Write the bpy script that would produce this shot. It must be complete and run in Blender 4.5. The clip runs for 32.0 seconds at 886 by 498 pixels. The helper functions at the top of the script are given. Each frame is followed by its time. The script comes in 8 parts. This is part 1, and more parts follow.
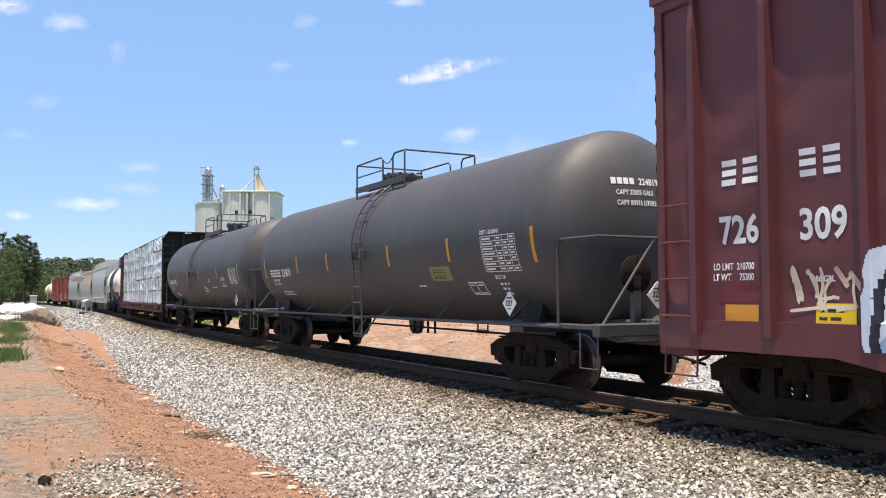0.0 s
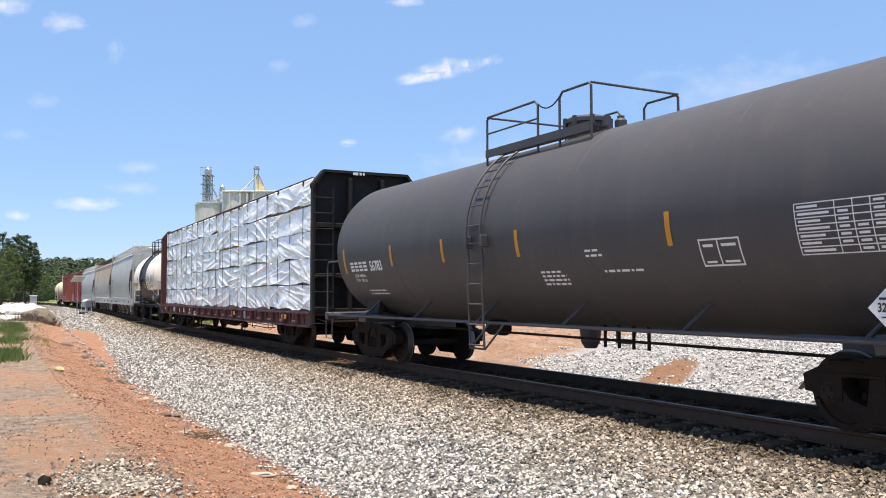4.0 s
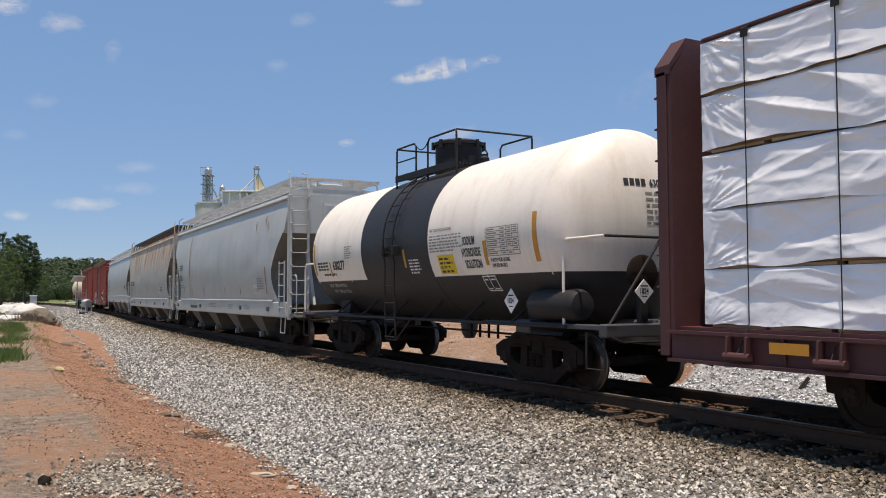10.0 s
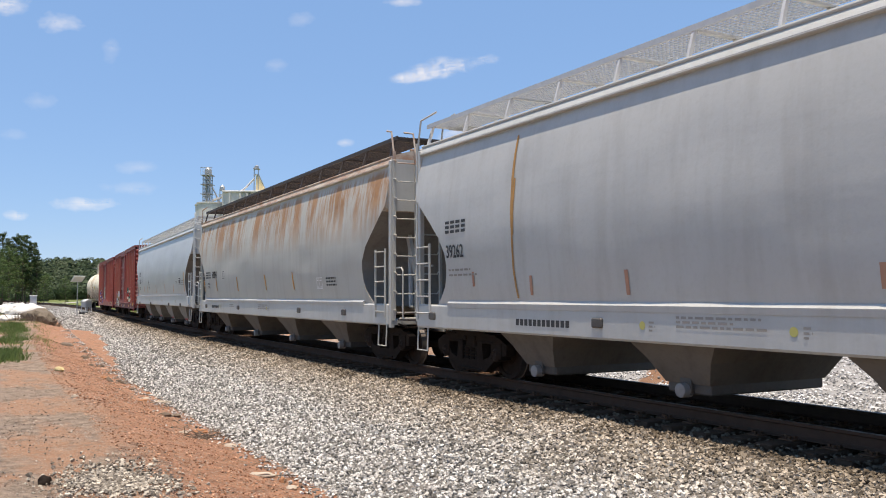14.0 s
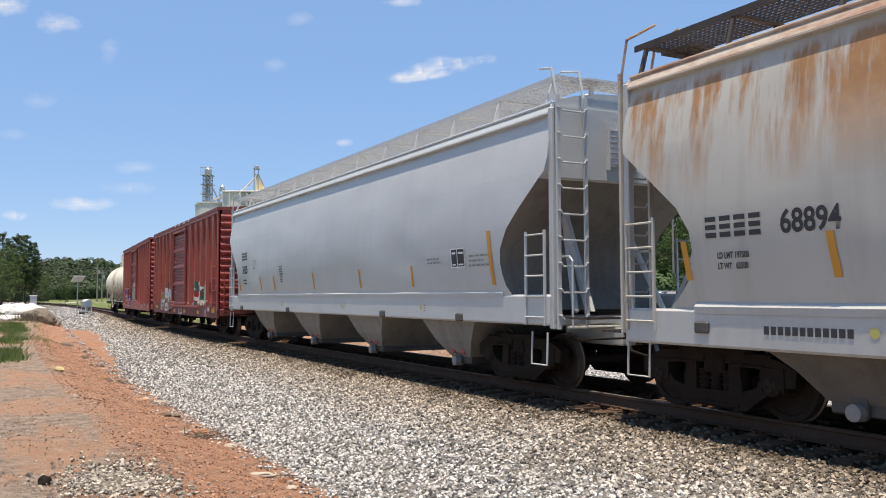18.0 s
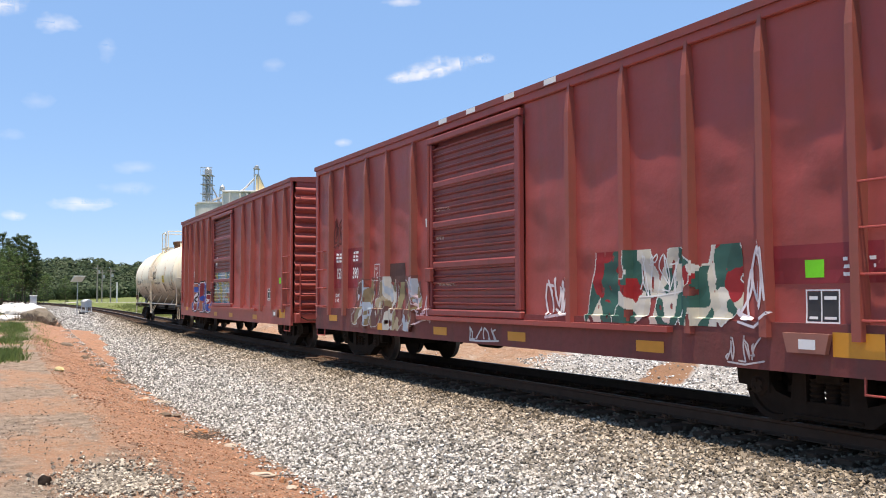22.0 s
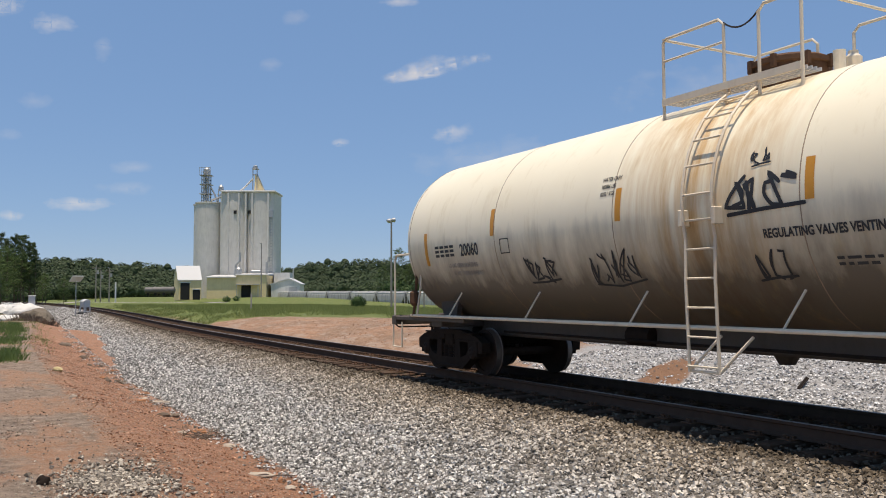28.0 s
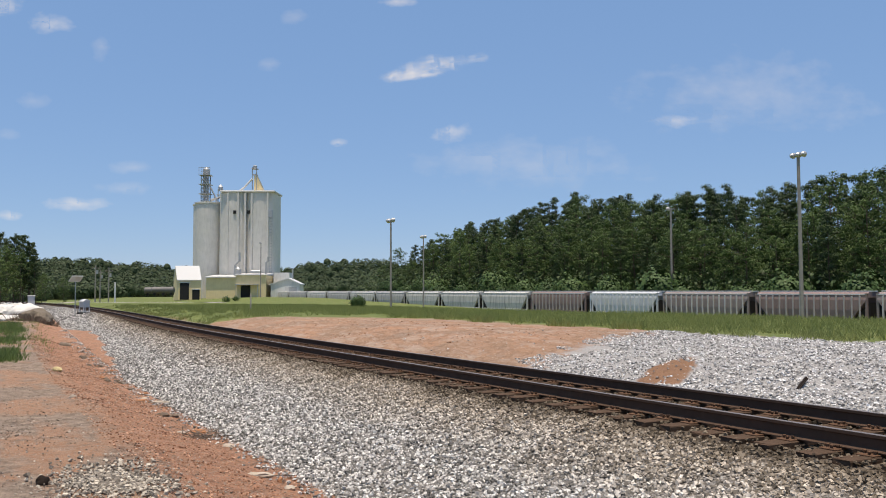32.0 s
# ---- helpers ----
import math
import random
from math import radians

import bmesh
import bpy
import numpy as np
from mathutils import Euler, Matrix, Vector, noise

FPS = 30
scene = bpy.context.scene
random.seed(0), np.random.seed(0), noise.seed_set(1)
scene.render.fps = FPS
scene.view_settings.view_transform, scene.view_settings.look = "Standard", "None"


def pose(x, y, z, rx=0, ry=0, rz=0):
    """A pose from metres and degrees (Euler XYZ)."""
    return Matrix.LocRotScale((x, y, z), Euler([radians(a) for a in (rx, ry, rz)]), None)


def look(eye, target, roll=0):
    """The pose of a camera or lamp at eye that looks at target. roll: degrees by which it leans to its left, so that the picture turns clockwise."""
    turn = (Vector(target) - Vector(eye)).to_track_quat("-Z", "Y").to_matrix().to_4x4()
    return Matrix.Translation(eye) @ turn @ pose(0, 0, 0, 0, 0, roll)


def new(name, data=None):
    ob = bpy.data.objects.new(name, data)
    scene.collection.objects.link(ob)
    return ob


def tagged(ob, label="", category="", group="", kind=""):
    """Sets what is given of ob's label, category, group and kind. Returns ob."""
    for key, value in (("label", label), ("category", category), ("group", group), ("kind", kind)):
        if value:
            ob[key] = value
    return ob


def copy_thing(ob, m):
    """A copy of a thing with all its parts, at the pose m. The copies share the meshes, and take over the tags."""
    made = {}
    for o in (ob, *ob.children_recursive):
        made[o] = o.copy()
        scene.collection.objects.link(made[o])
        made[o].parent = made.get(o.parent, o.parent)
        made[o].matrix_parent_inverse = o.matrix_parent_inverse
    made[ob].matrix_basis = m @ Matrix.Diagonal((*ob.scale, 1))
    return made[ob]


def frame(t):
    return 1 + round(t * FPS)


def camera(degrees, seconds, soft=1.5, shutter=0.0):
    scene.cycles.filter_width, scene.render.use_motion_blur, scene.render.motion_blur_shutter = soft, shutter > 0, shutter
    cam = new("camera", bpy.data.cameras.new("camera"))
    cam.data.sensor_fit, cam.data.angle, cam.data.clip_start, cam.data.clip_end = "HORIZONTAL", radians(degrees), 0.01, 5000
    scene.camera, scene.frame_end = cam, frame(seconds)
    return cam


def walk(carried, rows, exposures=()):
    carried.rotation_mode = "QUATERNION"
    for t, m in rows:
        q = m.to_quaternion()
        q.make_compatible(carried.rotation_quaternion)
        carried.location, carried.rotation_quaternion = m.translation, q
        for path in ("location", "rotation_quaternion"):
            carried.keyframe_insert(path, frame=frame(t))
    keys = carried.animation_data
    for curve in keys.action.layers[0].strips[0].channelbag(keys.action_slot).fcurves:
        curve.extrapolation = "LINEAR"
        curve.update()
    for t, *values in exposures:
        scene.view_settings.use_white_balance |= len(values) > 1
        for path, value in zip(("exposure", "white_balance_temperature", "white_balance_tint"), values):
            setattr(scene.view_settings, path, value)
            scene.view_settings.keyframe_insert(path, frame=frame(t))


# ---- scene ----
# ---------------------------------------------------------------- camera
EYE = (0.0, 0.0, 1.4535)
LENS = 54.705


def aim(heading, climb=3.0876, lean=-0.1734):
    h, c = radians(heading), radians(climb)
    way = Vector((-math.sin(h) * math.cos(c), math.cos(h) * math.cos(c), math.sin(c)))
    return look(EYE, Vector(EYE) + way * 10.0, lean)


EXPOSURE = [(t, e, 7300, 14) for t, e in [(0.0, 0.7), (3.5, 0.65), (6.0, 0.42), (6.6, 0.2), (7.0, 0.05), (8.0, -0.02), (10.5, 0.03), (11.0, 0.2), (12.0, 0.3), (13.0, 0.38), (14.0, 0.4), (17.0, 0.4), (20.0, 0.48), (21.0, 0.36), (22.0, 0.62), (23.0, 0.68), (25.0, 0.6), (27.5, -0.06), (29.0, -0.05), (32.0, 0.1)]]
cam = camera(LENS, 32.0, soft=1.0, shutter=0.0)
walk(cam, [(0.0, aim(61.318)), (25.8, aim(61.318)), (27.0, aim(61.275)), (27.8, aim(61.255)), (28.5, aim(61.205)), (32.0, aim(61.205))],
     exposures=EXPOSURE)

# ---------------------------------------------------------------- light
SUN_WAY = Vector((0.11, -0.085, 1.0)).normalized()
world = bpy.data.worlds.new("world")
scene.world = world
world.use_nodes = True
wn, wl = world.node_tree.nodes, world.node_tree.links
sky = wn.new("ShaderNodeTexSky")
sky.sky_type, sky.sun_disc = "NISHITA", False
sky.sun_elevation = math.asin(SUN_WAY.z)
sky.sun_rotation = math.atan2(SUN_WAY.x, SUN_WAY.y)
sky.altitude = 700.0
sky.air_density, sky.dust_density, sky.ozone_density = 1.0, 0.0, 4.0
wn["Background"].inputs["Strength"].default_value = 0.135
even = wn.new("ShaderNodeMix")          # light haze spreads one even blue over the clear sky
even.data_type = "RGBA"
even.inputs[0].default_value = 0.68
even.inputs[7].default_value = (1.20, 2.50, 4.95, 1.0)
wl.new(sky.outputs[0], even.inputs[6])
wl.new(even.outputs[2], wn["Background"].inputs["Color"])
sun = new("sun", bpy.data.lights.new("sun", "SUN"))
sun.data.energy, sun.data.angle, sun.data.color = 4.8, radians(0.55), (1.0, 0.94, 0.85)
sun.matrix_world = look((0, 0, 60), Vector((0, 0, 60)) - SUN_WAY)

# ---------------------------------------------------------------- the line of the track
AXIS = 8.995          # distance of the track's centre line from the camera
BEND_1, BEND_2 = 1.2895e-3, -1.8627e-3


def line(s, w=0.0):
    """Place and heading (radians) on the track: s metres along it, w metres to its far side."""
    a, b = min(s + 10.0, 0.0), min(s + 60.0, 0.0)
    turn = BEND_1 * a + BEND_2 * b
    x = s - turn * turn * s / 6.0
    y = AXIS + BEND_1 * a * a / 2 + BEND_2 * b * b / 2
    return x - w * math.sin(turn), y + w * math.cos(turn), turn


def gone(t):
    """Metres that the train has rolled after t seconds."""
    return 5.7872 * t + 0.0188725 * t * t + 3.1e-7 * t ** 3


# ---------------------------------------------------------------- materials
def srgb(r, g, b):
    return tuple(((c / 255) / 12.92 if c < 10 else ((c / 255 + 0.055) / 1.055) ** 2.4) for c in (r, g, b))


class Nodes:
    """Short hand for a node material."""

    def __init__(self, name):
        self.m = bpy.data.materials.new(name)
        self.m.use_nodes = True
        self.t = self.m.node_tree
        self.p = self.t.nodes["Principled BSDF"]
        self.co = self.t.nodes.new("ShaderNodeTexCoord")

    def n(self, kind, **values):
        node = self.t.nodes.new("ShaderNode" + kind)
        for key, value in values.items():
            node.inputs[key.replace("_", " ")].default_value = value
        return node

    def link(self, a, b):
        self.t.links.new(a, b)
        return b.node

    def where(self, space="Object", scale=(1, 1, 1)):
        mp = self.n("Mapping")
        mp.inputs["Scale"].default_value = scale
        self.link(self.co.outputs[space], mp.inputs["Vector"])
        return mp.outputs[0]

    def noise(self, scale, detail=4.0, rough=0.55, vec=None, stretch=None, space="Object"):
        tx = self.n("TexNoise", Scale=scale, Detail=detail, Roughness=rough)
        self.link(vec or self.where(space, stretch or (1, 1, 1)), tx.inputs["Vector"])
        return tx.outputs["Fac"]

    def ramp(self, fac, stops):
        r = self.n("ValToRGB")
        e = r.color_ramp.elements
        while len(e) < len(stops):
            e.new(0.5)
        for el, (pos, col) in zip(e, stops):
            el.position = pos
            el.color = (*col, 1) if not isinstance(col, float) else (col, col, col, 1)
        self.link(fac, r.inputs["Fac"])
        return r.outputs["Color"]

    def mix(self, fac, a, b, blend="MIX"):
        mx = self.t.nodes.new("ShaderNodeMix")
        mx.data_type, mx.blend_type = "RGBA", blend
        for i, v in ((0, fac), (6, a), (7, b)):
            if isinstance(v, (int, float)):
                mx.inputs[i].default_value = v if i == 0 else (v, v, v, 1)
            elif isinstance(v, tuple):
                mx.inputs[i].default_value = (*v, 1)
            else:
                self.link(v, mx.inputs[i])
        return mx.outputs[2]

    def math(self, op, a, b=0.0, clamp=False):
        mt = self.t.nodes.new("ShaderNodeMath")
        mt.operation, mt.use_clamp = op, clamp
        for i, v in ((0, a), (1, b)):
            if isinstance(v, (int, float)):
                mt.inputs[i].default_value = v
            else:
                self.link(v, mt.inputs[i])
        return mt.outputs[0]

    def axis(self, space="Object"):
        sp = self.n("SeparateXYZ")
        self.link(self.co.outputs[space], sp.inputs[0])
        return sp.outputs

    def bump(self, height, strength=0.3, distance=0.02):
        b = self.n("Bump", Strength=strength, Distance=distance)
        self.link(height, b.inputs["Height"])
        self.link(b.outputs[0], self.p.inputs["Normal"])

    def done(self, color=None, rough=0.6, metal=0.0, spec=0.5):
        for key, v in (("Base Color", color), ("Roughness", rough), ("Metallic", metal), ("Specular IOR Level", spec)):
            if v is None:
                continue
            if isinstance(v, tuple):
                self.p.inputs[key].default_value = (*v, 1)
            elif isinstance(v, (int, float)):
                self.p.inputs[key].default_value = v
            else:
                self.link(v, self.p.inputs[key])
        return self.m


def paint(name, base, dirt=(0.09, 0.07, 0.055), amount=0.35, rough=0.5, metal=0.0, streak=True, bumps=0.15, rust=0.0):
    """Weathered paint: broad fading, streaks down the sides, fine grain, some rust."""
    k = Nodes(name)
    light = tuple(min(1, c * 1.12 + 0.01) for c in base)
    dark = tuple(c * 0.86 for c in base)
    broad = k.noise(0.55, 3)
    c = k.mix(broad, dark, light)
    if streak:
        st = k.noise(2.2, 4, 0.6, stretch=(1.6, 1.6, 0.14))
        c = k.mix(k.math("MULTIPLY", k.ramp(st, [(0.48, 0.0), (0.78, 1.0)]), amount), c, dirt)
    fine = k.noise(14.0, 5, 0.7)
    c = k.mix(k.math("MULTIPLY", k.ramp(fine, [(0.5, 0.0), (0.8, 1.0)]), amount * 0.6), c, dirt)
    if rust:
        rs = k.noise(3.5, 6, 0.72, stretch=(1, 1, 0.5))
        c = k.mix(k.ramp(rs, [(0.66 - rust * 0.2, 0.0), (0.74 - rust * 0.2, 1.0)]), c, (0.16, 0.055, 0.02))
    k.bump(k.noise(1.3, 5, 0.6), bumps, 0.06)
    return k.done(c, k.math("ADD", k.math("MULTIPLY", fine, 0.25), rough - 0.12), metal)


def plain(name, base, rough=0.6, metal=0.0, vary=0.12, scale=9.0, spec=0.5):
    k = Nodes(name)
    f = k.noise(scale, 4, 0.65)
    c = k.mix(f, tuple(max(0, v * (1 - vary)) for v in base), tuple(min(1, v * (1 + vary) + 0.004) for v in base))
    return k.done(c, rough, metal, spec)


M = {}
M["red"] = paint("oxide red paint", (0.33, 0.054, 0.042), amount=0.3, rough=0.46, bumps=0.25)
M["red_faded"] = paint("sun-faded oxide red paint", (0.36, 0.063, 0.048), amount=0.25, rough=0.5, bumps=0.25)
M["red_door"] = paint("grimy oxide red door paint", (0.235, 0.042, 0.037), dirt=(0.085, 0.032, 0.028), amount=0.45, rough=0.5)
M["red_post"] = paint("scuffed brown-red post paint", (0.31, 0.07, 0.05), dirt=(0.17, 0.08, 0.045), amount=0.6, rough=0.55)
M["red_dull"] = paint("dull oxide red paint", (0.24, 0.046, 0.036), amount=0.4, rough=0.62, rust=0.12)
M["maroon"] = paint("maroon car paint", (0.12, 0.024, 0.026), amount=0.2, rough=0.5)
M["black_tank"] = paint("faded black tank paint", (0.054, 0.052, 0.055), dirt=(0.092, 0.082, 0.072), amount=0.45, rough=0.6)
M["black_gloss"] = paint("black tank enamel", (0.013, 0.013, 0.015), dirt=(0.04, 0.036, 0.032), amount=0.3, rough=0.58)
M["black"] = plain("black steel", (0.020, 0.018, 0.017), 0.65, spec=.3)
M["grime"] = plain("brake-dust brown steel", (0.020, 0.0138, 0.010), 0.88, vary=0.5, scale=6.0, spec=.12)
M["wheel"] = plain("worn wheel steel", (0.028, 0.019, 0.014), 0.85, 0.0, 0.4, spec=.15)
M["tread"] = plain("worn wheel tread", (0.16, 0.14, 0.125), 0.5, 0.7)
M["cream"] = paint("cream tank paint", (0.72, 0.63, 0.48), dirt=(0.34, 0.2, 0.09), amount=0.3, rough=0.45)
M["white_tank"] = paint("white tank paint", (0.88, 0.81, 0.70), dirt=(0.42, 0.30, 0.18), amount=0.25, rough=0.42)
M["grey"] = paint("grey hopper paint", (0.452, 0.457, 0.432), dirt=(0.27, 0.24, 0.20), amount=0.3, rough=0.42)
M["grey_light"] = paint("light grey hopper paint", (0.462, 0.485, 0.478), dirt=(0.36, 0.35, 0.34), amount=0.2, rough=0.38)
M["white"] = plain("white lettering", (0.75, 0.75, 0.73), 0.6)
M["dim"] = plain("faded black stencil", (0.27, 0.25, 0.22), 0.7)
M["red_sill"] = paint("grimy oxide red sill", (0.165, 0.032, 0.027), dirt=(0.06, 0.04, 0.032), amount=0.6, rough=0.68, bumps=0.4)
M["faded"] = plain("faded white stencil", (0.50, 0.40, 0.37), 0.7)
M["dim_white"] = plain("worn white stencil", (0.42, 0.41, 0.39), 0.7)
M["ink"] = plain("black lettering", (0.03, 0.03, 0.032), 0.6)
M["yellow"] = plain("yellow reflective strip", (0.6, 0.26, 0.02), 0.45)
M["wood"] = plain("lumber and dunnage", (0.36, 0.25, 0.14), 0.85, vary=0.4, scale=3.0)
M["seam"] = plain("stained weld seam", (0.30, 0.22, 0.15), .7, vary=.4)
M["plate"] = plain("rusty tie plate", (0.115, 0.062, 0.036), .9, .0, .35, 14, .2)
# dirtied maroon for sill and rear bulkhead, their shade put into the colour
M["sill_maroon"] = paint("dirty shaded maroon sill paint", (0.080, 0.022, 0.021), dirt=(0.05, 0.03, 0.024), amount=0.6, rough=0.7)
M["rail_side"] = plain("rusty rail web", (0.075, 0.047, 0.033), 0.92, vary=0.3, scale=5, spec=.12)
M["rail_top"] = plain("polished rail head", (0.25, 0.215, 0.19), 0.5, 0.65)


# ---------------------------------------------------------------- mesh helpers
def mesh_of(name, verts, faces, material=None, smooth=False):
    me = bpy.data.meshes.new(name)
    me.from_pydata([tuple(v) for v in verts], [], [tuple(f) for f in faces])
    if material:
        me.materials.append(material)
    if smooth:
        me.polygons.foreach_set("use_smooth", [True] * len(me.polygons))
    me.update()
    return me


class Bag:
    """Collects solids of one part in plain lists."""

    def __init__(self):
        self.v, self.f = [], []

    def add(self, verts, faces):
        o = len(self.v)
        self.v += [tuple(p) for p in verts]
        self.f += [tuple(i + o for i in f) for f in faces]
        return self

    def box(self, x0, x1, y0, y1, z0, z1, cut=0.0):
        """A box with chamfered long edges where cut is given."""
        if not cut:
            self.add([(x, y, z) for x in (x0, x1) for y in (y0, y1) for z in (z0, z1)],
                     [(0, 1, 3, 2), (4, 6, 7, 5), (0, 4, 5, 1), (2, 3, 7, 6), (0, 2, 6, 4), (1, 5, 7, 3)])
            return self
        c = min(cut, abs(x1 - x0) / 2.2, abs(y1 - y0) / 2.2, abs(z1 - z0) / 2.2)
        bm = bmesh.new()
        bmesh.ops.create_cube(bm, size=1.0)
        for v in bm.verts:
            v.co = Vector(((x0 + x1) / 2 + v.co.x * (x1 - x0), (y0 + y1) / 2 + v.co.y * (y1 - y0), (z0 + z1) / 2 + v.co.z * (z1 - z0)))
        bmesh.ops.bevel(bm, geom=bm.edges[:], offset=c, segments=1, affect="EDGES")
        return self.bm(bm)

    def bm(self, bm):
        bm.verts.index_update()
        self.add([v.co.copy() for v in bm.verts], [[v.index for v in f.verts] for f in bm.faces])
        bm.free()
        return self

    def prism(self, outline, axis, a, b):
        """An outline of (p, q) pairs pushed along an axis from a to b."""
        n = len(outline)
        put = {"x": lambda p, q, d: (d, p, q), "y": lambda p, q, d: (p, d, q), "z": lambda p, q, d: (p, q, d)}[axis]
        vs = [put(p, q, a) for p, q in outline] + [put(p, q, b) for p, q in outline]
        self.add(vs, [tuple(range(n))[::-1], tuple(range(n, 2 * n))] + [(i, (i + 1) % n, n + (i + 1) % n, n + i) for i in range(n)])
        return self

    def tube(self, pts, r, sides=8, closed=False):
        """A round bar through points."""
        pts = [Vector(p) for p in pts]
        rings = []
        for i, p in enumerate(pts):
            a, b = pts[max(i - 1, 0)], pts[min(i + 1, len(pts) - 1)]
            d = (b - a).normalized()
            u = d.orthogonal().normalized() if i == 0 else (u - d * u.dot(d)).normalized()
            w = d.cross(u)
            rings.append([p + (u * math.cos(2 * math.pi * k / sides) + w * math.sin(2 * math.pi * k / sides)) * r for k in range(sides)])
        vs = [v for ring in rings for v in ring]
        fs = [(i * sides + k, i * sides + (k + 1) % sides, (i + 1) * sides + (k + 1) % sides, (i + 1) * sides + k)
              for i in range(len(rings) - 1) for k in range(sides)]
        fs += [tuple(range(sides))[::-1], tuple(range((len(rings) - 1) * sides, len(rings) * sides))]
        return self.add(vs, fs)

    def lathe(self, prof, sides=24, axis="x", at=(0, 0, 0)):
        """A profile of (along, radius) turned round an axis."""
        vs, fs = [], []
        for d, r in prof:
            for k in range(sides):
                c, s = math.cos(2 * math.pi * k / sides) * r, math.sin(2 * math.pi * k / sides) * r
                p = {"x": (d, c, s), "y": (c, d, s), "z": (c, s, d)}[axis]
                vs.append((p[0] + at[0], p[1] + at[1], p[2] + at[2]))
        n = len(prof)
        fs = [(i * sides + k, i * sides + (k + 1) % sides, (i + 1) * sides + (k + 1) % sides, (i + 1) * sides + k)
              for i in range(n - 1) for k in range(sides)]
        fs += [tuple(range(sides))[::-1], tuple(range((n - 1) * sides, n * sides))]
        return self.add(vs, fs)

    def mesh(self, name, material, smooth=False):
        me = mesh_of(name, self.v, self.f, material)
        bm = bmesh.new()
        bm.from_mesh(me)
        bmesh.ops.recalc_face_normals(bm, faces=bm.faces[:])
        bm.to_mesh(me)
        bm.free()
        if smooth:
            me.polygons.foreach_set("use_smooth", [True] * len(me.polygons))
            me.set_sharp_from_angle(angle=radians(38))
        return me


def part(name, bag, material, parent, label="", smooth=False, at=None):
    me = bag if isinstance(bag, bpy.types.Mesh) else bag.mesh(name, material, smooth)
    ob = new(name, me)
    ob.parent = parent
    if at is not None:
        ob.matrix_basis = at
    if label:
        tagged(ob, label)
    return ob


def each(name, bag, material, parent, label="", smooth=False):
    """One part for every loose piece of the bag."""
    root = list(range(len(bag.v)))

    def find(i):
        while root[i] != i:
            root[i] = root[root[i]]
            i = root[i]
        return i

    for f in bag.f:
        for i in f[1:]:
            root[find(i)] = find(f[0])
    heaps = {}
    for f in bag.f:
        heaps.setdefault(find(f[0]), []).append(f)
    for faces in heaps.values():
        idx = sorted({i for f in faces for i in f})
        at = {i: k for k, i in enumerate(idx)}
        one = Bag().add([bag.v[i] for i in idx], [[at[i] for i in f] for f in faces])
        part(name, one, material, parent, label, smooth)


def thing(name, label, category, group="", kind="", at=None):
    ob = new(name)
    ob.empty_display_size = 0.3
    if at is not None:
        ob.matrix_basis = at
    return tagged(ob, label, category, group, kind)


def text_mesh(name, words, height, surface, u, v, material, squeeze=1.0, bold=0.0, centre=False):
    """Letters of the built-in font laid on a surface: surface(u, v, lift) gives the place."""
    cu = bpy.data.curves.new(name, "FONT")
    cu.body, cu.size, cu.offset = words, height / 0.7, bold
    cu.fill_mode, cu.resolution_u = "FRONT", 3
    tmp = bpy.data.objects.new(name, cu)
    scene.collection.objects.link(tmp)
    bpy.context.view_layer.update()
    me = bpy.data.meshes.new_from_object(tmp.evaluated_get(bpy.context.evaluated_depsgraph_get()))
    bpy.data.objects.remove(tmp)
    bpy.data.curves.remove(cu)
    xs = [p.co.x for p in me.vertices] or [0]
    mid = (min(xs) + max(xs)) / 2 if centre else 0.0
    for p in me.vertices:
        p.co = surface(u + (p.co.x - mid) * squeeze, v + p.co.y, 0.005)
    me.materials.clear()
    me.materials.append(material)
    me.update()
    return me


def patch(bag, surface, u0, u1, v0, v1, lift=0.004, nu=1, nv=1, skew=0.0):
    """A rectangle of paint or plate laid on a surface."""
    nu, nv = max(nu, int(abs(u1 - u0) / .1)), max(nv, int(abs(v1 - v0) / .1))
    vs = [surface(u0 + (u1 - u0) * i / nu + skew * j / nv, v0 + (v1 - v0) * j / nv, lift) for j in range(nv + 1) for i in range(nu + 1)]
    bag.add(vs, [(j * (nu + 1) + i, j * (nu + 1) + i + 1, (j + 1) * (nu + 1) + i + 1, (j + 1) * (nu + 1) + i) for j in range(nv) for i in range(nu)])
    return bag


def strokes(bag, surface, lines, width, lift=0.006):
    """Painted lines on a surface, each a list of (u, v), each one unbroken ribbon."""
    m = max(1, int(width / .02))
    for pts in lines:
        fine = [pts[0]]
        for (a, b), (c, d) in zip(pts, pts[1:]):
            n = max(1, int(math.hypot(c - a, d - b) / 0.02))
            fine += [(a + (c - a) * i / n, b + (d - b) * i / n) for i in range(1, n + 1)]
        vs = []
        for i, (p, q) in enumerate(fine):
            a, b = fine[max(i - 1, 0)], fine[min(i + 1, len(fine) - 1)]
            l = math.hypot(b[0] - a[0], b[1] - a[1]) or 1
            du, dv = -(b[1] - a[1]) / l * width / 2, (b[0] - a[0]) / l * width / 2
            if i in (0, len(fine) - 1):
                du, dv = du * .6, dv * .6
            vs += [surface(p + du * (1 - 2 * k / m), q + dv * (1 - 2 * k / m), lift) for k in range(m + 1)]
        r = m + 1
        bag.add(vs, [(r * i + k, r * i + k + 1, r * i + r + k + 1, r * i + r + k) for i in range(len(fine) - 1) for k in range(m)])
    return bag
# ---------------------------------------------------------------- rolling stock: shared pieces
ROLLING = []      # (thing, s at the start, local pose)
WHEELS = []       # (wheelset, radius, local place)
CACHE = {}
SPRAY = {}        # sprayed sides of the boxcars


def once(key, make):
    if key not in CACHE:
        CACHE[key] = make()
    return CACHE[key]


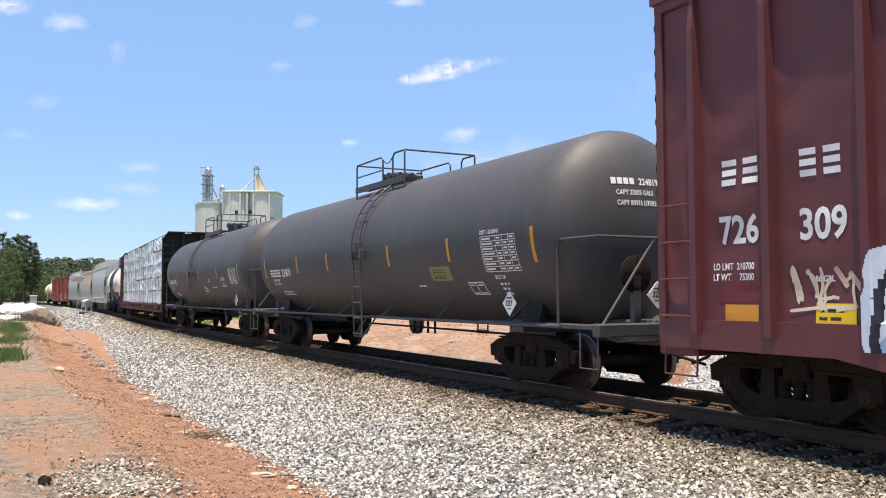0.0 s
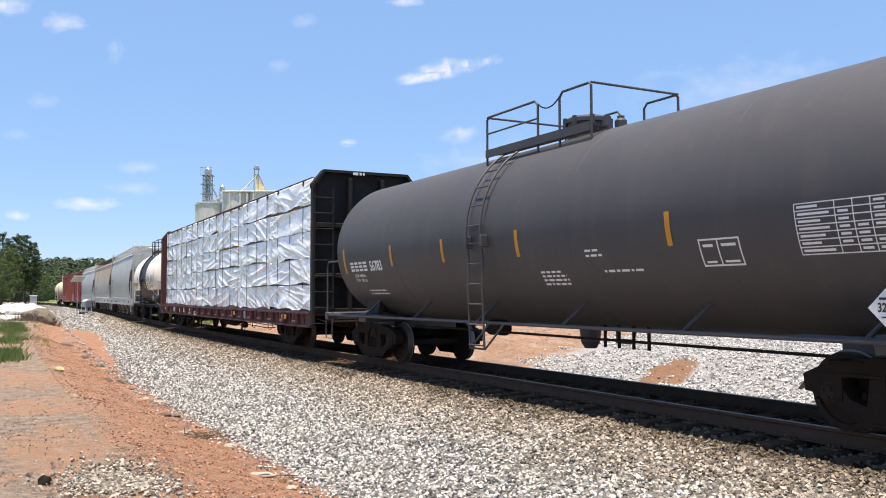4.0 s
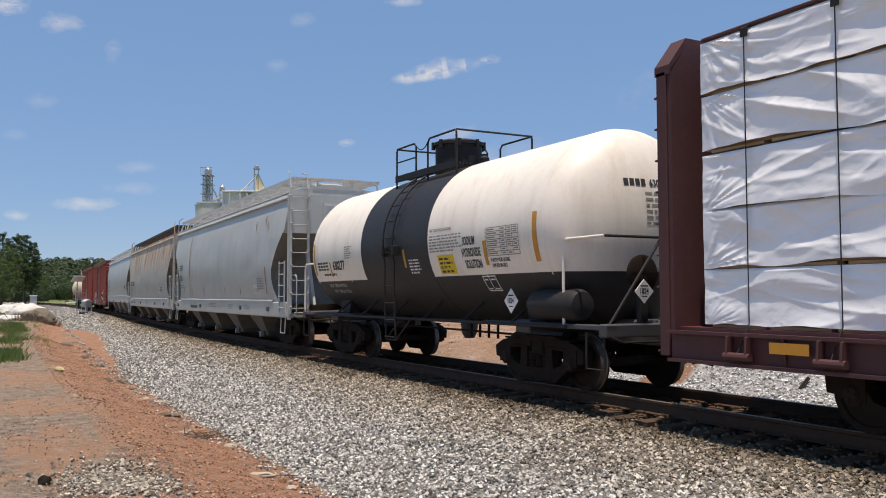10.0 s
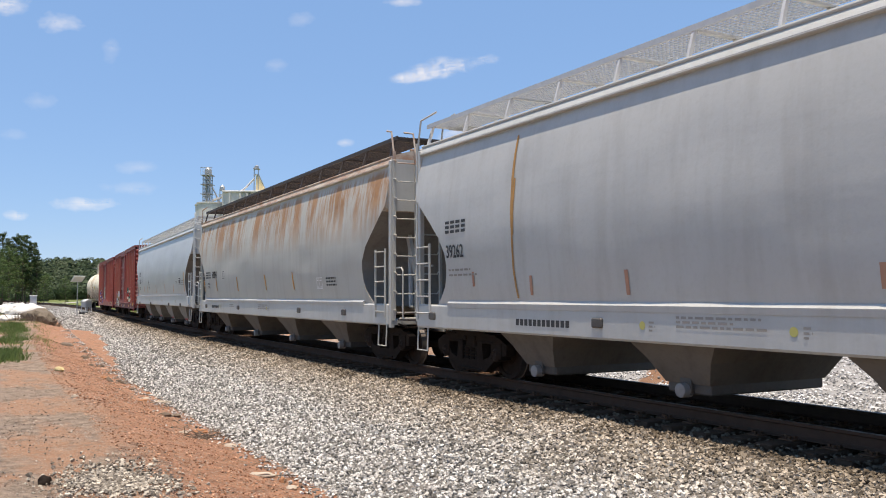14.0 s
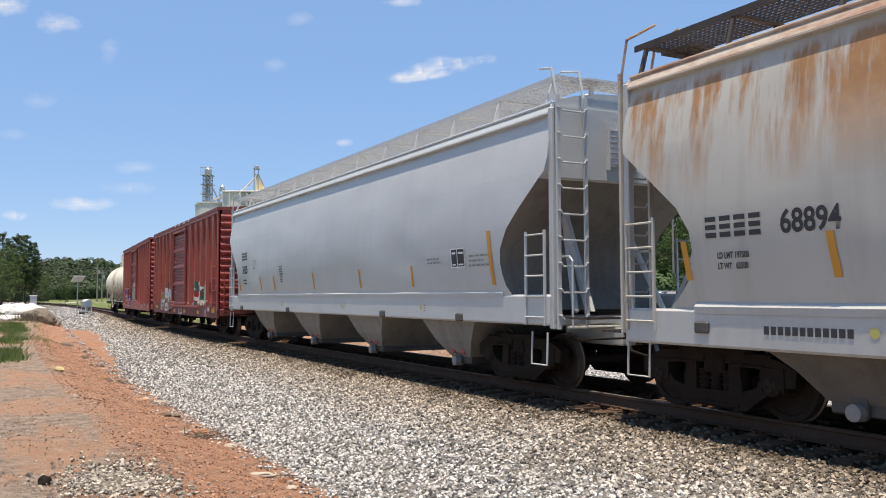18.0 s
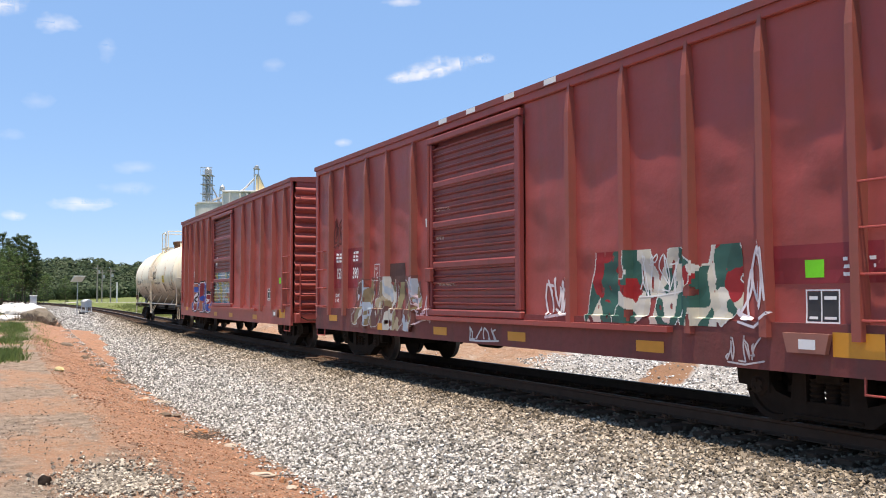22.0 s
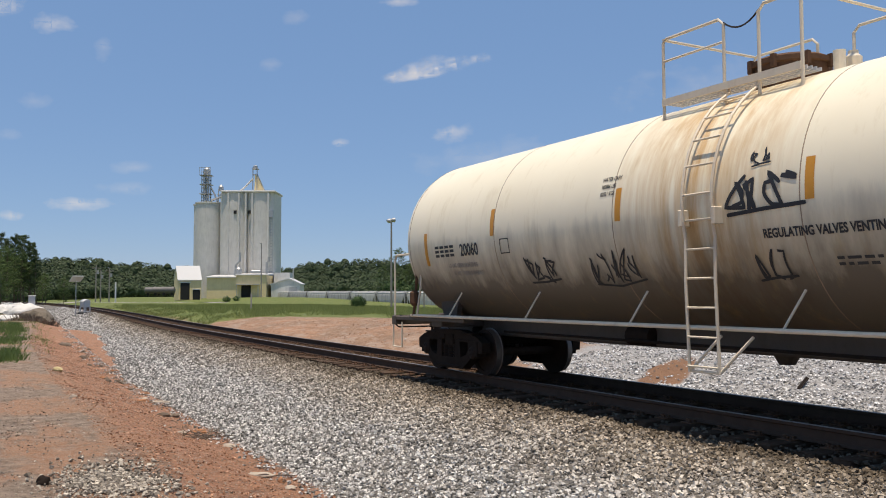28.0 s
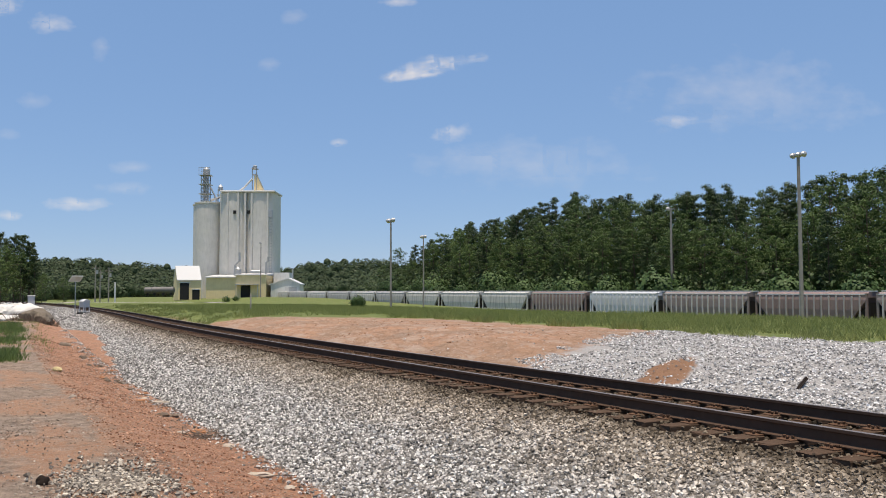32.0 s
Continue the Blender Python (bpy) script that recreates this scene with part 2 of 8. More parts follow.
def wheelset_mesh(r):
    b = Bag()
    for sgn in (-1, 1):
        prof = [(0.70, 0.10), (0.70, r - 0.10), (0.69, r - 0.07), (0.69, r + 0.026), (0.715, r + 0.024), (0.725, r), (0.83, r - 0.004),
                (0.83, r - 0.07), (0.80, r - 0.085), (0.785, 0.16), (0.84, 0.13), (0.84, 0.10)]
        b.lathe([(sgn * d, q) for d, q in prof], 32, "y")
        b.lathe([(sgn * 0.9, 0.085), (sgn * 0.92, 0.12), (sgn * 1.10, 0.12), (sgn * 1.115, 0.09), (sgn * 1.135, 0.08)], 14, "y")
        for k in range(3):
            a = 2 * math.pi * k / 3
            c, s = 0.05 * math.cos(a), 0.05 * math.sin(a)
            b.box(c - 0.016, c + 0.016, *sorted((sgn * 1.12, sgn * 1.15)), s - 0.016, s + 0.016)
    b.lathe([(-1.0, 0.075), (1.0, 0.075)], 12, "y")
    me = b.mesh("wheelset", M["wheel"], True)
    me.materials.append(M["tread"])
    for p in me.polygons:
        c = p.center
        if 0.715 < abs(c.y) < 0.835 and math.hypot(c.x, c.z) > r - 0.02:
            p.material_index = 1
    return me


def sideframe_mesh():
    b = Bag()
    y0, y1 = -0.085, 0.085
    b.prism([(-1.20, .42), (-1.22, .60), (-1.0, .70), (-.45, .81), (.45, .81), (1.0, .70), (1.22, .60), (1.20, .42), (1.0, .40), (.95, .56), (.62, .60), (.34, .63), (-.34, .63), (-.62, .60), (-.95, .56), (-1.0, .40)], "y", y0, y1)
    b.prism([(-.98, .50), (-.80, .56), (-.66, .37), (-.42, .30), (.42, .30), (.66, .37), (.80, .56), (.98, .50), (.90, .36), (.52, .10), (-.52, .10), (-.90, .36)], "y", y0 * 1.05, y1 * 1.05)
    for s in (-1, 1):
        b.prism([(s * .26, .27), (s * .26, .66), (s * .42, .66), (s * .47, .27)], "y", y0 * 1.1, y1 * 1.1)
        b.prism([(s * .74, .34), (s * .74, .62), (s * 1.06, .62), (s * 1.06, .34), (s * .98, .40), (s * .89, .52), (s * .80, .40)], "y", y0 * 1.2, y1 * 1.2)
        b.box(*sorted((s * .30, s * .78)), y0 * 1.25, y1 * 1.25, .60, .64, .01).box(*sorted((s * .12, s * .20)), y0 * 1.3, y1 * 1.3, .64, .72, .01)
        b.box(*sorted((s * .5, s * .9)), y0 * 1.28, y1 * 1.28, .735, .765, .008)
    b.box(-.42, .42, y0 * 1.3, y1 * 1.3, .12, .16, .01)
    return b.mesh("sideframe", M["grime"])


def spring_mesh():
    b = Bag()
    for x in (-0.19, 0.0, 0.19):
        prof = [(0.29 + 0.028 * i, 0.085 if i % 2 else 0.066) for i in range(10)]
        b.lathe(prof, 12, "z", (x, 0, 0))
    return b.mesh("spring", M["grime"], True)


def add_truck(car, x, r=0.42):
    me = once("bolster", lambda: Bag().box(-.17, .17, -1.08, 1.08, .50, .66, .03).box(-.13, .13, -.5, .5, .60, .84, .03)
              .box(-.62, -.56, -.95, .95, .36, .44).box(.56, .62, -.95, .95, .36, .44).mesh("truck", M["grime"]))
    t = part("truck", me, None, car, at=pose(x, 0, 0))
    for y in (-1.0, 1.0):
        part("sideframe", once("sideframe", sideframe_mesh), None, t, at=pose(0, y, 0))
        part("spring_set", once("springs", spring_mesh), None, t, at=pose(0, y, 0))
    for dx in (-0.89, 0.89):
        w = part("wheelset", once(("wheel", r), lambda: wheelset_mesh(r)), None, t, "rusty wheelset with bright treads", at=pose(dx, 0, r))
        WHEELS.append((w, r, dx))
    return t


def coupler(car, x, sgn):
    b = Bag().box(*sorted((x, x + sgn * 0.55)), -.09, .09, .80, .95, .02)
    b.box(*sorted((x + sgn * 0.5, x + sgn * 0.80)), -.14, .13, .74, 1.0, .04)
    b.box(*sorted((x - sgn * 0.05, x + sgn * 0.03)), -.24, .24, .68, 1.05, .02)
    b.tube([(x + sgn * 0.1, -.35, .95), (x + sgn * .3, -.36, .62), (x + sgn * .75, -.2, .5)], .022)
    part("coupler", b, M["grime"], car, "rusty knuckle coupler with air hose")
    p = Bag().tube([(x, -1.35, .88), (x + sgn * .12, -1.2, .80), (x + sgn * .12, -.3, .80), (x + sgn * .3, -.12, .72)], .016)
    part("uncoupling_lever", p, M["grime"], car)


def ladder_part(car, name, x0, x1, y, z0, z1, n, material, r=0.017, posts=True, out=0.0):
    b = Bag()
    if posts:
        for x in (x0, x1):
            b.box(x - .025, x + .025, y - .012, y + .012, z0 - .1, z1 + .1)
    for i in range(n):
        z = z0 + (z1 - z0) * i / (n - 1)
        b.tube([(x0, y, z), (x0, y - out, z), (x1, y - out, z), (x1, y, z)] if out else [(x0, y, z), (x1, y, z)], r, 6)
    return part(name, b, material, car, smooth=False)


def roll(ob, s, local=None):
    ROLLING.append((ob, s, local or Matrix.Identity(4)))


def new_car(name, label, category, s):
    car = thing(name, label, category, "cars of the passing freight train")
    roll(car, s)
    return car


def over_ribs(w, ribs, dish):
    """The side of a boxcar with its posts, for paint sprayed over both."""
    def put_on(u, v, lift):
        d = min((abs(u - x) for x in ribs), default=9)
        out_ = .118 if d < .055 else .118 * (.085 - d) / .03 if d < .085 else -dish(u, v)
        return (u, -w - lift - (max(out_, .046) if v < 1.186 else out_), v)
    return put_on


def flat_side(w):
    return lambda u, v, lift: (u, -w - lift, v)


def round_side(rad, zc):
    return lambda u, v, lift: (u, -math.sqrt(max(0.0001, (rad + lift) ** 2 - (v - zc) ** 2)), v)


# ---------------------------------------------------------------- tank cars
def tank_car(name, label, s, half, rad, zc, truck, paint_m, head=0.75, fittings=None, band=None, reach=None, lower=None,
             ladder=0.3, hatch=(-.15, .42, .36), rail=(-1.4, 1.3, .55)):
    """half: half the tank's length with its heads; reach: half the length of the underframe; hatch: place, radius, height."""
    car = new_car(name, label, "tank car", s)
    reach = reach or half + 0.5
    b = Bag()
    prof = [(-half + head * (1 - math.sqrt(max(0, 1 - q * q))), max(0.02, rad * q)) for q in (0, .15, .3, .45, .6, .72, .82, .9, .95, .985)] + [(-half + head, rad)]
    n = 24
    prof += [(-half + head + (2 * half - 2 * head) * i / n, rad) for i in range(1, n)]
    prof += [(-d, r) for d, r in reversed(prof[:11])]
    b.lathe(prof, 64, "x", (0, 0, zc))
    me = b.mesh("tank", paint_m, True)
    if lower:
        me.materials.append(lower[1])
        bm = bmesh.new()
        bm.from_mesh(me)
        bmesh.ops.bisect_plane(bm, geom=bm.verts[:] + bm.edges[:] + bm.faces[:], plane_co=(0, 0, lower[0]), plane_no=(0, 0, 1))
        bm.to_mesh(me)
        bm.free()
        for p in me.polygons:
            if p.center.z < lower[0]:
                p.material_index = 1
    part("tank", me, None, car)
    if band:
        bb = Bag()
        bb.lathe([(band[0], rad - .02), (band[0], rad + .004), (band[1], rad + .004), (band[1], rad - .02)], 64, "x", (0, 0, zc))
        part("painted_band", bb, M["black_gloss"], car, "broad black band round the tank", smooth=True)
    dark = fittings or M["black_tank"]
    seam_w = .014 if dark == M["cream"] else .02
    for x in [-half + head + (2 * half - 2 * head) * i / 5 + 0.12 for i in range(1, 5)] + [-half + head, half - head]:
        sm = Bag().lathe([(x - seam_w, rad - .01), (x - seam_w * .4, rad + .003), (x + seam_w * .4, rad + .003), (x + seam_w, rad - .01)], 64, "x", (0, 0, zc))
        me = sm.mesh("weld_seam", M["seam"] if dark == M["cream"] else paint_m, True)
        if lower:
            me.materials.append(lower[1])
            for p in me.polygons:
                if p.center.z < lower[0]:
                    p.material_index = 1
        if not (band and band[0] - .1 < x < band[1] + .1):
            part("weld_seam", me, None, car)
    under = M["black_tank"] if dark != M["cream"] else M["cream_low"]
    for sgn in (-1, 1):
        part("stub_sill", Bag().box(*sorted((sgn * (truck - 1.3), sgn * reach)), -.35, .35, .72, 1.08, .03), under, car)
        part("body_bolster", Bag().box(truck * sgn - .2, truck * sgn + .2, -1.35, 1.35, .86, 1.06, .02), under, car)
        part("end_sill", Bag().box(*sorted((sgn * (reach - .16), sgn * reach)), -1.42, 1.42, .86, 1.05, .02), under, car)
        for y in (-1.0, 1.0):
            part("saddle", Bag().prism([(truck * sgn - .22, 1.0), (truck * sgn + .22, 1.0), (truck * sgn + .45, 1.66), (truck * sgn - .45, 1.66)], "y", y - .05, y + .05), M["black"] if dark != M["cream"] else under, car)
        for y in (-1.40, 1.40):
            part("side_step_plate", Bag().box(*sorted((sgn * (truck - 1.1), sgn * reach)), *sorted((y, y - math.copysign(.22, y))), .96, 1.03, .01), under, car)
        coupler(car, sgn * reach, sgn)
        add_truck(car, sgn * truck)
        px = reach - 1.0
        for y in (-1.38, 1.38):
            if sgn < 0:
                h = Bag().tube([(-reach + .08, y, 1.0), (-reach + .08, y, 2.16), (-reach + .16, y, 2.27), (-px, y, 2.27)], .022, 8)
                part("end_railing", h, M["white_tank"] if lower else dark, car)
                continue
            h = Bag().tube([(sgn * px, y, 1.0), (sgn * px, y, 2.16), (sgn * (px + .08), y, 2.27), (sgn * (reach - .05), y, 2.27)], .022, 8)
            part("end_railing", h, M["white_tank"] if lower else dark, car)
        if sgn < 0:
            part("sill_step", Bag().tube([(-reach + .45, -1.4, .92), (-reach + .45, -1.4, .42), (-reach + .05, -1.4, .42), (-reach + .05, -1.4, .92)], .016, 6), dark, car)
            continue
        part("end_railing", Bag().tube([(sgn * (reach - .06), -1.38, 2.27), (sgn * (reach - .06), 1.38, 2.27)], .02, 8), dark, car)
        part("railing_brace", Bag().tube([(sgn * (reach - .05), -1.32, 1.02), (sgn * (reach - .06), -.35, 2.25)], .022, 8), dark, car)
        part("railing_brace", Bag().tube([(sgn * (reach - .05), .9, 1.02), (sgn * (reach - .06), -.05, 2.25)], .022, 8), dark, car)
        for y in (-1.40, 1.40):
            st = Bag().tube([(sgn * (reach - .45), y, .92), (sgn * (reach - .45), y, .42), (sgn * (reach - .05), y, .42), (sgn * (reach - .05), y, .92)], .016, 6)
            part("sill_step", st, dark, car)
    wheel = Bag().lathe([(-.02, .24), (.0, .28), (.03, .28), (.05, .24)], 24, "x", (reach - .25, -.55, 1.75)).box(reach - .24, reach - .2, -.80, -.30, 1.73, 1.77).box(reach - .24, reach - .2, -.57, -.53, 1.5, 2.0)
    part("hand_brake_wheel", wheel, M["grime"], car, smooth=True)
    part("brake_stand", Bag().box(reach - .3, reach - .2, -.62, -.48, 1.0, 1.75, .01), dark, car)
    # side safety rail on brackets
    for y in (-1.42, 1.42):
        zr = 1.06 if dark == M["cream"] else .99
        part("safety_rail", Bag().tube([(-reach + .9, y, zr), (reach - .9, y, zr)], .028, 8), dark, car)
        for i in range(6):
            x = -reach + 2.4 + (2 * reach - 4.8) * i / 5
            zb = 1.50 if dark == M["cream"] else 1.34
            yy = math.copysign(math.sqrt(max(0.01, rad ** 2 - (zb - zc) ** 2)), y)
            part("rail_bracket", Bag().tube([(x, y, zr), (x + .14, yy, zb)], .015 if dark == M["cream"] else .022, 6), dark, car)
    # dome platform, hatch and railing
    top = zc + rad
    xa, xb, up = rail
    for y in (-.72, .72):
        g = Bag()
        for k in range(5):
            yy = y - .16 + .08 * k
            g.box(xa, xb, yy - .008, yy + .008, top - .07, top - .03)
        for k in range(int((xb - xa) / .1)):
            g.box(xa + .1 * k, xa + .1 * k + .012, y - .17, y + .17, top - .065, top - .035)
        part("dome_platform", g, M["walk_dark"] if dark != M["cream"] else M["walk"], car, "steel grating walkway")
        part("platform_beam", Bag().box(xa, xb, *sorted((y + math.copysign(.17, y), y + math.copysign(.20, y))), top - (.09 if dark == M["cream"] else .14), top + .0), dark, car)
    hx, hr, hh = hatch
    hz = top + hh
    hatch_m = M["plate"] if dark == M["cream"] else dark
    part("manway_hatch", Bag().lathe([(top - .1, hr * .92), (hz - .08, hr * .92), (hz - .07, hr), (hz - .01, hr), (hz + .03, hr * .85)], 28, "z", (hx, 0, 0)), hatch_m, car, smooth=True)
    for k in range(8):
        a = k * math.pi / 4 + .3
        part("hatch_bolt", Bag().box(hx + hr * math.cos(a) - .03, hx + hr * math.cos(a) + .03, hr * math.sin(a) - .03, hr * math.sin(a) + .03, hz - .14, hz + .02), hatch_m, car)
    part("valve", Bag().lathe([(top - .05, .1), (top + .2, .1), (top + .24, .06), (top + .28, .06)], 12, "z", (hx + hr + .28, .15, 0)), dark, car)
    part("valve", Bag().lathe([(top - .05, .07), (top + .22, .07)], 12, "z", (hx + hr + .35, -.2, 0)), dark, car)
    zr = top + up
    yq = .88
    gate = (ladder - .27, ladder + .27) if abs(ladder) < .9 else (-.1, .5)
    for y in (-yq, yq):
        part("dome_railing", Bag().tube([(xa, y, top - .3), (xa, y, zr - .05), (xa + .05, y, zr), (gate[0] - .08, y, zr), (gate[0], y, zr - .08), (gate[0], y, top - .3)], .021, 8), dark, car)
        part("dome_railing", Bag().tube([(gate[1], y, top - .25), (gate[1], y, zr - .08), (gate[1] + .08, y, zr), (xb - .06, y, zr), (xb, y, zr - .04), (xb, y, top - .3)], .021, 8), dark, car)
        part("dome_railing", Bag().tube([(xa, y, zr - .3), (gate[0], y, zr - .3)], .016, 6), dark, car)
    for x in (xa, xb):
        part("dome_railing", Bag().tube([(x, -yq, zr), (x, yq, zr)], .02, 8), dark, car)
    chain = [(gate[0] + (gate[1] - gate[0]) * i / 8, -yq, zr - .06 - .12 * (1 - (i / 4 - 1) ** 2)) for i in range(9)]
    part("chain", Bag().tube(chain, .012, 5), M["black"], car)
    # side ladders that bend over the shoulder of the tank
    for y in (-1, 1):
        l = Bag()
        for x in (-.23, .23):
            pts = [(x + ladder, y * (rad + .02), .55), (x + ladder, y * (rad + .06), 1.6)]
            for i in range(11):
                a = radians(-14 + 74 * i / 10)
                pts.append((x + ladder, y * math.cos(a) * (rad + .1), zc + math.sin(a) * (rad + .1)))
            pts.append((x + ladder, y * .86, top - .02))
            l.tube(pts, .02, 6)
        for i in range(6):
            l.tube([(ladder - .23, y * (rad + .05), .62 + .34 * i), (ladder + .23, y * (rad + .05), .62 + .34 * i)], .014, 6)
        for i in range(5):
            a = radians(4 + 12 * i)
            q = (y * math.cos(a) * (rad + .1), zc + math.sin(a) * (rad + .1))
            l.tube([(ladder - .23, *q), (ladder + .23, *q)], .014, 6)
        part("side_ladder", l, dark, car)
        for x in (-.26, .26):
            part("ladder_bracket", Bag().box(ladder + x - .03, ladder + x + .03, *sorted((y * (rad - .05), y * (rad + .12))), 2.25, 2.45, .01), dark, car)
    if dark == M["cream"]:
        part("centre_sill", Bag().box(-truck - .2, truck + .2, -.42, .42, .70, 1.02, .03), M["cream_low"], car, "grimy full-length centre sill")
    for y in (-1, 1):
        for x in (-.23, .23):
            part("ladder_brace", Bag().tube([(ladder + x, y * (rad + .01), .56), (ladder + x + .34, y * 1.42, .98)], .018, 6), dark, car)
        part("ladder_brace", Bag().tube([(ladder - .23, y * (rad + .01), .56), (ladder + .23, y * (rad + .01), .56)], .018, 6), dark, car)
    part("bottom_outlet", Bag().lathe([(zc - rad - .36, .10), (zc - rad - .25, .16), (zc - rad + .1, .2)], 16, "z", (0.1, 0, 0)), under, car)
    part("brake_pipe", Bag().tube([(-truck + 1.2, -.6, .80), (truck - 1.2, -.6, .76)], .022, 6), M["grime"], car)
    for i in range(4 if dark != M["cream"] else 0):
        part("brake_rod_hanger", Bag().box(1.2 + .32 * i, 1.23 + .32 * i, -.62, -.58, .66, 1.0), M["grime"], car)
    part("brake_cylinder", Bag().lathe([(0, .05), (.02, .14), (.5, .14), (.52, .05)], 14, "x", (-2.3, -.45, .85)), M["grime"], car, smooth=True)
    return car, round_side(rad, zc)


# ---------------------------------------------------------------- box cars
def box_car(name, label, s, x0, x1, top, truck, material, ribs, door, trucks=None, width=1.55):
    """x0, x1: rear and front of the body along the car; ribs: their places along it; door: its two edges."""
    car = new_car(name, label, "boxcar", s)
    b = Bag().box(x0, x1, -width + .1, width - .1, .98, top - .10)
    part("body", b, material, car)
    stops = sorted([x0 + .1] + list(ribs) + (list(door) if door else []) + [x1 - .1])

    def oil_can(x, z, side=-1):
        """How far the thin side sheet is dished in between its posts."""
        for k, (a, c2) in enumerate(zip(stops, stops[1:])):
            if a <= x <= c2:
                u, v = (x - a) / (c2 - a), (z - 1.05) / (top - .2 - 1.05)
                seed = k * 3.7 + s * .31 + side
                rim = max(0, min(1.0, 5 * min(u, 1 - u))) * max(0, min(1.0, 8 * min(v, 1 - v)))
                dent = .5 + .55 * noise.noise(Vector((u * 1.3 + seed, z * 1.15, seed))) + .42 * noise.noise(Vector((u * 2.0, z * 2.6 + seed, 4.0))) + .26 * noise.noise(Vector((u * 3.1 + seed, z * 4.7, 8.0)))
                return .05 * rim * max(0, min(1.15, dent))
        return 0.0

    for side in (-1, 1):
        for k, (a, c2) in enumerate(zip(stops, stops[1:])):
            if door and a >= door[0] - .01 and c2 <= door[1] + .01:
                continue
            nu, nv = 10, 34
            vs = []
            for i in range(nu + 1):
                for j in range(nv + 1):
                    u, v = i / nu, j / nv
                    z = 1.05 + (top - .2 - 1.05) * v
                    vs.append((a + (c2 - a) * u, side * (width - .002 - oil_can(a + (c2 - a) * u, z, side)), z))
            fs = [(i * (nv + 1) + j, (i + 1) * (nv + 1) + j, (i + 1) * (nv + 1) + j + 1, i * (nv + 1) + j + 1) for i in range(nu) for j in range(nv)]
            part("side_panel", Bag().add(vs, fs if side > 0 else [f[::-1] for f in fs]), material, car, smooth=True)
    r = Bag()
    r.prism([(-width - .09, top - .12), (-width - .09, top - .02), (-width + .1, top + .0), (0, top + .10), (width - .1, top), (width + .09, top - .02), (width + .09, top - .12)], "x", x0 - .03, x1 + .03)
    for i in range(13):
        x = x0 + (x1 - x0) * (i + .5) / 13
        r.prism([(-width + .12, top + .004), (0, top + .11), (width - .12, top + .004), (0, top + .02)], "x", x - .3, x + .3)
    part("roof", r, M["red_dull"] if material != M["maroon"] else material, car)
    for side in (-1, 1):
        for x in ribs:
            g = Bag()
            o = side * width
            e = side * (width + .115)
            ww = .068
            vs = []
            for z, k in ((1.0, 1.0), (1.5, 1.0), (top - .6, .92), (top - .18, .5)):
                vs += [(x - ww * k - .01, o - side * .09, z), (x - ww * .72 * k, o + (e - o) * k, z), (x + ww * .72 * k, o + (e - o) * k, z), (x + ww * k + .01, o - side * .09, z)]
            fs = [(4 * i + j, 4 * i + j + 1, 4 * i + j + 5, 4 * i + j + 4) for i in range(3) for j in range(3)] + [(0, 1, 2, 3), (12, 13, 14, 15)]
            g.add(vs, fs)
            part("side_post", g, material if material == M["maroon"] else M["red_post"], car)
        # plug of side sill, deeper between the trucks
        y0, y1 = sorted((side * (width - .02), side * (width + .045)))
        c = (x0 + x1) / 2
        low = .65 if material != M["maroon"] else .82
        q = Bag().prism([(x0 + .02, 1.16), (x0 + .02, low), (c - truck + .9, low), (c - truck + 1.9, .64), (c + truck - 1.9, .64), (c + truck - .9, low), (x1 - .02, low), (x1 - .02, 1.16)], "y", y0, y1)
        part("side_sill", q, M["red_sill"] if material == M["red"] else material, car)
        # corner posts and top chord
        k = Bag().box(x0, x0 + .12, *sorted((side * (width - .01), side * (width + .05))), .9, top - .1, .015).box(x1 - .12, x1, *sorted((side * (width - .01), side * (width + .05))), .9, top - .1, .015)
        k.box(x0, x1, *sorted((side * (width - .01), side * (width + .055))), top - .24, top - .1, .015)
        part("side_frame", k, material, car)
        if door:
            d0, d1 = door
            door_m = material if material == M["maroon"] else M["red_door"]
            yy = side * (width + .03)
            d = Bag()
            zs = [1.22 + (top - .5 - 1.22) * i / 24 for i in range(25)]
            prof = []
            for i, z in enumerate(zs[:-1]):
                h = (zs[1] - zs[0])
                prof += [(yy, z), (yy, z + h * .50), (yy + side * .040, z + h * .66), (yy + side * .042, z + h * .80), (yy, z + h * .97)]
            back = [(yy - side * .05, zs[-1]), (yy - side * .05, zs[0])]
            d.prism(prof + back, "x", d0 + .14, d1 - .14)
            leaf = part("door", d, door_m, car, "corrugated steel sliding door")
            for xx in (d0 + .02, d1 - .16):
                part("door_stile", Bag().box(xx, xx + .14, *sorted((yy - side * .03, yy + side * .08)), 1.21, top - .43, .02), door_m, leaf)
            part("door_rail", Bag().box(d0, d1, *sorted((yy - side * .02, yy + side * .085)), 1.08, 1.20, .02), door_m, leaf)
            part("door_rail", Bag().box(d0, d1, *sorted((yy - side * .02, yy + side * .085)), top - .42, top - .30, .02), door_m, leaf)
            for zz in [zs[q] for q in (6, 12, 18)]:
                part("door_rail", Bag().box(d0 + .165, d1 - .165, *sorted((yy, yy + side * .06)), zz - .02, zz + .10, .02), door_m, leaf)
            t = Bag().box(d0 - .4, d1 + 3.2, *sorted((yy - side * .02, yy + side * .11)), 1.0, 1.07)
            part("door_track", t, material, car)
            bar = Bag().tube([(d0 + .1, yy + side * .1, 1.25), (d0 + .1, yy + side * .1, top - .45)], .025, 8).box(d0 + .02, d0 + .22, *sorted((yy + side * .05, yy + side * .13)), 1.7, 1.95, .01)
            part("lock_bar", bar, M["red_dull"], car)
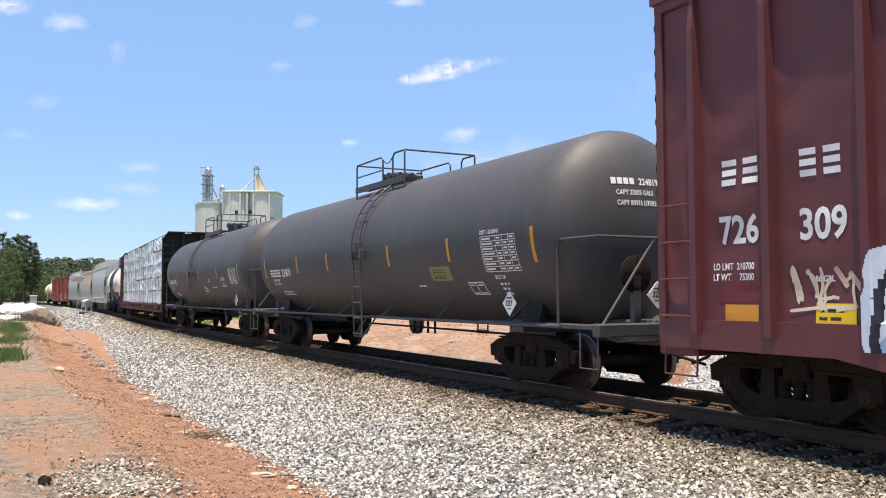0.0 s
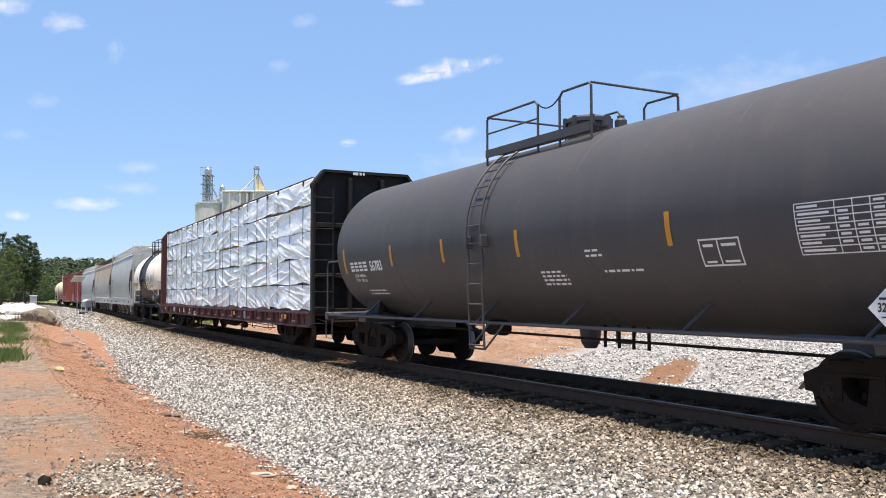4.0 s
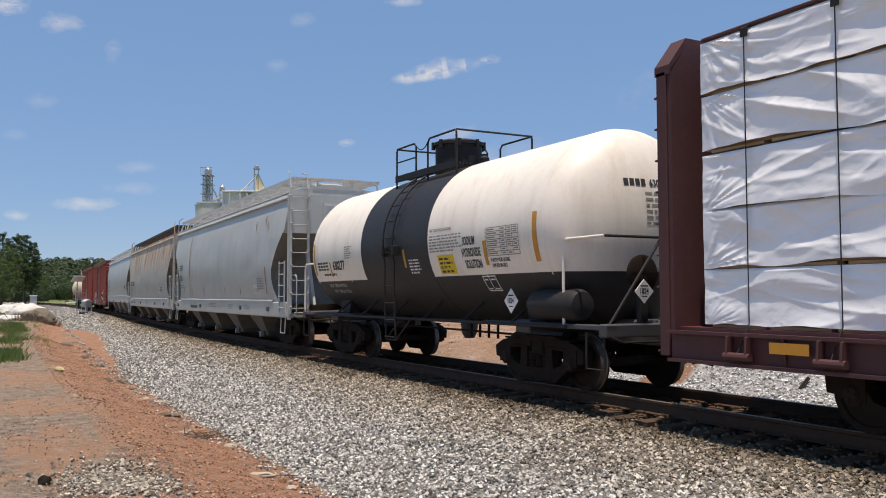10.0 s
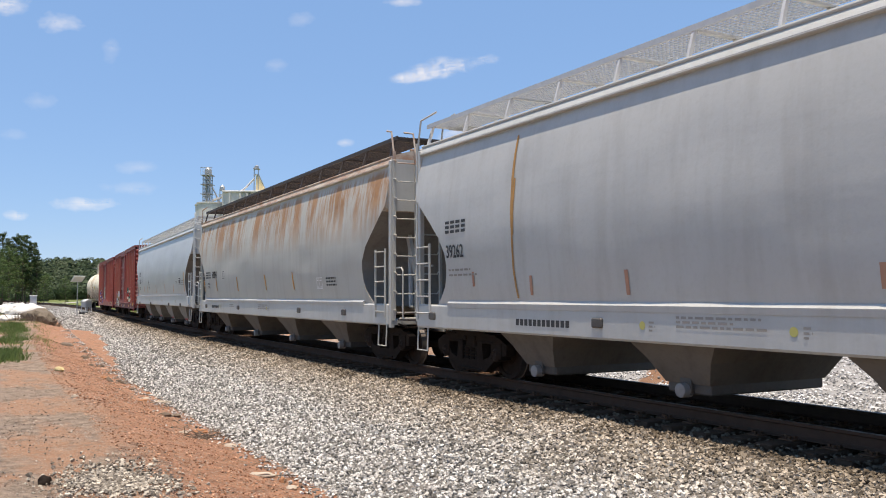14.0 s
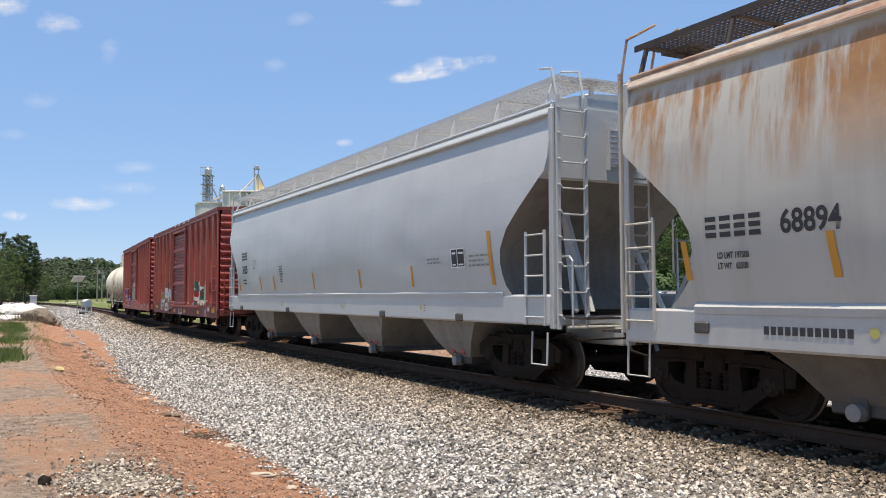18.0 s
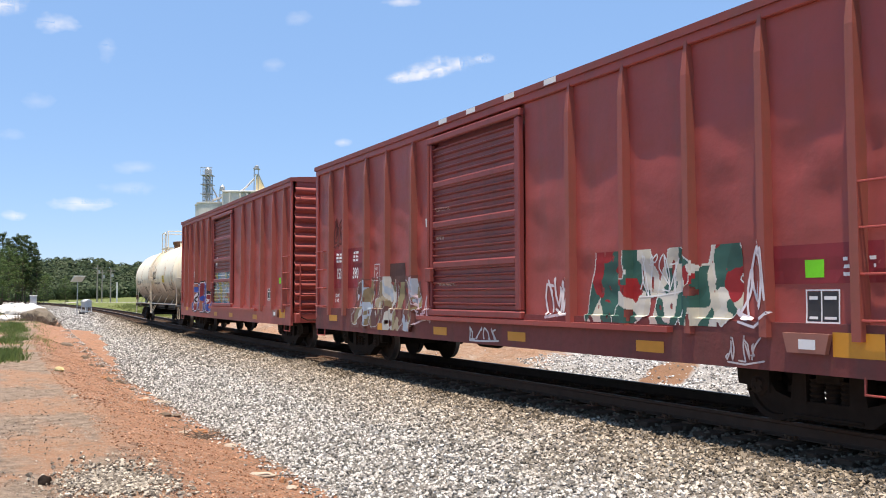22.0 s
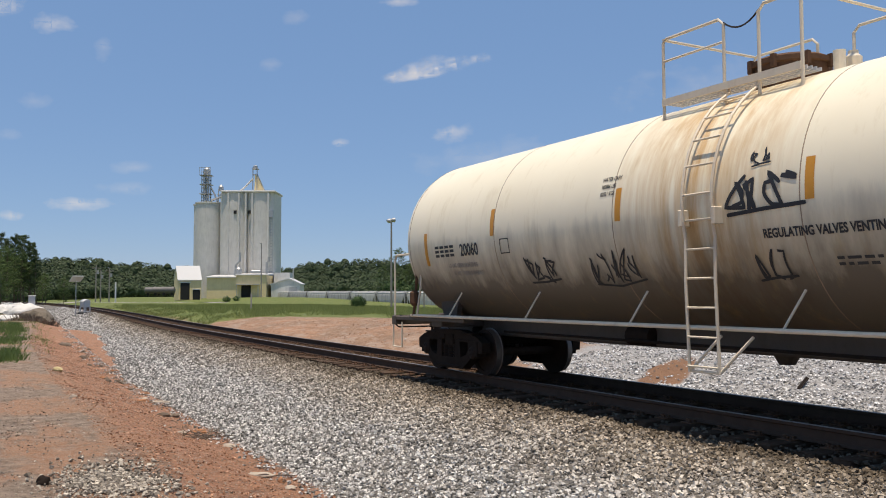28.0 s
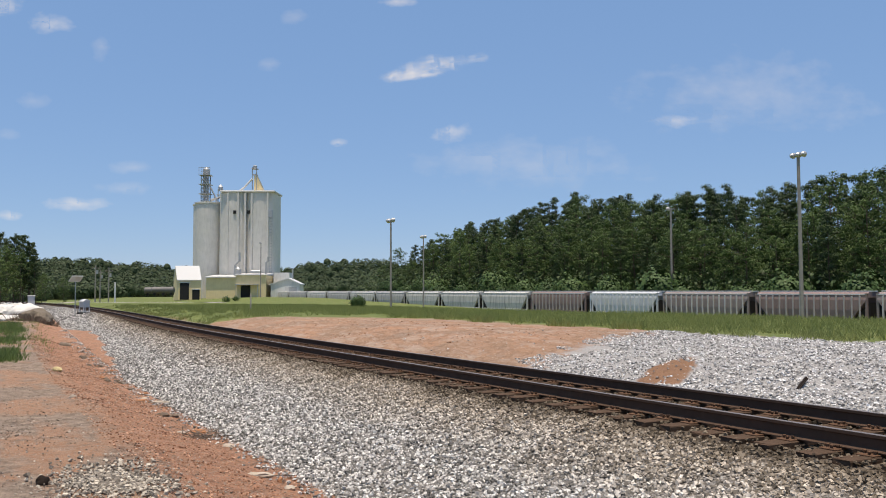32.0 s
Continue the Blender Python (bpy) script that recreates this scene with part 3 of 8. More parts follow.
    # corrugated ends
    for xe, sgn in ((x0, -1), (x1, 1)):
        prof = []
        nn = 13
        for i in range(nn):
            z = 1.05 + (top - .25 - 1.05) * i / nn
            h = (top - .25 - 1.05) / nn
            prof += [(z + h * q / 8, (.012, .0, .035, .065, .085, .09, .082, .055)[q]) for q in range(8)]
        vs, fs = [], []
        for z, d in prof:
            vs += [(xe + sgn * (d + .01), -width + .04, z), (xe + sgn * (d + .01), width - .04, z)]
        fs = [(2 * i, 2 * i + 1, 2 * i + 3, 2 * i + 2) for i in range(len(prof) - 1)]
        part("end_wall", Bag().add(vs, fs), material, car, smooth=True)
        coupler(car, xe + sgn * .10, sgn)
        c = Bag().box(*sorted((xe - sgn * .5, xe + sgn * .1)), -1.5, 1.5, .72, .98, .02)
        part("end_sill", c, M["red_sill"] if material == M["red"] else material, car)
    for tx in (trucks or (-truck + (x0 + x1) / 2, truck + (x0 + x1) / 2)):
        add_truck(car, tx)
    # ladders by the ends
    for side in (-1, 1):
        for (a, c2) in ((x1 - .62, x1 - .1), (x0 + .1, x0 + .62)):
            l = Bag()
            for i in range(4):
                z = 1.2 + .44 * i
                l.tube([(a, side * (width + .01), z), (a, side * (width + .09), z), (c2, side * (width + .09), z), (c2, side * (width + .01), z)], .013, 6)
            l.tube([(a, side * (width + .02), .9), (a, side * (width + .04), .5), (c2, side * (width + .04), .5), (c2, side * (width + .02), .9)], .015, 6)
            each("grab_iron", l, material, car)
    for xe, sgn in ((x0, -1), (x1, 1)):
        l = Bag()
        for i in range(4):
            z = 1.05 + .4 * i
            l.tube([(xe + sgn * .03, -1.38, z), (xe + sgn * .19, -1.38, z), (xe + sgn * .19, -.86, z), (xe + sgn * .03, -.86, z)], .014, 6)
        for y in (-1.39, -.85):
            l.box(*sorted((xe + sgn * .16, xe + sgn * .18)), y - .02, y + .02, .86, 2.36)
        l.tube([(xe + sgn * .03, -1.38, top - .55), (xe + sgn * .17, -1.38, top - .55), (xe + sgn * .17, -.86, top - .55), (xe + sgn * .03, -.86, top - .55)], .014, 6)
        each("grab_iron", l, material, car)
        if sgn > 0:
            hb = part("hand_brake", Bag().box(xe + .06, xe + .26, -.40, -.04, 1.58, 2.14, .06).box(xe + .1, xe + .14, -.25, -.19, .9, 1.65), material, car)
            rim = [(xe + .34, -.16 + .28 * math.cos(a * math.pi / 12), 1.98 + .28 * math.sin(a * math.pi / 12)) for a in range(25)]
            part("brake_wheel", Bag().tube(rim, .017, 6), M["black"], hb)
            for a in range(4):
                part("spoke", Bag().tube([(xe + .31, -.16, 1.98), (xe + .34, -.16 + .26 * math.cos(a * 1.5708 + .4), 1.98 + .26 * math.sin(a * 1.5708 + .4))], .012, 5), material, hb)
            part("end_platform", Bag().box(xe + .05, xe + .5, -.62, .5, 1.10, 1.14), M["walk_dark"], car, "small steel grating platform")
    br = Bag().tube([((x0 + x1) / 2 - 3.4, -.5, .55), ((x0 + x1) / 2 + 3.4, -.5, .55)], .02, 6).lathe([(.2, .05), (.22, .18), (.75, .18), (.77, .05)], 16, "x", ((x0 + x1) / 2 - 1.4, -.75, .68))
    part("brake_gear", br, M["grime"], car)
    cs = Bag().box(x0 + .3, x1 - .3, -.3, .3, .66, .98)
    part("centre_sill", cs, M["grime"], car)
    SPRAY[car.name] = over_ribs(width, ribs, oil_can)
    return car, (lambda u, v, lift: (u, -width - lift + oil_can(u, v), v))


# ---------------------------------------------------------------- covered hoppers
HOP_SIDE = [(1.22 + .19 * i, 1.60 - (1.22 + .19 * i - 2.55) ** 2 / 12.6) for i in range(15)] + [(4.02, 1.429), (4.15, 1.397), (4.165, 1.455), (4.185, 1.468), (4.31, 1.405), (4.36, 1.36), (4.39, 1.29), (4.47, 1.0), (4.55, .55), (4.58, 0.0)]


def hop_width(z):
    for (a, p), (b, q) in zip(HOP_SIDE, HOP_SIDE[1:]):
        if a <= z <= b:
            return p + (q - p) * (z - a) / (b - a)
    return 1.47


def hopper_car(name, label, s, x0, x1, truck, material, bays, sill_m=None, sill=(.84, 1.28), dark_walk=False, bay_m=None, squared=False):
    car = new_car(name, label, "hopper car", s)
    sill_m = sill_m or material

    def inset(z):
        """How far the side plate stops short of the end at that height."""
        pts = [(1.22, .75), (1.4, 1.0), (1.6, 1.2), (1.9, 1.32), (2.2, 1.28), (2.5, 1.08), (2.8, .72), (3.1, .34), (3.3, .1), (3.4, .06), (4.6, .06)]
        for (a, p), (b, q) in zip(pts, pts[1:]):
            if a <= z <= b:
                return p + (q - p) * (z - a) / (b - a)
        return .06

    def dish(x, z):
        """Shallow dents in the side sheet."""
        dent = max(0, noise.noise(Vector((x * .55 + s, z * .9, s)))) * .05 + max(0, noise.noise(Vector((x * 1.7, z * 1.6 + s, 2.0)))) * .012
        return dent * max(0, min(1, (z - 1.5) / .4, (3.9 - z) / .4))

    zs = sorted({z for z, _ in HOP_SIDE} | {1.6, 2.05, 2.2, 2.5, 2.65, 2.8, 3.0, 3.1, 3.2, 3.3})
    ring = [(-hop_width(z), z) for z in zs] + [(hop_width(z), z) for z in reversed(zs[:-1])]
    n = 54
    vs, fs = [], []
    for i in range(n + 1):
        for y, z in ring:
            e = inset(z)
            a, c = x0 + e, x1 - e
            x = a + (c - a) * i / n
            vs.append((x, y - math.copysign(dish(x, z), y), z))
    m = len(ring)
    for i in range(n):
        for j in range(m - 1):
            fs.append((i * m + j, i * m + j + 1, (i + 1) * m + j + 1, (i + 1) * m + j))
    half = len(zs)
    for e in (0, n):
        for j in range(half - 1):
            a, c = e * m + j, e * m + m - 1 - j
            fs.append((a, a + 1, c - 1, c) if j < half - 2 else (a, a + 1, c))
    me = Bag().add(vs, fs).mesh("body", material, True)
    # end slopes below the overhang: grime, and its shade put into the colour
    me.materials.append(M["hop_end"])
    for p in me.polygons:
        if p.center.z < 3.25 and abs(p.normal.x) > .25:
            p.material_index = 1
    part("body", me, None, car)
    # eave beads along the roof edge
    ev = Bag()
    for z, w, r in ((4.325, 1.40, .03), (4.17, 1.455, .015)):
        for sd in (-1, 1):
            ev.tube([(x0 + .1, sd * w, z), (x1 - .1, sd * w, z)], r, 8)
    each("eave_rail", ev, material, car)
    for sd in (-1, 1):
        o = Bag().box(x0 + .05, x1 - .05, *sorted((sd * 1.36, sd * 1.52)), sill[0], sill[1], .03)
        o.prism([(sd * 1.50, sill[1]), (sd * 1.53, sill[1] - .05), (sd * 1.54, sill[1] + .03), (sd * 1.49, sill[1] + .08)], "x", x0 + 1.3, x1 - 1.3)
        part("side_sill", o, sill_m, car)
    # hopper bays
    for k, x in enumerate(bays):
        hw = (.26 if squared else .235) * (bays[1] - bays[0])
        h = Bag()
        rings = []
        for hx, hy, z in ((hw, 1.34, sill[0] + .1), (hw * .97, 1.34, sill[0] - .02), (.38 + (hw - .38) * .46, 1.22, .62), (.38, 1.06, .33)):
            rings += [(x - hx, -hy, z), (x + hx, -hy, z), (x + hx, hy, z), (x - hx, hy, z)]
        h.add(rings, [(0, 1, 2, 3), (12, 13, 14, 15)] + [(4 * q + e, 4 * q + (e + 1) % 4, 4 * q + 4 + (e + 1) % 4, 4 * q + 4 + e) for q in range(3) for e in range(4)])
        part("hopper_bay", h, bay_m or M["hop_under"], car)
        g = Bag().box(x - .37, x + .37, -1.04, 1.04, .20, .36, .02).box(x - .10, x + .10, -1.10, -1.02, .2, .5, .01)
        g = part("outlet_gate", g, M["hop_gate"], car, "steel outlet gate with a tube")
        part("outlet_cap", Bag().lathe([(-1.20, .05), (-1.19, .09), (-1.04, .095)], 16, "y", (x, 0, .25)), M["cap"], g, "pale round outlet cap", smooth=True)
        if squared:
            for dx in (-.24, .12):
                part("gate_handle", Bag().box(x + dx, x + dx + .15, -1.13, -1.07, .38, .48, .01), M["gate_red"], g, "red gate handle")
    # end frames, ladders, platforms
    for xe, sgn in ((x0, -1), (x1, 1)):
        e = Bag()
        for y in (-1.42, 1.42):
            e.box(*sorted((xe - sgn * .10, xe)), y - .05, y + .05, sill[0] - .05, 4.25, .012)
        e.box(*sorted((xe - sgn * .06, xe)), -1.42, 1.42, 3.2, 4.28)
        for y in (-.55, .55):
            e.tube([(xe - sgn * .25, y * 1.6, 1.2), (xe - sgn * 1.0, y, 2.9)], .05, 8)
        e.box(*sorted((xe - sgn * 1.1, xe)), -1.45, 1.45, sill[0], sill[0] + .12, .02)
        e.box(*sorted((xe - sgn * 1.3, xe + sgn * .15)), -.32, .32, .68, .96, .02)
        part("end_frame", e, sill_m, car)
        coupler(car, xe + sgn * .12, sgn)
        ls = Bag()
        for y0, y1 in ((-1.42, -.92),):
            for y in (y0, y1):
                ls.box(*sorted((xe + sgn * .07, xe + sgn * .11)), y - .03, y + .03, .95, 4.42)
            for i in range(9):
                z = 1.1 + .385 * i
                ls.tube([(xe + sgn * .10, y0 - .03, z + .06), (xe + sgn * .13, y0 + .02, z + .05), (xe + sgn * .13, y0 + .05, z), (xe + sgn * .13, y1 - .05, z), (xe + sgn * .13, y1 - .02, z + .05), (xe + sgn * .10, y1 + .03, z + .06)], .013, 6)
            ls.tube([(xe + sgn * .09, y0, 4.3), (xe - sgn * .05, y0, 4.85), (xe - sgn * .5, y0 + .1, 4.95)], .02, 6)
            ls.tube([(xe + sgn * .09, y1, 4.3), (xe - sgn * .05, y1, 4.85), (xe - sgn * .5, y1, 4.95)], .02, 6)
        each("ladder_bar", ls, material, car)
        for sd in (-1, 1):
            sl = Bag()
            for x in (xe - sgn * .12, xe - sgn * .62):
                sl.box(x - .02, x + .02, *sorted((sd * 1.52, sd * 1.55)), 1.0, 2.42)
            for i in range(5):
                z = 1.12 + .31 * i
                sl.tube([(xe - sgn * .12, sd * 1.55, z), (xe - sgn * .62, sd * 1.55, z)], .014, 6)
            sl.tube([(xe - sgn * .10, sd * 1.5, .9), (xe - sgn * .10, sd * 1.52, .42), (xe - sgn * .5, sd * 1.52, .42), (xe - sgn * .5, sd * 1.5, .9)], .016, 6)
            each("ladder_bar", sl, material, car)
        hr = Bag().tube([(xe + sgn * .25, -1.3, .98), (xe + sgn * .25, -1.3, 1.95), (xe + sgn * .18, -1.3, 2.02), (xe - sgn * .3, -1.3, 2.02)], .018, 6)
        hr.tube([(xe + sgn * .2, -1.35, .98), (xe + sgn * .2, 1.35, .98)], .02, 6)
        part("end_handrail", hr, material, car)
        # crossover gratings at the roof's end
        cg = Bag()
        for k in range(7):
            x = xe - sgn * (.02 + .09 * k)
            cg.box(x - .006, x + .006, -.78, .78, 4.735, 4.77)
        for k in range(15):
            y = -.77 + .11 * k
            cg.box(*sorted((xe - sgn * .56, xe - sgn * .02)), y - .006, y + .006, 4.74, 4.765)
        part("end_walkway", cg, M["walk_dark"] if dark_walk else M["walk"], car, "open steel grating")
        pl = Bag()
        for k in range(6):
            pl.box(*sorted((xe + sgn * .12, xe + sgn * .62)), -1.35 + .16 * k, -1.335 + .16 * k, sill[0] + .10, sill[0] + .13)
        for k in range(5):
            x = xe + sgn * (.13 + .12 * k)
            pl.box(x - .008, x + .008, -1.36, -.53, sill[0] + .10, sill[0] + .13)
        part("end_platform", pl, M["walk_dark"], car, "small steel grating platform")
        dp = Bag().box(*sorted((xe + sgn * .02, xe + sgn * .04)), -.42, .10, 3.42, 4.06)
        for k in range(7):
            dp.box(*sorted((xe + sgn * .035, xe + sgn * .06)), -.40, .08, 3.46 + .085 * k, 3.475 + .085 * k)
        dp.box(*sorted((xe + sgn * .0, xe + sgn * .07)), -.45, -.42, 3.36, 4.10).box(*sorted((xe + sgn * .0, xe + sgn * .07)), .10, .13, 3.36, 4.10)
        each("tack_board", dp, M["walk"], car)
        part("slope_rib", Bag().prism([(xe - sgn * .1, 1.2), (xe - sgn * .25, 1.2), (xe - sgn * 1.0, 3.0), (xe - sgn * .85, 3.0)], "y", -.7, -.62), sill_m, car)
    # roof running boards with gratings
    wm = M["walk_dark"] if dark_walk else M["walk"]
    for sd in (-1, 1):
        g = Bag()
        y0, y1 = .42, 1.27
        zz = 4.77
        for k in range(12):
            y = sd * (y0 + (y1 - y0) * k / 11)
            g.box(x0 + .05, x1 - .05, y - .004, y + .004, zz - .024, zz)
        nx = int((x1 - x0) / .08)
        for k in range(nx):
            x = x0 + .08 + (x1 - x0 - .16) * k / (nx - 1)
            g.box(x - .005, x + .005, *sorted((sd * y0, sd * y1)), zz - .022, zz - .004)
        g.box(x0 + .05, x1 - .05, *sorted((sd * (y1 - .006), sd * (y1 + .02))), zz - .07, zz + .01)
        part("running_board", g, wm, car, "open steel grating")
        bk = Bag()
        nb = 13
        for k in range(nb):
            x = x0 + .25 + (x1 - x0 - .5) * k / (nb - 1)
            bk.prism([(sd * 1.33, 4.36), (sd * 1.39, 4.34), (sd * 1.27, 4.735), (sd * 1.22, 4.735)], "x", x - .022, x + .022)
            bk.box(x - .03, x + .03, *sorted((sd * .42, sd * 1.215)), 4.70, 4.733)
            bk.box(x - .03, x + .03, *sorted((sd * .5, sd * .56)), 4.48, 4.695)
        each("board_bracket", bk, wm, car)
    part("trough_hatch", Bag().box(x0 + .6, x1 - .6, -.36, .36, 4.55, 4.70, .03), material, car)
    for k in range(8):
        x = x0 + 1.2 + (x1 - x0 - 2.4) * k / 7
        part("hatch_clamp", Bag().box(x - .05, x + .05, -.44, .44, 4.5, 4.74, .01), material, car)
    for tx in (-truck + (x0 + x1) / 2, truck + (x0 + x1) / 2):
        add_truck(car, tx)
    return car, (lambda u, v, lift: (u, -hop_width(v) - lift - .004 + dish(u, v), v))
# ---------------------------------------------------------------- lumber flat car and its load
def lumber_car(s, x0, x1, truck):
    car = new_car("lumber_flatcar", "maroon bulkhead flat car stacked with wrapped lumber", "flat car", s)
    b = Bag().box(x0, x1, -1.36, 1.36, .93, 1.06)
    part("deck", b, M["maroon"], car)
    for sd in (-1, 1):
        o = Bag().box(x0, x1, *sorted((sd * 1.34, sd * 1.46)), .66, 1.02, .02).box(x0, x1, *sorted((sd * 1.34, sd * 1.52)), .98, 1.02).box(x0, x1, *sorted((sd * 1.34, sd * 1.52)), .64, .68)
        part("side_sill", o, M["sill_maroon"], car, "maroon side sill with tie-down winches")
        n = 19
        for i in range(n):
            x = -10.63 + 1.185 * i
            w = Bag().prism([(sd * 1.46, 1.0), (sd * 1.56, .98), (sd * 1.58, .78), (sd * 1.46, .70)], "x", x - .15, x - .12)
            w.prism([(sd * 1.46, 1.0), (sd * 1.56, .98), (sd * 1.58, .78), (sd * 1.46, .70)], "x", x + .12, x + .15)
            w.lathe([(-.18, .045), (.18, .045)], 10, "x", (x, sd * 1.545, .76))
            part("winch", w, M["sill_maroon"], car)
            part("tie_down_cable", Bag().tube([(x, sd * 1.54, .80), (x, sd * 1.345, 1.12), (x, sd * 1.34, 2.6), (x, sd * 1.335, 4.47), (x, sd * 1.27, 4.53), (x, sd * .3, 4.62), (x, 0, 4.64)], .0075, 5), M["black"], car)
            part("corner_protector", Bag().prism([(sd * 1.30, 4.525), (sd * 1.345, 4.50), (sd * 1.345, 4.40), (sd * 1.325, 4.40), (sd * 1.325, 4.49)], "x", x - .045, x + .045), M["black"], car)
            part("sill_bracket", Bag().prism([(sd * 1.46, .98), (sd * 1.515, .98), (sd * 1.47, .68)], "x", x + .57, x + .60), M["sill_maroon"], car)
        # thin dark strip along the load's top edge
        part("edge_board", Bag().box(x0 + .42, x1 - .42, *sorted((sd * 1.20, sd * 1.30)), 4.522, 4.562, .01), M["sill_maroon"], car, "dark strip along the top edge of the load")
    part("centre_sill", Bag().box(x0 + .2, x1 - .2, -.35, .35, .62, .95), M["grime"], car)
    cb = Bag().box(x0 + .2, x1 - .2, -.08, .08, 4.36, 4.56, .02)
    n = 14
    for i in range(n):
        x = x0 + .8 + (x1 - x0 - 1.6) * i / (n - 1)
        cb.box(x - .09, x + .09, -.07, .07, 1.0, 4.4)
    part("centre_beam", cb, M["maroon"], car)
    for xe, sgn, m in ((x0, -1, M["sill_maroon"]), (x1, 1, M["bulkhead"])):
        k = Bag()
        zt = 4.62
        k.prism([(-1.45, .95), (-1.45, 4.25), (-1.15, zt), (1.15, zt), (1.45, 4.25), (1.45, .95)], "x", *sorted((xe - sgn * .06, xe - sgn * .0)))
        part("bulkhead", k, m, car)
        f = Bag()
        for y in (-1.43, 1.43):
            f.box(*sorted((xe + sgn * .01, xe + sgn * .18)), y - .04, y + .04, .7, 4.25, .01)
        for y in (-.45, .45):
            f.box(*sorted((xe, xe + sgn * .2)), y - .05, y + .05, .95, 4.5, .01)
        for z in (1.0, 1.9, 3.2):
            f.box(*sorted((xe, xe + sgn * .16)), -1.4, 1.4, z, z + .12, .01)
        f.prism([(-1.47, 4.2), (-1.15, zt), (1.15, zt), (1.47, 4.2), (1.47, 4.32), (1.18, zt + .07), (-1.18, zt + .07), (-1.47, 4.32)], "x", *sorted((xe - sgn * .06, xe + sgn * .2)))
        part("bulkhead_frame", f, m, car)
        l = Bag()
        for i in range(9):
            z = .75 + .40 * i
            l.tube([(xe + sgn * .22, -1.42, z), (xe + sgn * .26, -1.42, z), (xe + sgn * .26, -.95, z), (xe + sgn * .2, -.95, z)], .014, 6)
        l.box(*sorted((xe + sgn * .22, xe + sgn * .26)), -.97, -.92, .7, 4.2)
        each("ladder_bar", l, m, car)
        hb = Bag()
        hb.lathe([(0, .26), (.03, .29), (.06, .26)], 20, "x", (xe + sgn * .32, .35, 1.9))
        hb.box(*sorted((xe + sgn * .2, xe + sgn * .34)), .25, .45, 1.5, 2.2, .02)
        part("hand_brake", hb, M["grime"], car)
        coupler(car, xe + sgn * .15, sgn)
    c = (x0 + x1) / 2
    for tx in (c - truck, c + truck):
        add_truck(car, tx)
    br = Bag().lathe([(.0, .05), (.02, .19), (.62, .19), (.64, .05)], 16, "x", (c + 1.1, -.95, .56)).box(c + 1.9, c + 2.3, -1.15, -.75, .48, .74, .03).box(c + .4, c + .62, -1.1, -.8, .5, .7, .02).tube([(c + .5, -1.0, .55), (c + 2.6, -1.0, .5)], .025, 6).tube([(c - 2.6, -.7, .5), (c + 1.4, -.7, .5)], .02, 6)
    part("brake_gear", br, M["grime"], car)
    for y, z in ((-1.22, .58), (-1.30, .50)):
        run = [(c - 8.0 + 1.0 * i, y, z + .02 * math.sin(i * 2.1 + y)) for i in range(17)]
        part("brake_pipe", Bag().tube(run, .014, 6), M["grime"], car)
    for i in range(9):
        x = c - 7.4 + 1.85 * i
        part("pipe_clip", Bag().tube([(x, -1.34, .66), (x, -1.34, .47), (x + .07, -1.30, .44), (x + .14, -1.26, .50), (x + .14, -1.26, .62)], .011, 5), M["grime"], car)
    for x in (c + 4.3, c - 5.1):
        vb = part("release_valve", Bag().box(x - .10, x + .10, -1.34, -1.18, .40, .60, .03), M["grime"], car)
        part("valve_handle", Bag().tube([(x, -1.26, .42), (x + .02, -1.30, .26), (x + .16, -1.32, .22)], .012, 5), M["grime"], vb)
    part("data_plate", Bag().box(c + 4.75, c + 5.15, -1.478, -1.466, .72, .96, .004), M["dim_white"], car, "framed grey data plate")
    for x in (c - 3.62, c - 3.54, c + 3.2, c + 3.28):
        part("brake_hanger", Bag().tube([(x, -1.1, .66), (x - .02, -1.1, .16)], .022, 6), M["grime"], car)
    part("brake_rod", Bag().tube([(c - 7.2, -1.05, .24), (c - 3.4, -1.05, .19)], .016, 6), M["grime"], car)
    return car


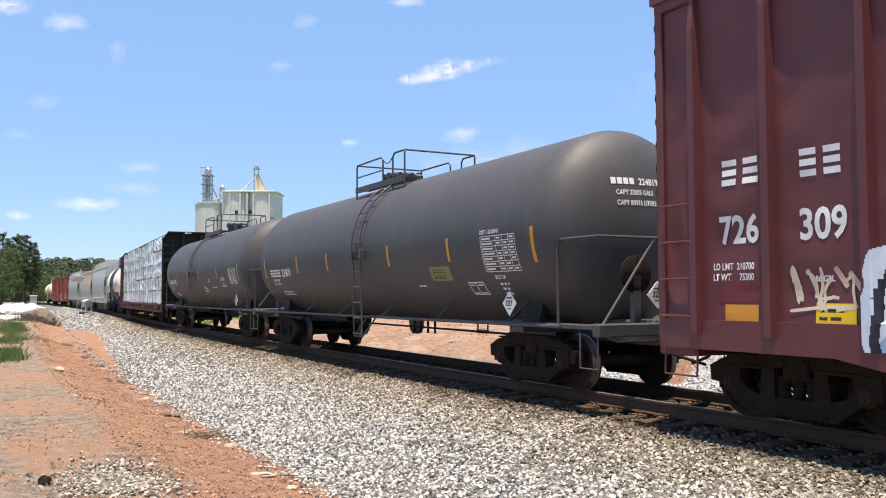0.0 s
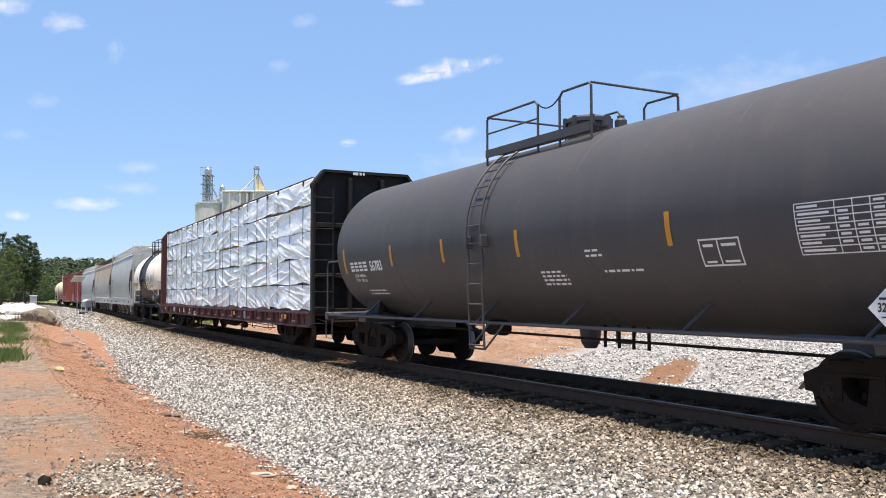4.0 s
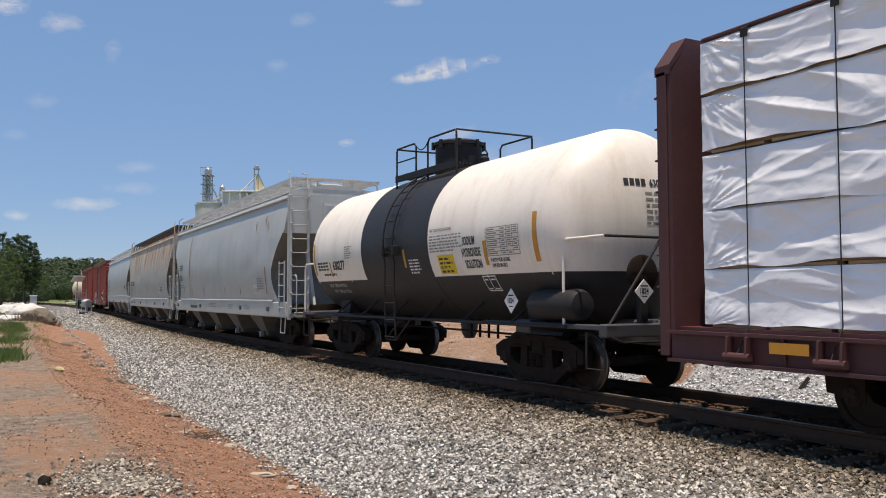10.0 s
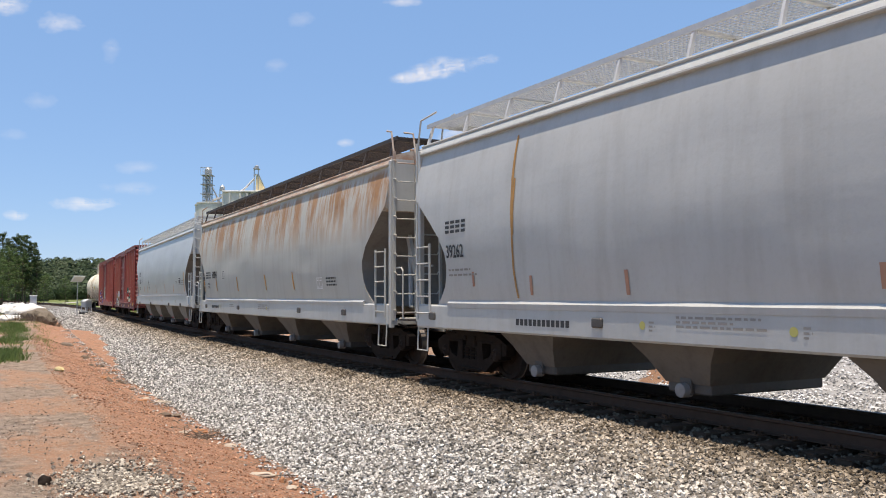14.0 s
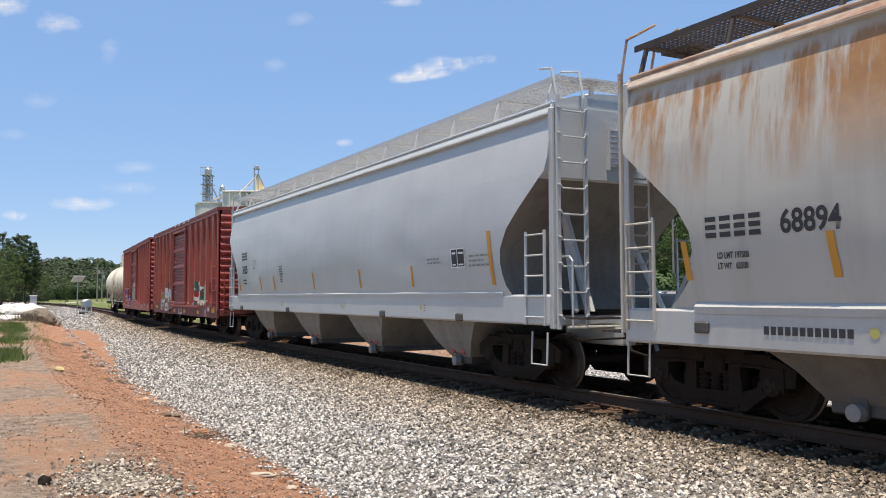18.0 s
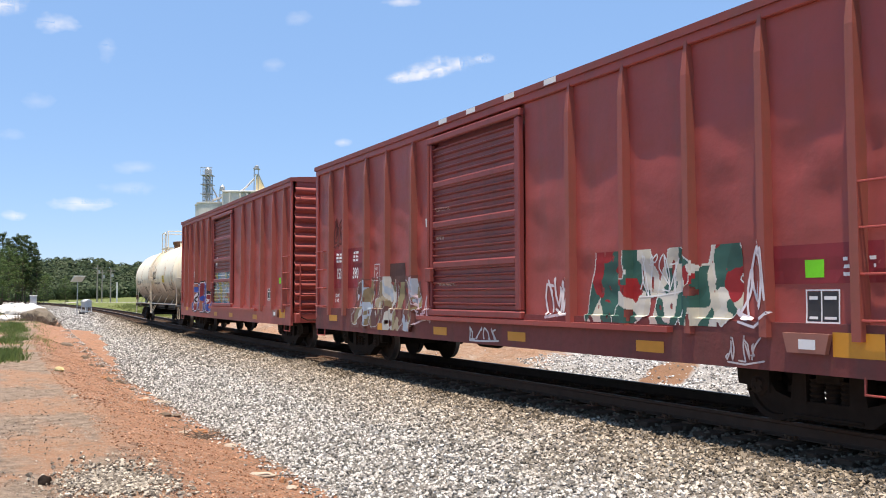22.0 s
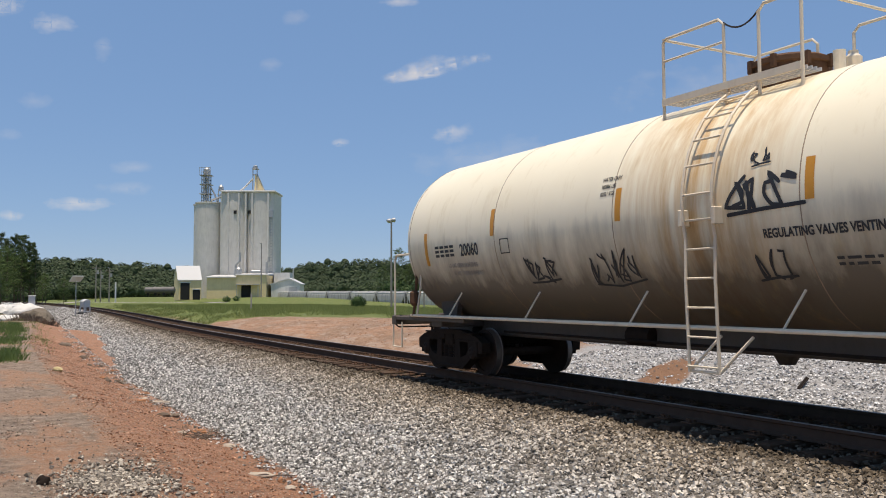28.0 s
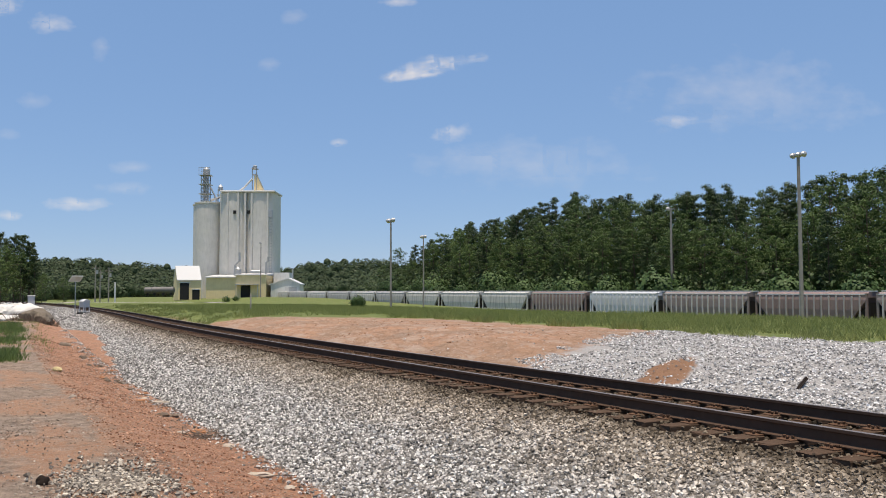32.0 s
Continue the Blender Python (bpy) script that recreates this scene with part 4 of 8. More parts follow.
def bundle_mesh(length, height, depth, seed):
    """A stack of boards in a tight white wrap: fans of sharp folds from its corners and straps, a loose lower edge."""
    rnd = random.Random(seed)
    nx, nz = max(30, int(length / .022)), 40
    pulls = [(sg * length * .5, rnd.choice((-.04, height + .04, height + .04)), rnd.uniform(.5, 1.5), rnd.uniform(0, 50)) for sg in (-1, 1)]
    lean = rnd.choice((-1, 1)) * rnd.uniform(.25, .75)
    vs, fs = [], []
    for i in range(nx + 1):
        x = -length / 2 + length * i / nx
        hem = noise.noise(Vector((x * .9, seed, 4.4))) * .085 + noise.noise(Vector((x * 4.0, seed, 1.4))) * .012
        for j in range(nz + 1):
            v = j / nz
            z = height * v + hem * (1 - v) ** 3 - .02 * (1 - v)
            f = noise.noise(Vector((x * .8 + seed * 7.1, z * 1.9, seed))) * .026 + .008
            f += (1 - v) ** 2.2 * (.012 + .036 * max(0, noise.noise(Vector((x * .9, seed, 8.8))) + .15))
            for px, pz, reach, off in pulls:
                d = math.hypot(x - px, (z - pz) * 1.4)
                if d < reach:
                    a = math.atan2((z - pz) * 1.4, x - px)
                    r = 1 - abs(noise.noise(Vector((a * 5.5 + off, d * .5, off)))) * 2.0
                    f += max(0, r) ** 3 * .030 * (1 - d / reach) ** .7 * min(1, d * 5)
            q = noise.noise(Vector((x * .55, z * .9, seed + 20.0)))
            ang = lean * (.55 + .35 * noise.noise(Vector((x * .25, z * .4, seed + 40.0))))
            ca, sa = math.cos(ang), math.sin(ang)
            r = 1 - abs(noise.noise(Vector(((z * ca - x * sa) * 2.6 + seed, (x * ca + z * sa) * .28, seed + 3.3)))) * 1.9
            f += max(0, r) ** 2.4 * .040 * max(0, min(1, q * 2.5 + .45))
            r = 1 - abs(noise.noise(Vector(((z * ca + x * sa * .6) * 5.2 + seed, (x * ca - z * sa) * .5, seed + 9.3)))) * 2.2
            f += max(0, r) ** 2.2 * .017 * max(0, min(1, .55 - q * 2.5))
            f += abs(noise.noise(Vector((x * 1.3 + seed, z * 2.2, seed + 60.0)))) * .022
            f = min(f, .042 + f * .25)
            edge = min(1.0, 12 * min(i, nx - i) / nx) * min(1.0, (nz - j) / 2.0)
            vs.append((x, -depth - .012 - max(0, f + .012) * (.3 + .7 * edge), z))
    for i in range(nx):
        for j in range(nz):
            a = i * (nz + 1) + j
            fs.append((a, a + nz + 1, a + nz + 2, a + 1))
    b = Bag().add(vs, fs)
    # top, ends and inner side of the wrap
    top = [(-length / 2, -depth - .012, height), (length / 2, -depth - .012, height), (length / 2, -.1, height), (-length / 2, -.1, height)]
    bot = [(p[0], p[1], .03) for p in top]
    b.add(top + bot, [(0, 1, 2, 3), (1, 2, 6, 5), (2, 3, 7, 6), (3, 0, 4, 7)])
    return b.mesh("wrap", M["wrap"], True)


def load(s, x0, x1):
    tiers = [(1.10, 1.755), (1.79, 2.445), (2.475, 3.145), (3.18, 3.83), (3.865, 4.50)]
    cuts = [[0, .155, .325, .50, .655, .82, 1.0], [0, .165, .335, .49, .66, .815, 1.0], [0, .15, .335, .52, .66, .825, 1.0], [0, .165, .345, .505, .675, .815, 1.0], [0, .175, .34, .50, .67, .835, 1.0]]
    seed = 1
    for (z0, z1), cut in zip(tiers, cuts):
        for a, b in zip(cut, cut[1:]):
            seed += 1
            xa, xb = x0 + (x1 - x0) * a - .004, x0 + (x1 - x0) * b - .012
            t = thing("lumber_bundle", "lumber bundle in wrinkled white plastic wrap on the flat car", "lumber bundle", "wrapped lumber bundles on the flat car")
            dz = .022 * math.sin(seed * 1.7)
            me = bundle_mesh(xb - xa, z1 - z0 + dz, 1.27 + .022 * math.sin(seed * 2.1), seed)
            part("wrap", me, None, t)
            part("core", Bag().box(-(xb - xa) / 2 + .02, (xb - xa) / 2 - .02, -1.245, -.1, 0, z1 - z0 - .04, .01), M["wood"], t)
            for k in range(4):
                xx = (k - 1.5) * (xb - xa) / 4.2
                part("dunnage", Bag().box(xx - .4, xx + .38, -1.265 - .012 * (k % 2), -1.15, -.035, -.001), M["wood"], t)
            roll(t, s, pose((xa + xb) / 2, 0, z0))
        t = thing("lumber_bundle", "lumber bundle in white wrap on the flat car's other side", "lumber bundle", "wrapped lumber bundles on the flat car")
        part("wrap", Bag().box(x0, x1, .12, 1.27, 0.0, z1 - z0, .02), M["wrap"], t)
        roll(t, s, pose(0, 0, z0 - .02))


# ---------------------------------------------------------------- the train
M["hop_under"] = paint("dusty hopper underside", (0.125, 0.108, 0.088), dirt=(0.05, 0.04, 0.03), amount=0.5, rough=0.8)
# tone holds both grime and the shade of the overhanging end
M["hop_end"] = paint("grimy shaded hopper end sheet", (0.17, 0.155, 0.135), dirt=(0.07, 0.055, 0.042), amount=0.55, rough=0.8)
M["hop_gate"] = plain("outlet gate steel", (0.09, 0.083, 0.075), 0.6, 0.3, 0.3)
M["cap"] = plain("scuffed grey cap", (0.24, 0.23, 0.22), 0.6, vary=.3)
M["gate_red"] = plain("faded red handle", (0.34, 0.06, 0.05), 0.6)
M["bay_pale"] = paint("dusty pale bay sheet", (0.22, 0.21, 0.185), dirt=(0.08, 0.068, 0.055), amount=0.5, rough=0.75)
M["walk"] = plain("galvanised grating", (0.55, 0.545, 0.53), 0.5, 0.2, 0.2)
M["walk_dark"] = plain("dark rusty grating", (0.06, 0.05, 0.045), 0.7, 0.2, 0.3)
M["bulkhead"] = plain("black bulkhead paint", (0.018, 0.016, 0.0145), 0.75, 0.0, 0.5, spec=.25)
k_ = Nodes("white plastic wrap")
apart = k_.n("VectorMath")
apart.operation = "ADD"
k_.link(k_.where("Object", (1, 1, 1.5)), apart.inputs[0])
k_.link(k_.math("MULTIPLY", k_.n("ObjectInfo").outputs["Random"], 60.0), apart.inputs[1])
crease = k_.n("TexNoise", Scale=3.2, Detail=5.0, Roughness=0.6, Distortion=0.9)
crease.noise_type = "RIDGED_MULTIFRACTAL"
k_.link(apart.outputs[0], crease.inputs["Vector"])
pucker = k_.n("TexNoise", Scale=16.0, Detail=4.0, Roughness=0.6, Distortion=0.6)
k_.link(apart.outputs[0], pucker.inputs["Vector"])
k_.bump(k_.math("ADD", crease.outputs["Fac"], k_.math("MULTIPLY", pucker.outputs["Fac"], .14)), 0.8, 0.02)
M["wrap"] = k_.done(k_.mix(k_.noise(2.5, 3, vec=apart.outputs[0]), (0.86, 0.86, 0.85), (0.95, 0.945, 0.93)), 0.17, 0.0, .9)

kc = Nodes("rust-stained cream tank paint")
xx, yy, zz = kc.axis()[:3]
base_c = kc.mix(kc.noise(.6, 3), (0.80, 0.715, 0.52), (0.92, 0.855, 0.66))
run = kc.noise(2.0, 5, .65, stretch=(3.0, 1, .18))
near_dome = kc.math("SUBTRACT", 1.0, kc.math("DIVIDE", kc.math("ABSOLUTE", kc.math("SUBTRACT", xx, .1)), 1.5, clamp=True))
rust_c = kc.math("MULTIPLY", kc.ramp(run, [(.36, 0.0), (.62, 1.0)]), kc.math("POWER", near_dome, .6), clamp=True)
base_c = kc.mix(kc.math("MULTIPLY", rust_c, .8), base_c, (0.54, 0.29, 0.07))
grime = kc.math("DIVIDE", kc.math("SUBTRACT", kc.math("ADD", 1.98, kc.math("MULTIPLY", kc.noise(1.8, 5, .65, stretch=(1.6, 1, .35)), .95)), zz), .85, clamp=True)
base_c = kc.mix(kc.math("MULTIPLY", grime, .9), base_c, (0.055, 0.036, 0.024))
base_c = kc.mix(kc.math("MULTIPLY", kc.ramp(kc.noise(3.0, 5, .7, stretch=(1.5, 1, .2)), [(.55, 0.0), (.8, 1.0)]), .35), base_c, (0.44, 0.30, 0.10))
kc.bump(kc.noise(1.2, 3), .1, .03)
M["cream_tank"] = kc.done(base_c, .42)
kr7 = Nodes("grey hopper paint with rust runs")
xx, yy, zz = kr7.axis()[:3]
g7 = kr7.mix(kr7.noise(.6, 3), (0.40, 0.395, 0.355), (0.52, 0.51, 0.445))
g7 = kr7.mix(kr7.math("MULTIPLY", kr7.ramp(kr7.noise(2.4, 4, .6, stretch=(1.6, 1, .12)), [(.5, 0.0), (.78, 1.0)]), .4), g7, (0.30, 0.26, 0.21))
drip = kr7.math("ADD", kr7.noise(1.1, 5, .7, stretch=(1.4, 1, .25)), kr7.math("MULTIPLY", kr7.noise(4.0, 4, .7, stretch=(2.0, 1, .15)), .45))
hold = kr7.math("DIVIDE", kr7.math("SUBTRACT", zz, 2.6), 1.25, clamp=True)
roofz = kr7.math("DIVIDE", kr7.math("SUBTRACT", 4.14, zz), .16, clamp=True)
f7 = kr7.math("MULTIPLY", kr7.math("MULTIPLY", kr7.ramp(drip, [(.66, 0.0), (.82, 1.0)]), kr7.math("MULTIPLY", kr7.math("POWER", hold, .8), roofz)), 1.25, clamp=True)
g7 = kr7.mix(kr7.math("MULTIPLY", f7, .9), g7, kr7.mix(kr7.noise(6, 4), (0.24, 0.085, 0.016), (0.46, 0.235, 0.07)))
top7 = kr7.math("DIVIDE", kr7.math("SUBTRACT", zz, 4.155), .03, clamp=True)
g7 = kr7.mix(kr7.math("MULTIPLY", top7, .8), g7, kr7.mix(kr7.ramp(kr7.noise(1.6, 5, .7, stretch=(1, 1, 3)), [(.4, 0.0), (.62, 1.0)]), (0.50, 0.42, 0.33), (0.30, 0.13, 0.06)))
kr7.bump(kr7.noise(1.0, 3), .2, .04)
M["grey_rust"] = kr7.done(g7, .6)
car_1, side_1 = box_car("boxcar", "maroon high-cube boxcar with white lettering and graffiti", 1.15, -9.15, 9.15, 5.18, 7.6, M["maroon"],
                        [-8.5, -7.45, -6.3, -5.2, -4.1, -3.0, 3.0, 4.1, 5.2, 6.3, 7.45, 8.5], (-1.8, 1.8))
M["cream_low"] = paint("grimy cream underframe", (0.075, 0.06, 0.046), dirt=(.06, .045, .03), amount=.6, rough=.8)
car_2, side_2 = tank_car("tank_car", "faded black tank car with white lettering and yellow strips", -17.9, 8.05, 1.57, 2.50, 6.4, M["black_tank"], reach=8.6, ladder=.42, hatch=(-.75, .40, .30))
car_3, side_3 = tank_car("tank_car", "black tank car with white lettering and data table", -34.9, 7.98, 1.57, 2.50, 6.35, M["black_tank"], reach=8.5, ladder=-.9, hatch=(.1, .38, .32), rail=(-1.7, 1.3, .6))
car_4 = lumber_car(-55.95, -11.75, 11.75, 8.65)
load(-55.95, -11.35, 11.55)
car_5, side_5 = tank_car("tank_car", "short white tank car with broad black middle band", -75.2, 5.75, 1.57, 2.50, 4.1, M["white_tank"], band=(-1.95, 1.25), reach=6.25, fittings=M["black"], lower=(1.8, M["black_gloss"]), ladder=-.33, hatch=(-.33, .54, .62), rail=(-1.55, 1.15, .6))
car_6, side_6 = hopper_car("hopper_car", "grey covered hopper car with dents and rust spots", -91.0, -8.5, 8.5, 7.17, M["grey"], (-5.0, -1.8, 1.42, 4.62))
car_7, side_7 = hopper_car("hopper_car", "grey covered hopper car with heavy rust streaks below its roof", -109.85, -9.2, 9.2, 8.07, M["grey_rust"], (-6.1, -2.2, 1.6, 5.5), dark_walk=True, sill_m=M["grey"])
car_8, side_8 = hopper_car("hopper_car", "clean light grey covered hopper car with orange strips", -130.0, -9.45, 9.45, 7.87, M["grey_light"], (-5.95, -1.97, 1.97, 5.9), sill=(1.0, 1.46), bay_m=M["bay_pale"], squared=True)
car_9, side_9 = box_car("boxcar", "oxide red boxcar with green and white graffiti", -148.75, -7.85, 7.7, 4.66, 6.2, M["red"],
                        [-6.85, -5.93, -4.72, -3.66, -2.45, 2.55, 3.7, 4.85, 5.95, 7.05], (-1.75, 1.35), (-6.2, 6.28))
car_10, side_10 = box_car("boxcar", "oxide red boxcar with blue and yellow graffiti", -166.35, -8.05, 7.8, 4.66, 6.2, M["red_faded"],
                          [-7.0, -6.1, -4.85, -3.75, -2.55, 2.55, 3.75, 4.9, 6.1, 7.15], (-1.7, 1.2))
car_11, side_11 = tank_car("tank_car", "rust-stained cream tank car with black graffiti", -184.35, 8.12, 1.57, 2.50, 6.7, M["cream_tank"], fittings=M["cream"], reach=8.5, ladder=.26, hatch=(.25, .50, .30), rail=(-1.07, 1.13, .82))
# ---------------------------------------------------------------- lettering, plates and graffiti on the cars
PAINTS = {}


def spray(r, g, b):
    key = (r, g, b)
    if key not in PAINTS:
        PAINTS[key] = plain("spray paint", srgb(r, g, b), .6, vary=.15)
    return PAINTS[key]


def words(car, surface, text, u, v, h, material="white", squeeze=.82, bold=None, name="lettering"):
    part(name, text_mesh(name, text, h, surface, u, v, M[material], squeeze, h * .035 if bold is None else bold), None, car)


def bars(car, surface, u, v, w, h, n=1, material="white", gap=.3, name="lettering"):
    """Plain bars of the size of a word: n of them side by side."""
    b = Bag()
    step = w / n
    for i in range(n):
        a, c = u + step * i, u + step * (i + 1 - gap)
        if h < .15:
            patch(b, surface, a, c, v, v + h, nu=3, nv=3)
            continue
        for lo, hi in ((0, .24), (.38, .62), (.76, 1.0)):
            patch(b, surface, a, c, v + h * lo, v + h * hi, nu=3)
    part(name, b, M[material], car)


def lines(car, surface, u, v, w, rows, h, pitch, material="white", seed=1):
    rnd = random.Random(seed)
    b = Bag()
    for k in range(rows):
        x = 0.0
        ww = w * rnd.uniform(.6, 1.0)
        while x < ww:
            l = rnd.uniform(.05, .16)
            patch(b, surface, u + x, u + min(ww, x + l), v - k * pitch, v - k * pitch + h)
            x += l + .035
    part("small_print", b, M[material], car)


def frame_plate(car, surface, u, v, w, h, t=.02, material="white", split=True, name="stencil_box"):
    b = Bag()
    patch(b, surface, u, u + w, v, v + t).v
    patch(b, surface, u, u + w, v + h - t, v + h)
    patch(b, surface, u, u + t, v, v + h, nv=3)
    patch(b, surface, u + w - t, u + w, v, v + h, nv=3)
    if split:
        patch(b, surface, u + w * .45, u + w * .45 + t, v, v + h, nv=3)
        patch(b, surface, u + w * .1, u + w * .35, v + h * .7, v + h * .8)
        patch(b, surface, u + w * .55, u + w * .9, v + h * .7, v + h * .8)
        patch(b, surface, u + w * .1, u + w * .35, v + h * .12, v + h * .2)
        patch(b, surface, u + w * .55, u + w * .9, v + h * .12, v + h * .2)
    part(name, b, M[material], car)


def table(car, surface, u, v, w, h, material="white", seed=3):
    """A stencilled table of test data: ruled lines and short bars."""
    rnd = random.Random(seed)
    b = Bag()
    t = .012
    for k in range(8):
        patch(b, surface, u, u + w, v + h * k / 7 - t / 2, v + h * k / 7 + t / 2, nu=4)
    for x in (0, .45, .64, .82, 1):
        patch(b, surface, u + w * x - t / 2, u + w * x + t / 2, v, v + h, nv=6)
    for k in range(7):
        patch(b, surface, u + w * .03, u + w * rnd.uniform(.25, .42), v + h * (k + .35) / 7, v + h * (k + .68) / 7)
        for x in (.48, .67, .85):
            if rnd.random() < .8:
                patch(b, surface, u + w * x, u + w * (x + .11), v + h * (k + .35) / 7, v + h * (k + .68) / 7)
    part("data_table", b, M[material], car, "stencilled test data table")


def strip(car, surface, u, v0, v1, w=.10, skew=0.0, material="yellow"):
    part("reflective_strip", patch(Bag(), surface, u, u + w, v0, v1, nv=8, skew=skew, lift=.005), M[material], car)


def placard(car, surface, u, v, number, size=.20):
    """A white diamond with the number of the goods."""
    d = Bag().add([surface(u, v - size, .02), surface(u + size, v, .02), surface(u, v + size, .02), surface(u - size, v, .02),
                   surface(u, v - size, .01), surface(u + size, v, .01), surface(u, v + size, .01), surface(u - size, v, .01)],
                  [(0, 1, 2, 3), (0, 1, 5, 4), (1, 2, 6, 5), (2, 3, 7, 6), (3, 0, 4, 7)])
    p = part("placard", d, M["white"], car, "white diamond hazard placard")
    lift = lambda a, b, l: surface(a, b, l + .02)
    part("number", text_mesh("number", number, size * .42, lift, u, v - size * .18, M["ink"], .8, .004, True), None, p)
    part("bar", patch(Bag(), lift, u - size * .4, u + size * .4, v + size * .38, v + size * .5), M["ink"], p)
    part("bar", patch(Bag(), lift, u - size * .3, u + size * .3, v - size * .48, v - size * .4), M["ink"], p)


def scrawl(car, surface, u, v, w, h, width, material, seed, loops=5):
    """A sprayed tag of looping strokes that spells nothing."""
    rnd = random.Random(seed)
    ls = []
    for k in range(loops):
        c0, c1 = u + w * (k - .1) / loops, u + w * (k + 1.1) / loops
        p = [(rnd.uniform(c0, c1), v + h * rnd.choice((rnd.uniform(-.05, .3), rnd.uniform(.55, 1.05)))) for _ in range(6)]
        bow = []
        for (a, b), (c, d) in zip(p, p[1:]):
            e = rnd.uniform(-.12, .12) * h
            bow += [(a + (c - a) * q / 5 + e * math.sin(math.pi * q / 5), b + (d - b) * q / 5) for q in range(5)]
        ls.append(bow + [p[-1]])
    ls.append([(u, v - h * .05), (u + w * .5, v + h * rnd.uniform(-.12, .05)), (u + w * 1.05, v + h * .08)])
    part("graffiti_tag", strokes(Bag(), surface, ls, width, .007), material, car, "sprayed tag")


def mural(car, surface, u, v, w, h, n, fills, edge, seed, back=None, slant=.12, bw=.075, rim=.022, halo=.09, cell=.0125, worn=0.0):
    """A large sprayed piece: interlocking bent bars with outlines on a sprayed ground, all in one thin coat; it spells nothing."""
    rnd = random.Random(seed)
    step = w / n
    bent = []
    for i in range(n):
        c = u + step * (i + .5)
        tops = [c + rnd.uniform(-.42, .1) * step, c + rnd.uniform(.0, .45) * step]
        feet = [c + rnd.uniform(-.5, -.1) * step, c + rnd.uniform(.1, .55) * step]
        waist = c + rnd.uniform(-.2, .25) * step
        hi, lo, mid = v + h * rnd.uniform(.84, .96), v + h * rnd.uniform(.05, .16), v + h * rnd.uniform(.4, .62)
        bent.append([[(feet[0], lo), (tops[0], mid), (tops[0] + .1 * step, hi), (tops[1], hi - h * rnd.uniform(.02, .12))],
                     [(tops[1], hi), (waist + step * .3, mid + .08 * h), (waist - step * .1, mid)],
                     [(waist, mid), (feet[1], (lo + mid) / 2), (feet[1] - rnd.uniform(.1, .5) * step, lo)]])
    nu, nv = int((w + .3) / cell), int((h * 1.12) / cell)
    U, V = np.meshgrid(u - .15 + cell * (np.arange(nu) + .5), v - h * .05 + cell * (np.arange(nv) + .5), indexing="ij")
    kind = np.full(U.shape, -1)
    near = np.full(U.shape, 9.0)
    tint = np.zeros(U.shape)
    for i, three in enumerate(bent):
        d = np.full(U.shape, 9.0)
        for q, ln in enumerate(three):
            pts = [(p + slant * (z - v - h / 2), z) for p, z in ln]
            for (ax, ay), (bx, by) in zip(pts, pts[1:]):
                t = np.clip(((U - ax) * (bx - ax) + (V - ay) * (by - ay)) / ((bx - ax) ** 2 + (by - ay) ** 2 + 1e-9), 0, 1)
                dx, dy = np.abs(U - ax - t * (bx - ax)), np.abs(V - ay - t * (by - ay))
                d = np.minimum(d, np.maximum(dx * .95 + dy * .25, dx * .25 + dy * .95))
        thick = bw * (1 + .15 * np.sin(U * 9 + seed) * np.cos(V * 7 + seed * 2))
        d = d - thick
        near = np.minimum(near, d)
        inside, ring = d < 0, (d >= 0) & (d < rim)
        tint = np.where(inside, i * .37 + seed, tint)
        kind = np.where(inside, 0, np.where(ring, 1, kind))
    shade = np.array([[noise.noise(Vector((p * 2.6 + seed, z * 2.6, tt))) for p, z, tt in zip(a_, b_, c_)] for a_, b_, c_ in zip(U, V, tint)])
    wear = np.array([[noise.noise(Vector((p * 11 + seed, z * 5, 3.0))) + .5 * noise.noise(Vector((p * 4, z * 3 + seed, 9.0))) for p, z in zip(a_, b_)] for a_, b_ in zip(U, V)])
    # sharp facets of colour inside the bars
    best, pick = np.full(U.shape, 99.0), np.zeros(U.shape, int)
    for q in range(n * 11):
        pu, pv, tilt = u + w * rnd.random(), v + h * rnd.random(), rnd.uniform(-.9, .9)
        far_ = np.hypot((U - pu - tilt * (V - pv)) * 2.2, V - pv) + tint * 0
        closer = far_ < best
        best, pick = np.where(closer, far_, best), np.where(closer, q % len(fills), pick)
    layer = np.where(kind == 0, pick, np.where(kind == 1, 100, np.where((near < rim + halo * (1 + shade)) & (kind < 0), 101 if back else -1, -1)))
    if worn:
        layer = np.where(wear > .55 - worn, -1, layer)
    vs, fs, which, at = [], [], [], {}
    coats = list(fills) + [edge] + ([back] if back else [])
    for i, j in zip(*np.nonzero(layer >= 0)):
        f = []
        for a_, b_ in ((0, 0), (1, 0), (1, 1), (0, 1)):
            k = (int(i) + a_, int(j) + b_)
            if k not in at:
                at[k] = len(vs)
                vs.append(surface(u - .15 + cell * k[0], v - h * .05 + cell * k[1], .004))
            f.append(at[k])
        fs.append(f)
        key = int(layer[i, j])
        which.append(len(fills) + key - 100 if key >= 100 else key)
    me = mesh_of("graffiti", vs, fs)
    for m in coats:
        me.materials.append(m)
    me.polygons.foreach_set("material_index", which)
    part("graffiti", me, None, car, "sprayed graffiti piece")


def door_skin(width, top):
    """The ribbed face of a boxcar door."""
    h = (top - .5 - 1.22) / 24

    def put_on(u, v, lift):
        f = ((v - 1.22) / h) % 1.0
        out_ = .042 * max(0.0, min(1.0, (f - .5) / .16, (.97 - f) / .17))
        return (u, -width - .03 - out_ - lift - .002, v)
    return put_on


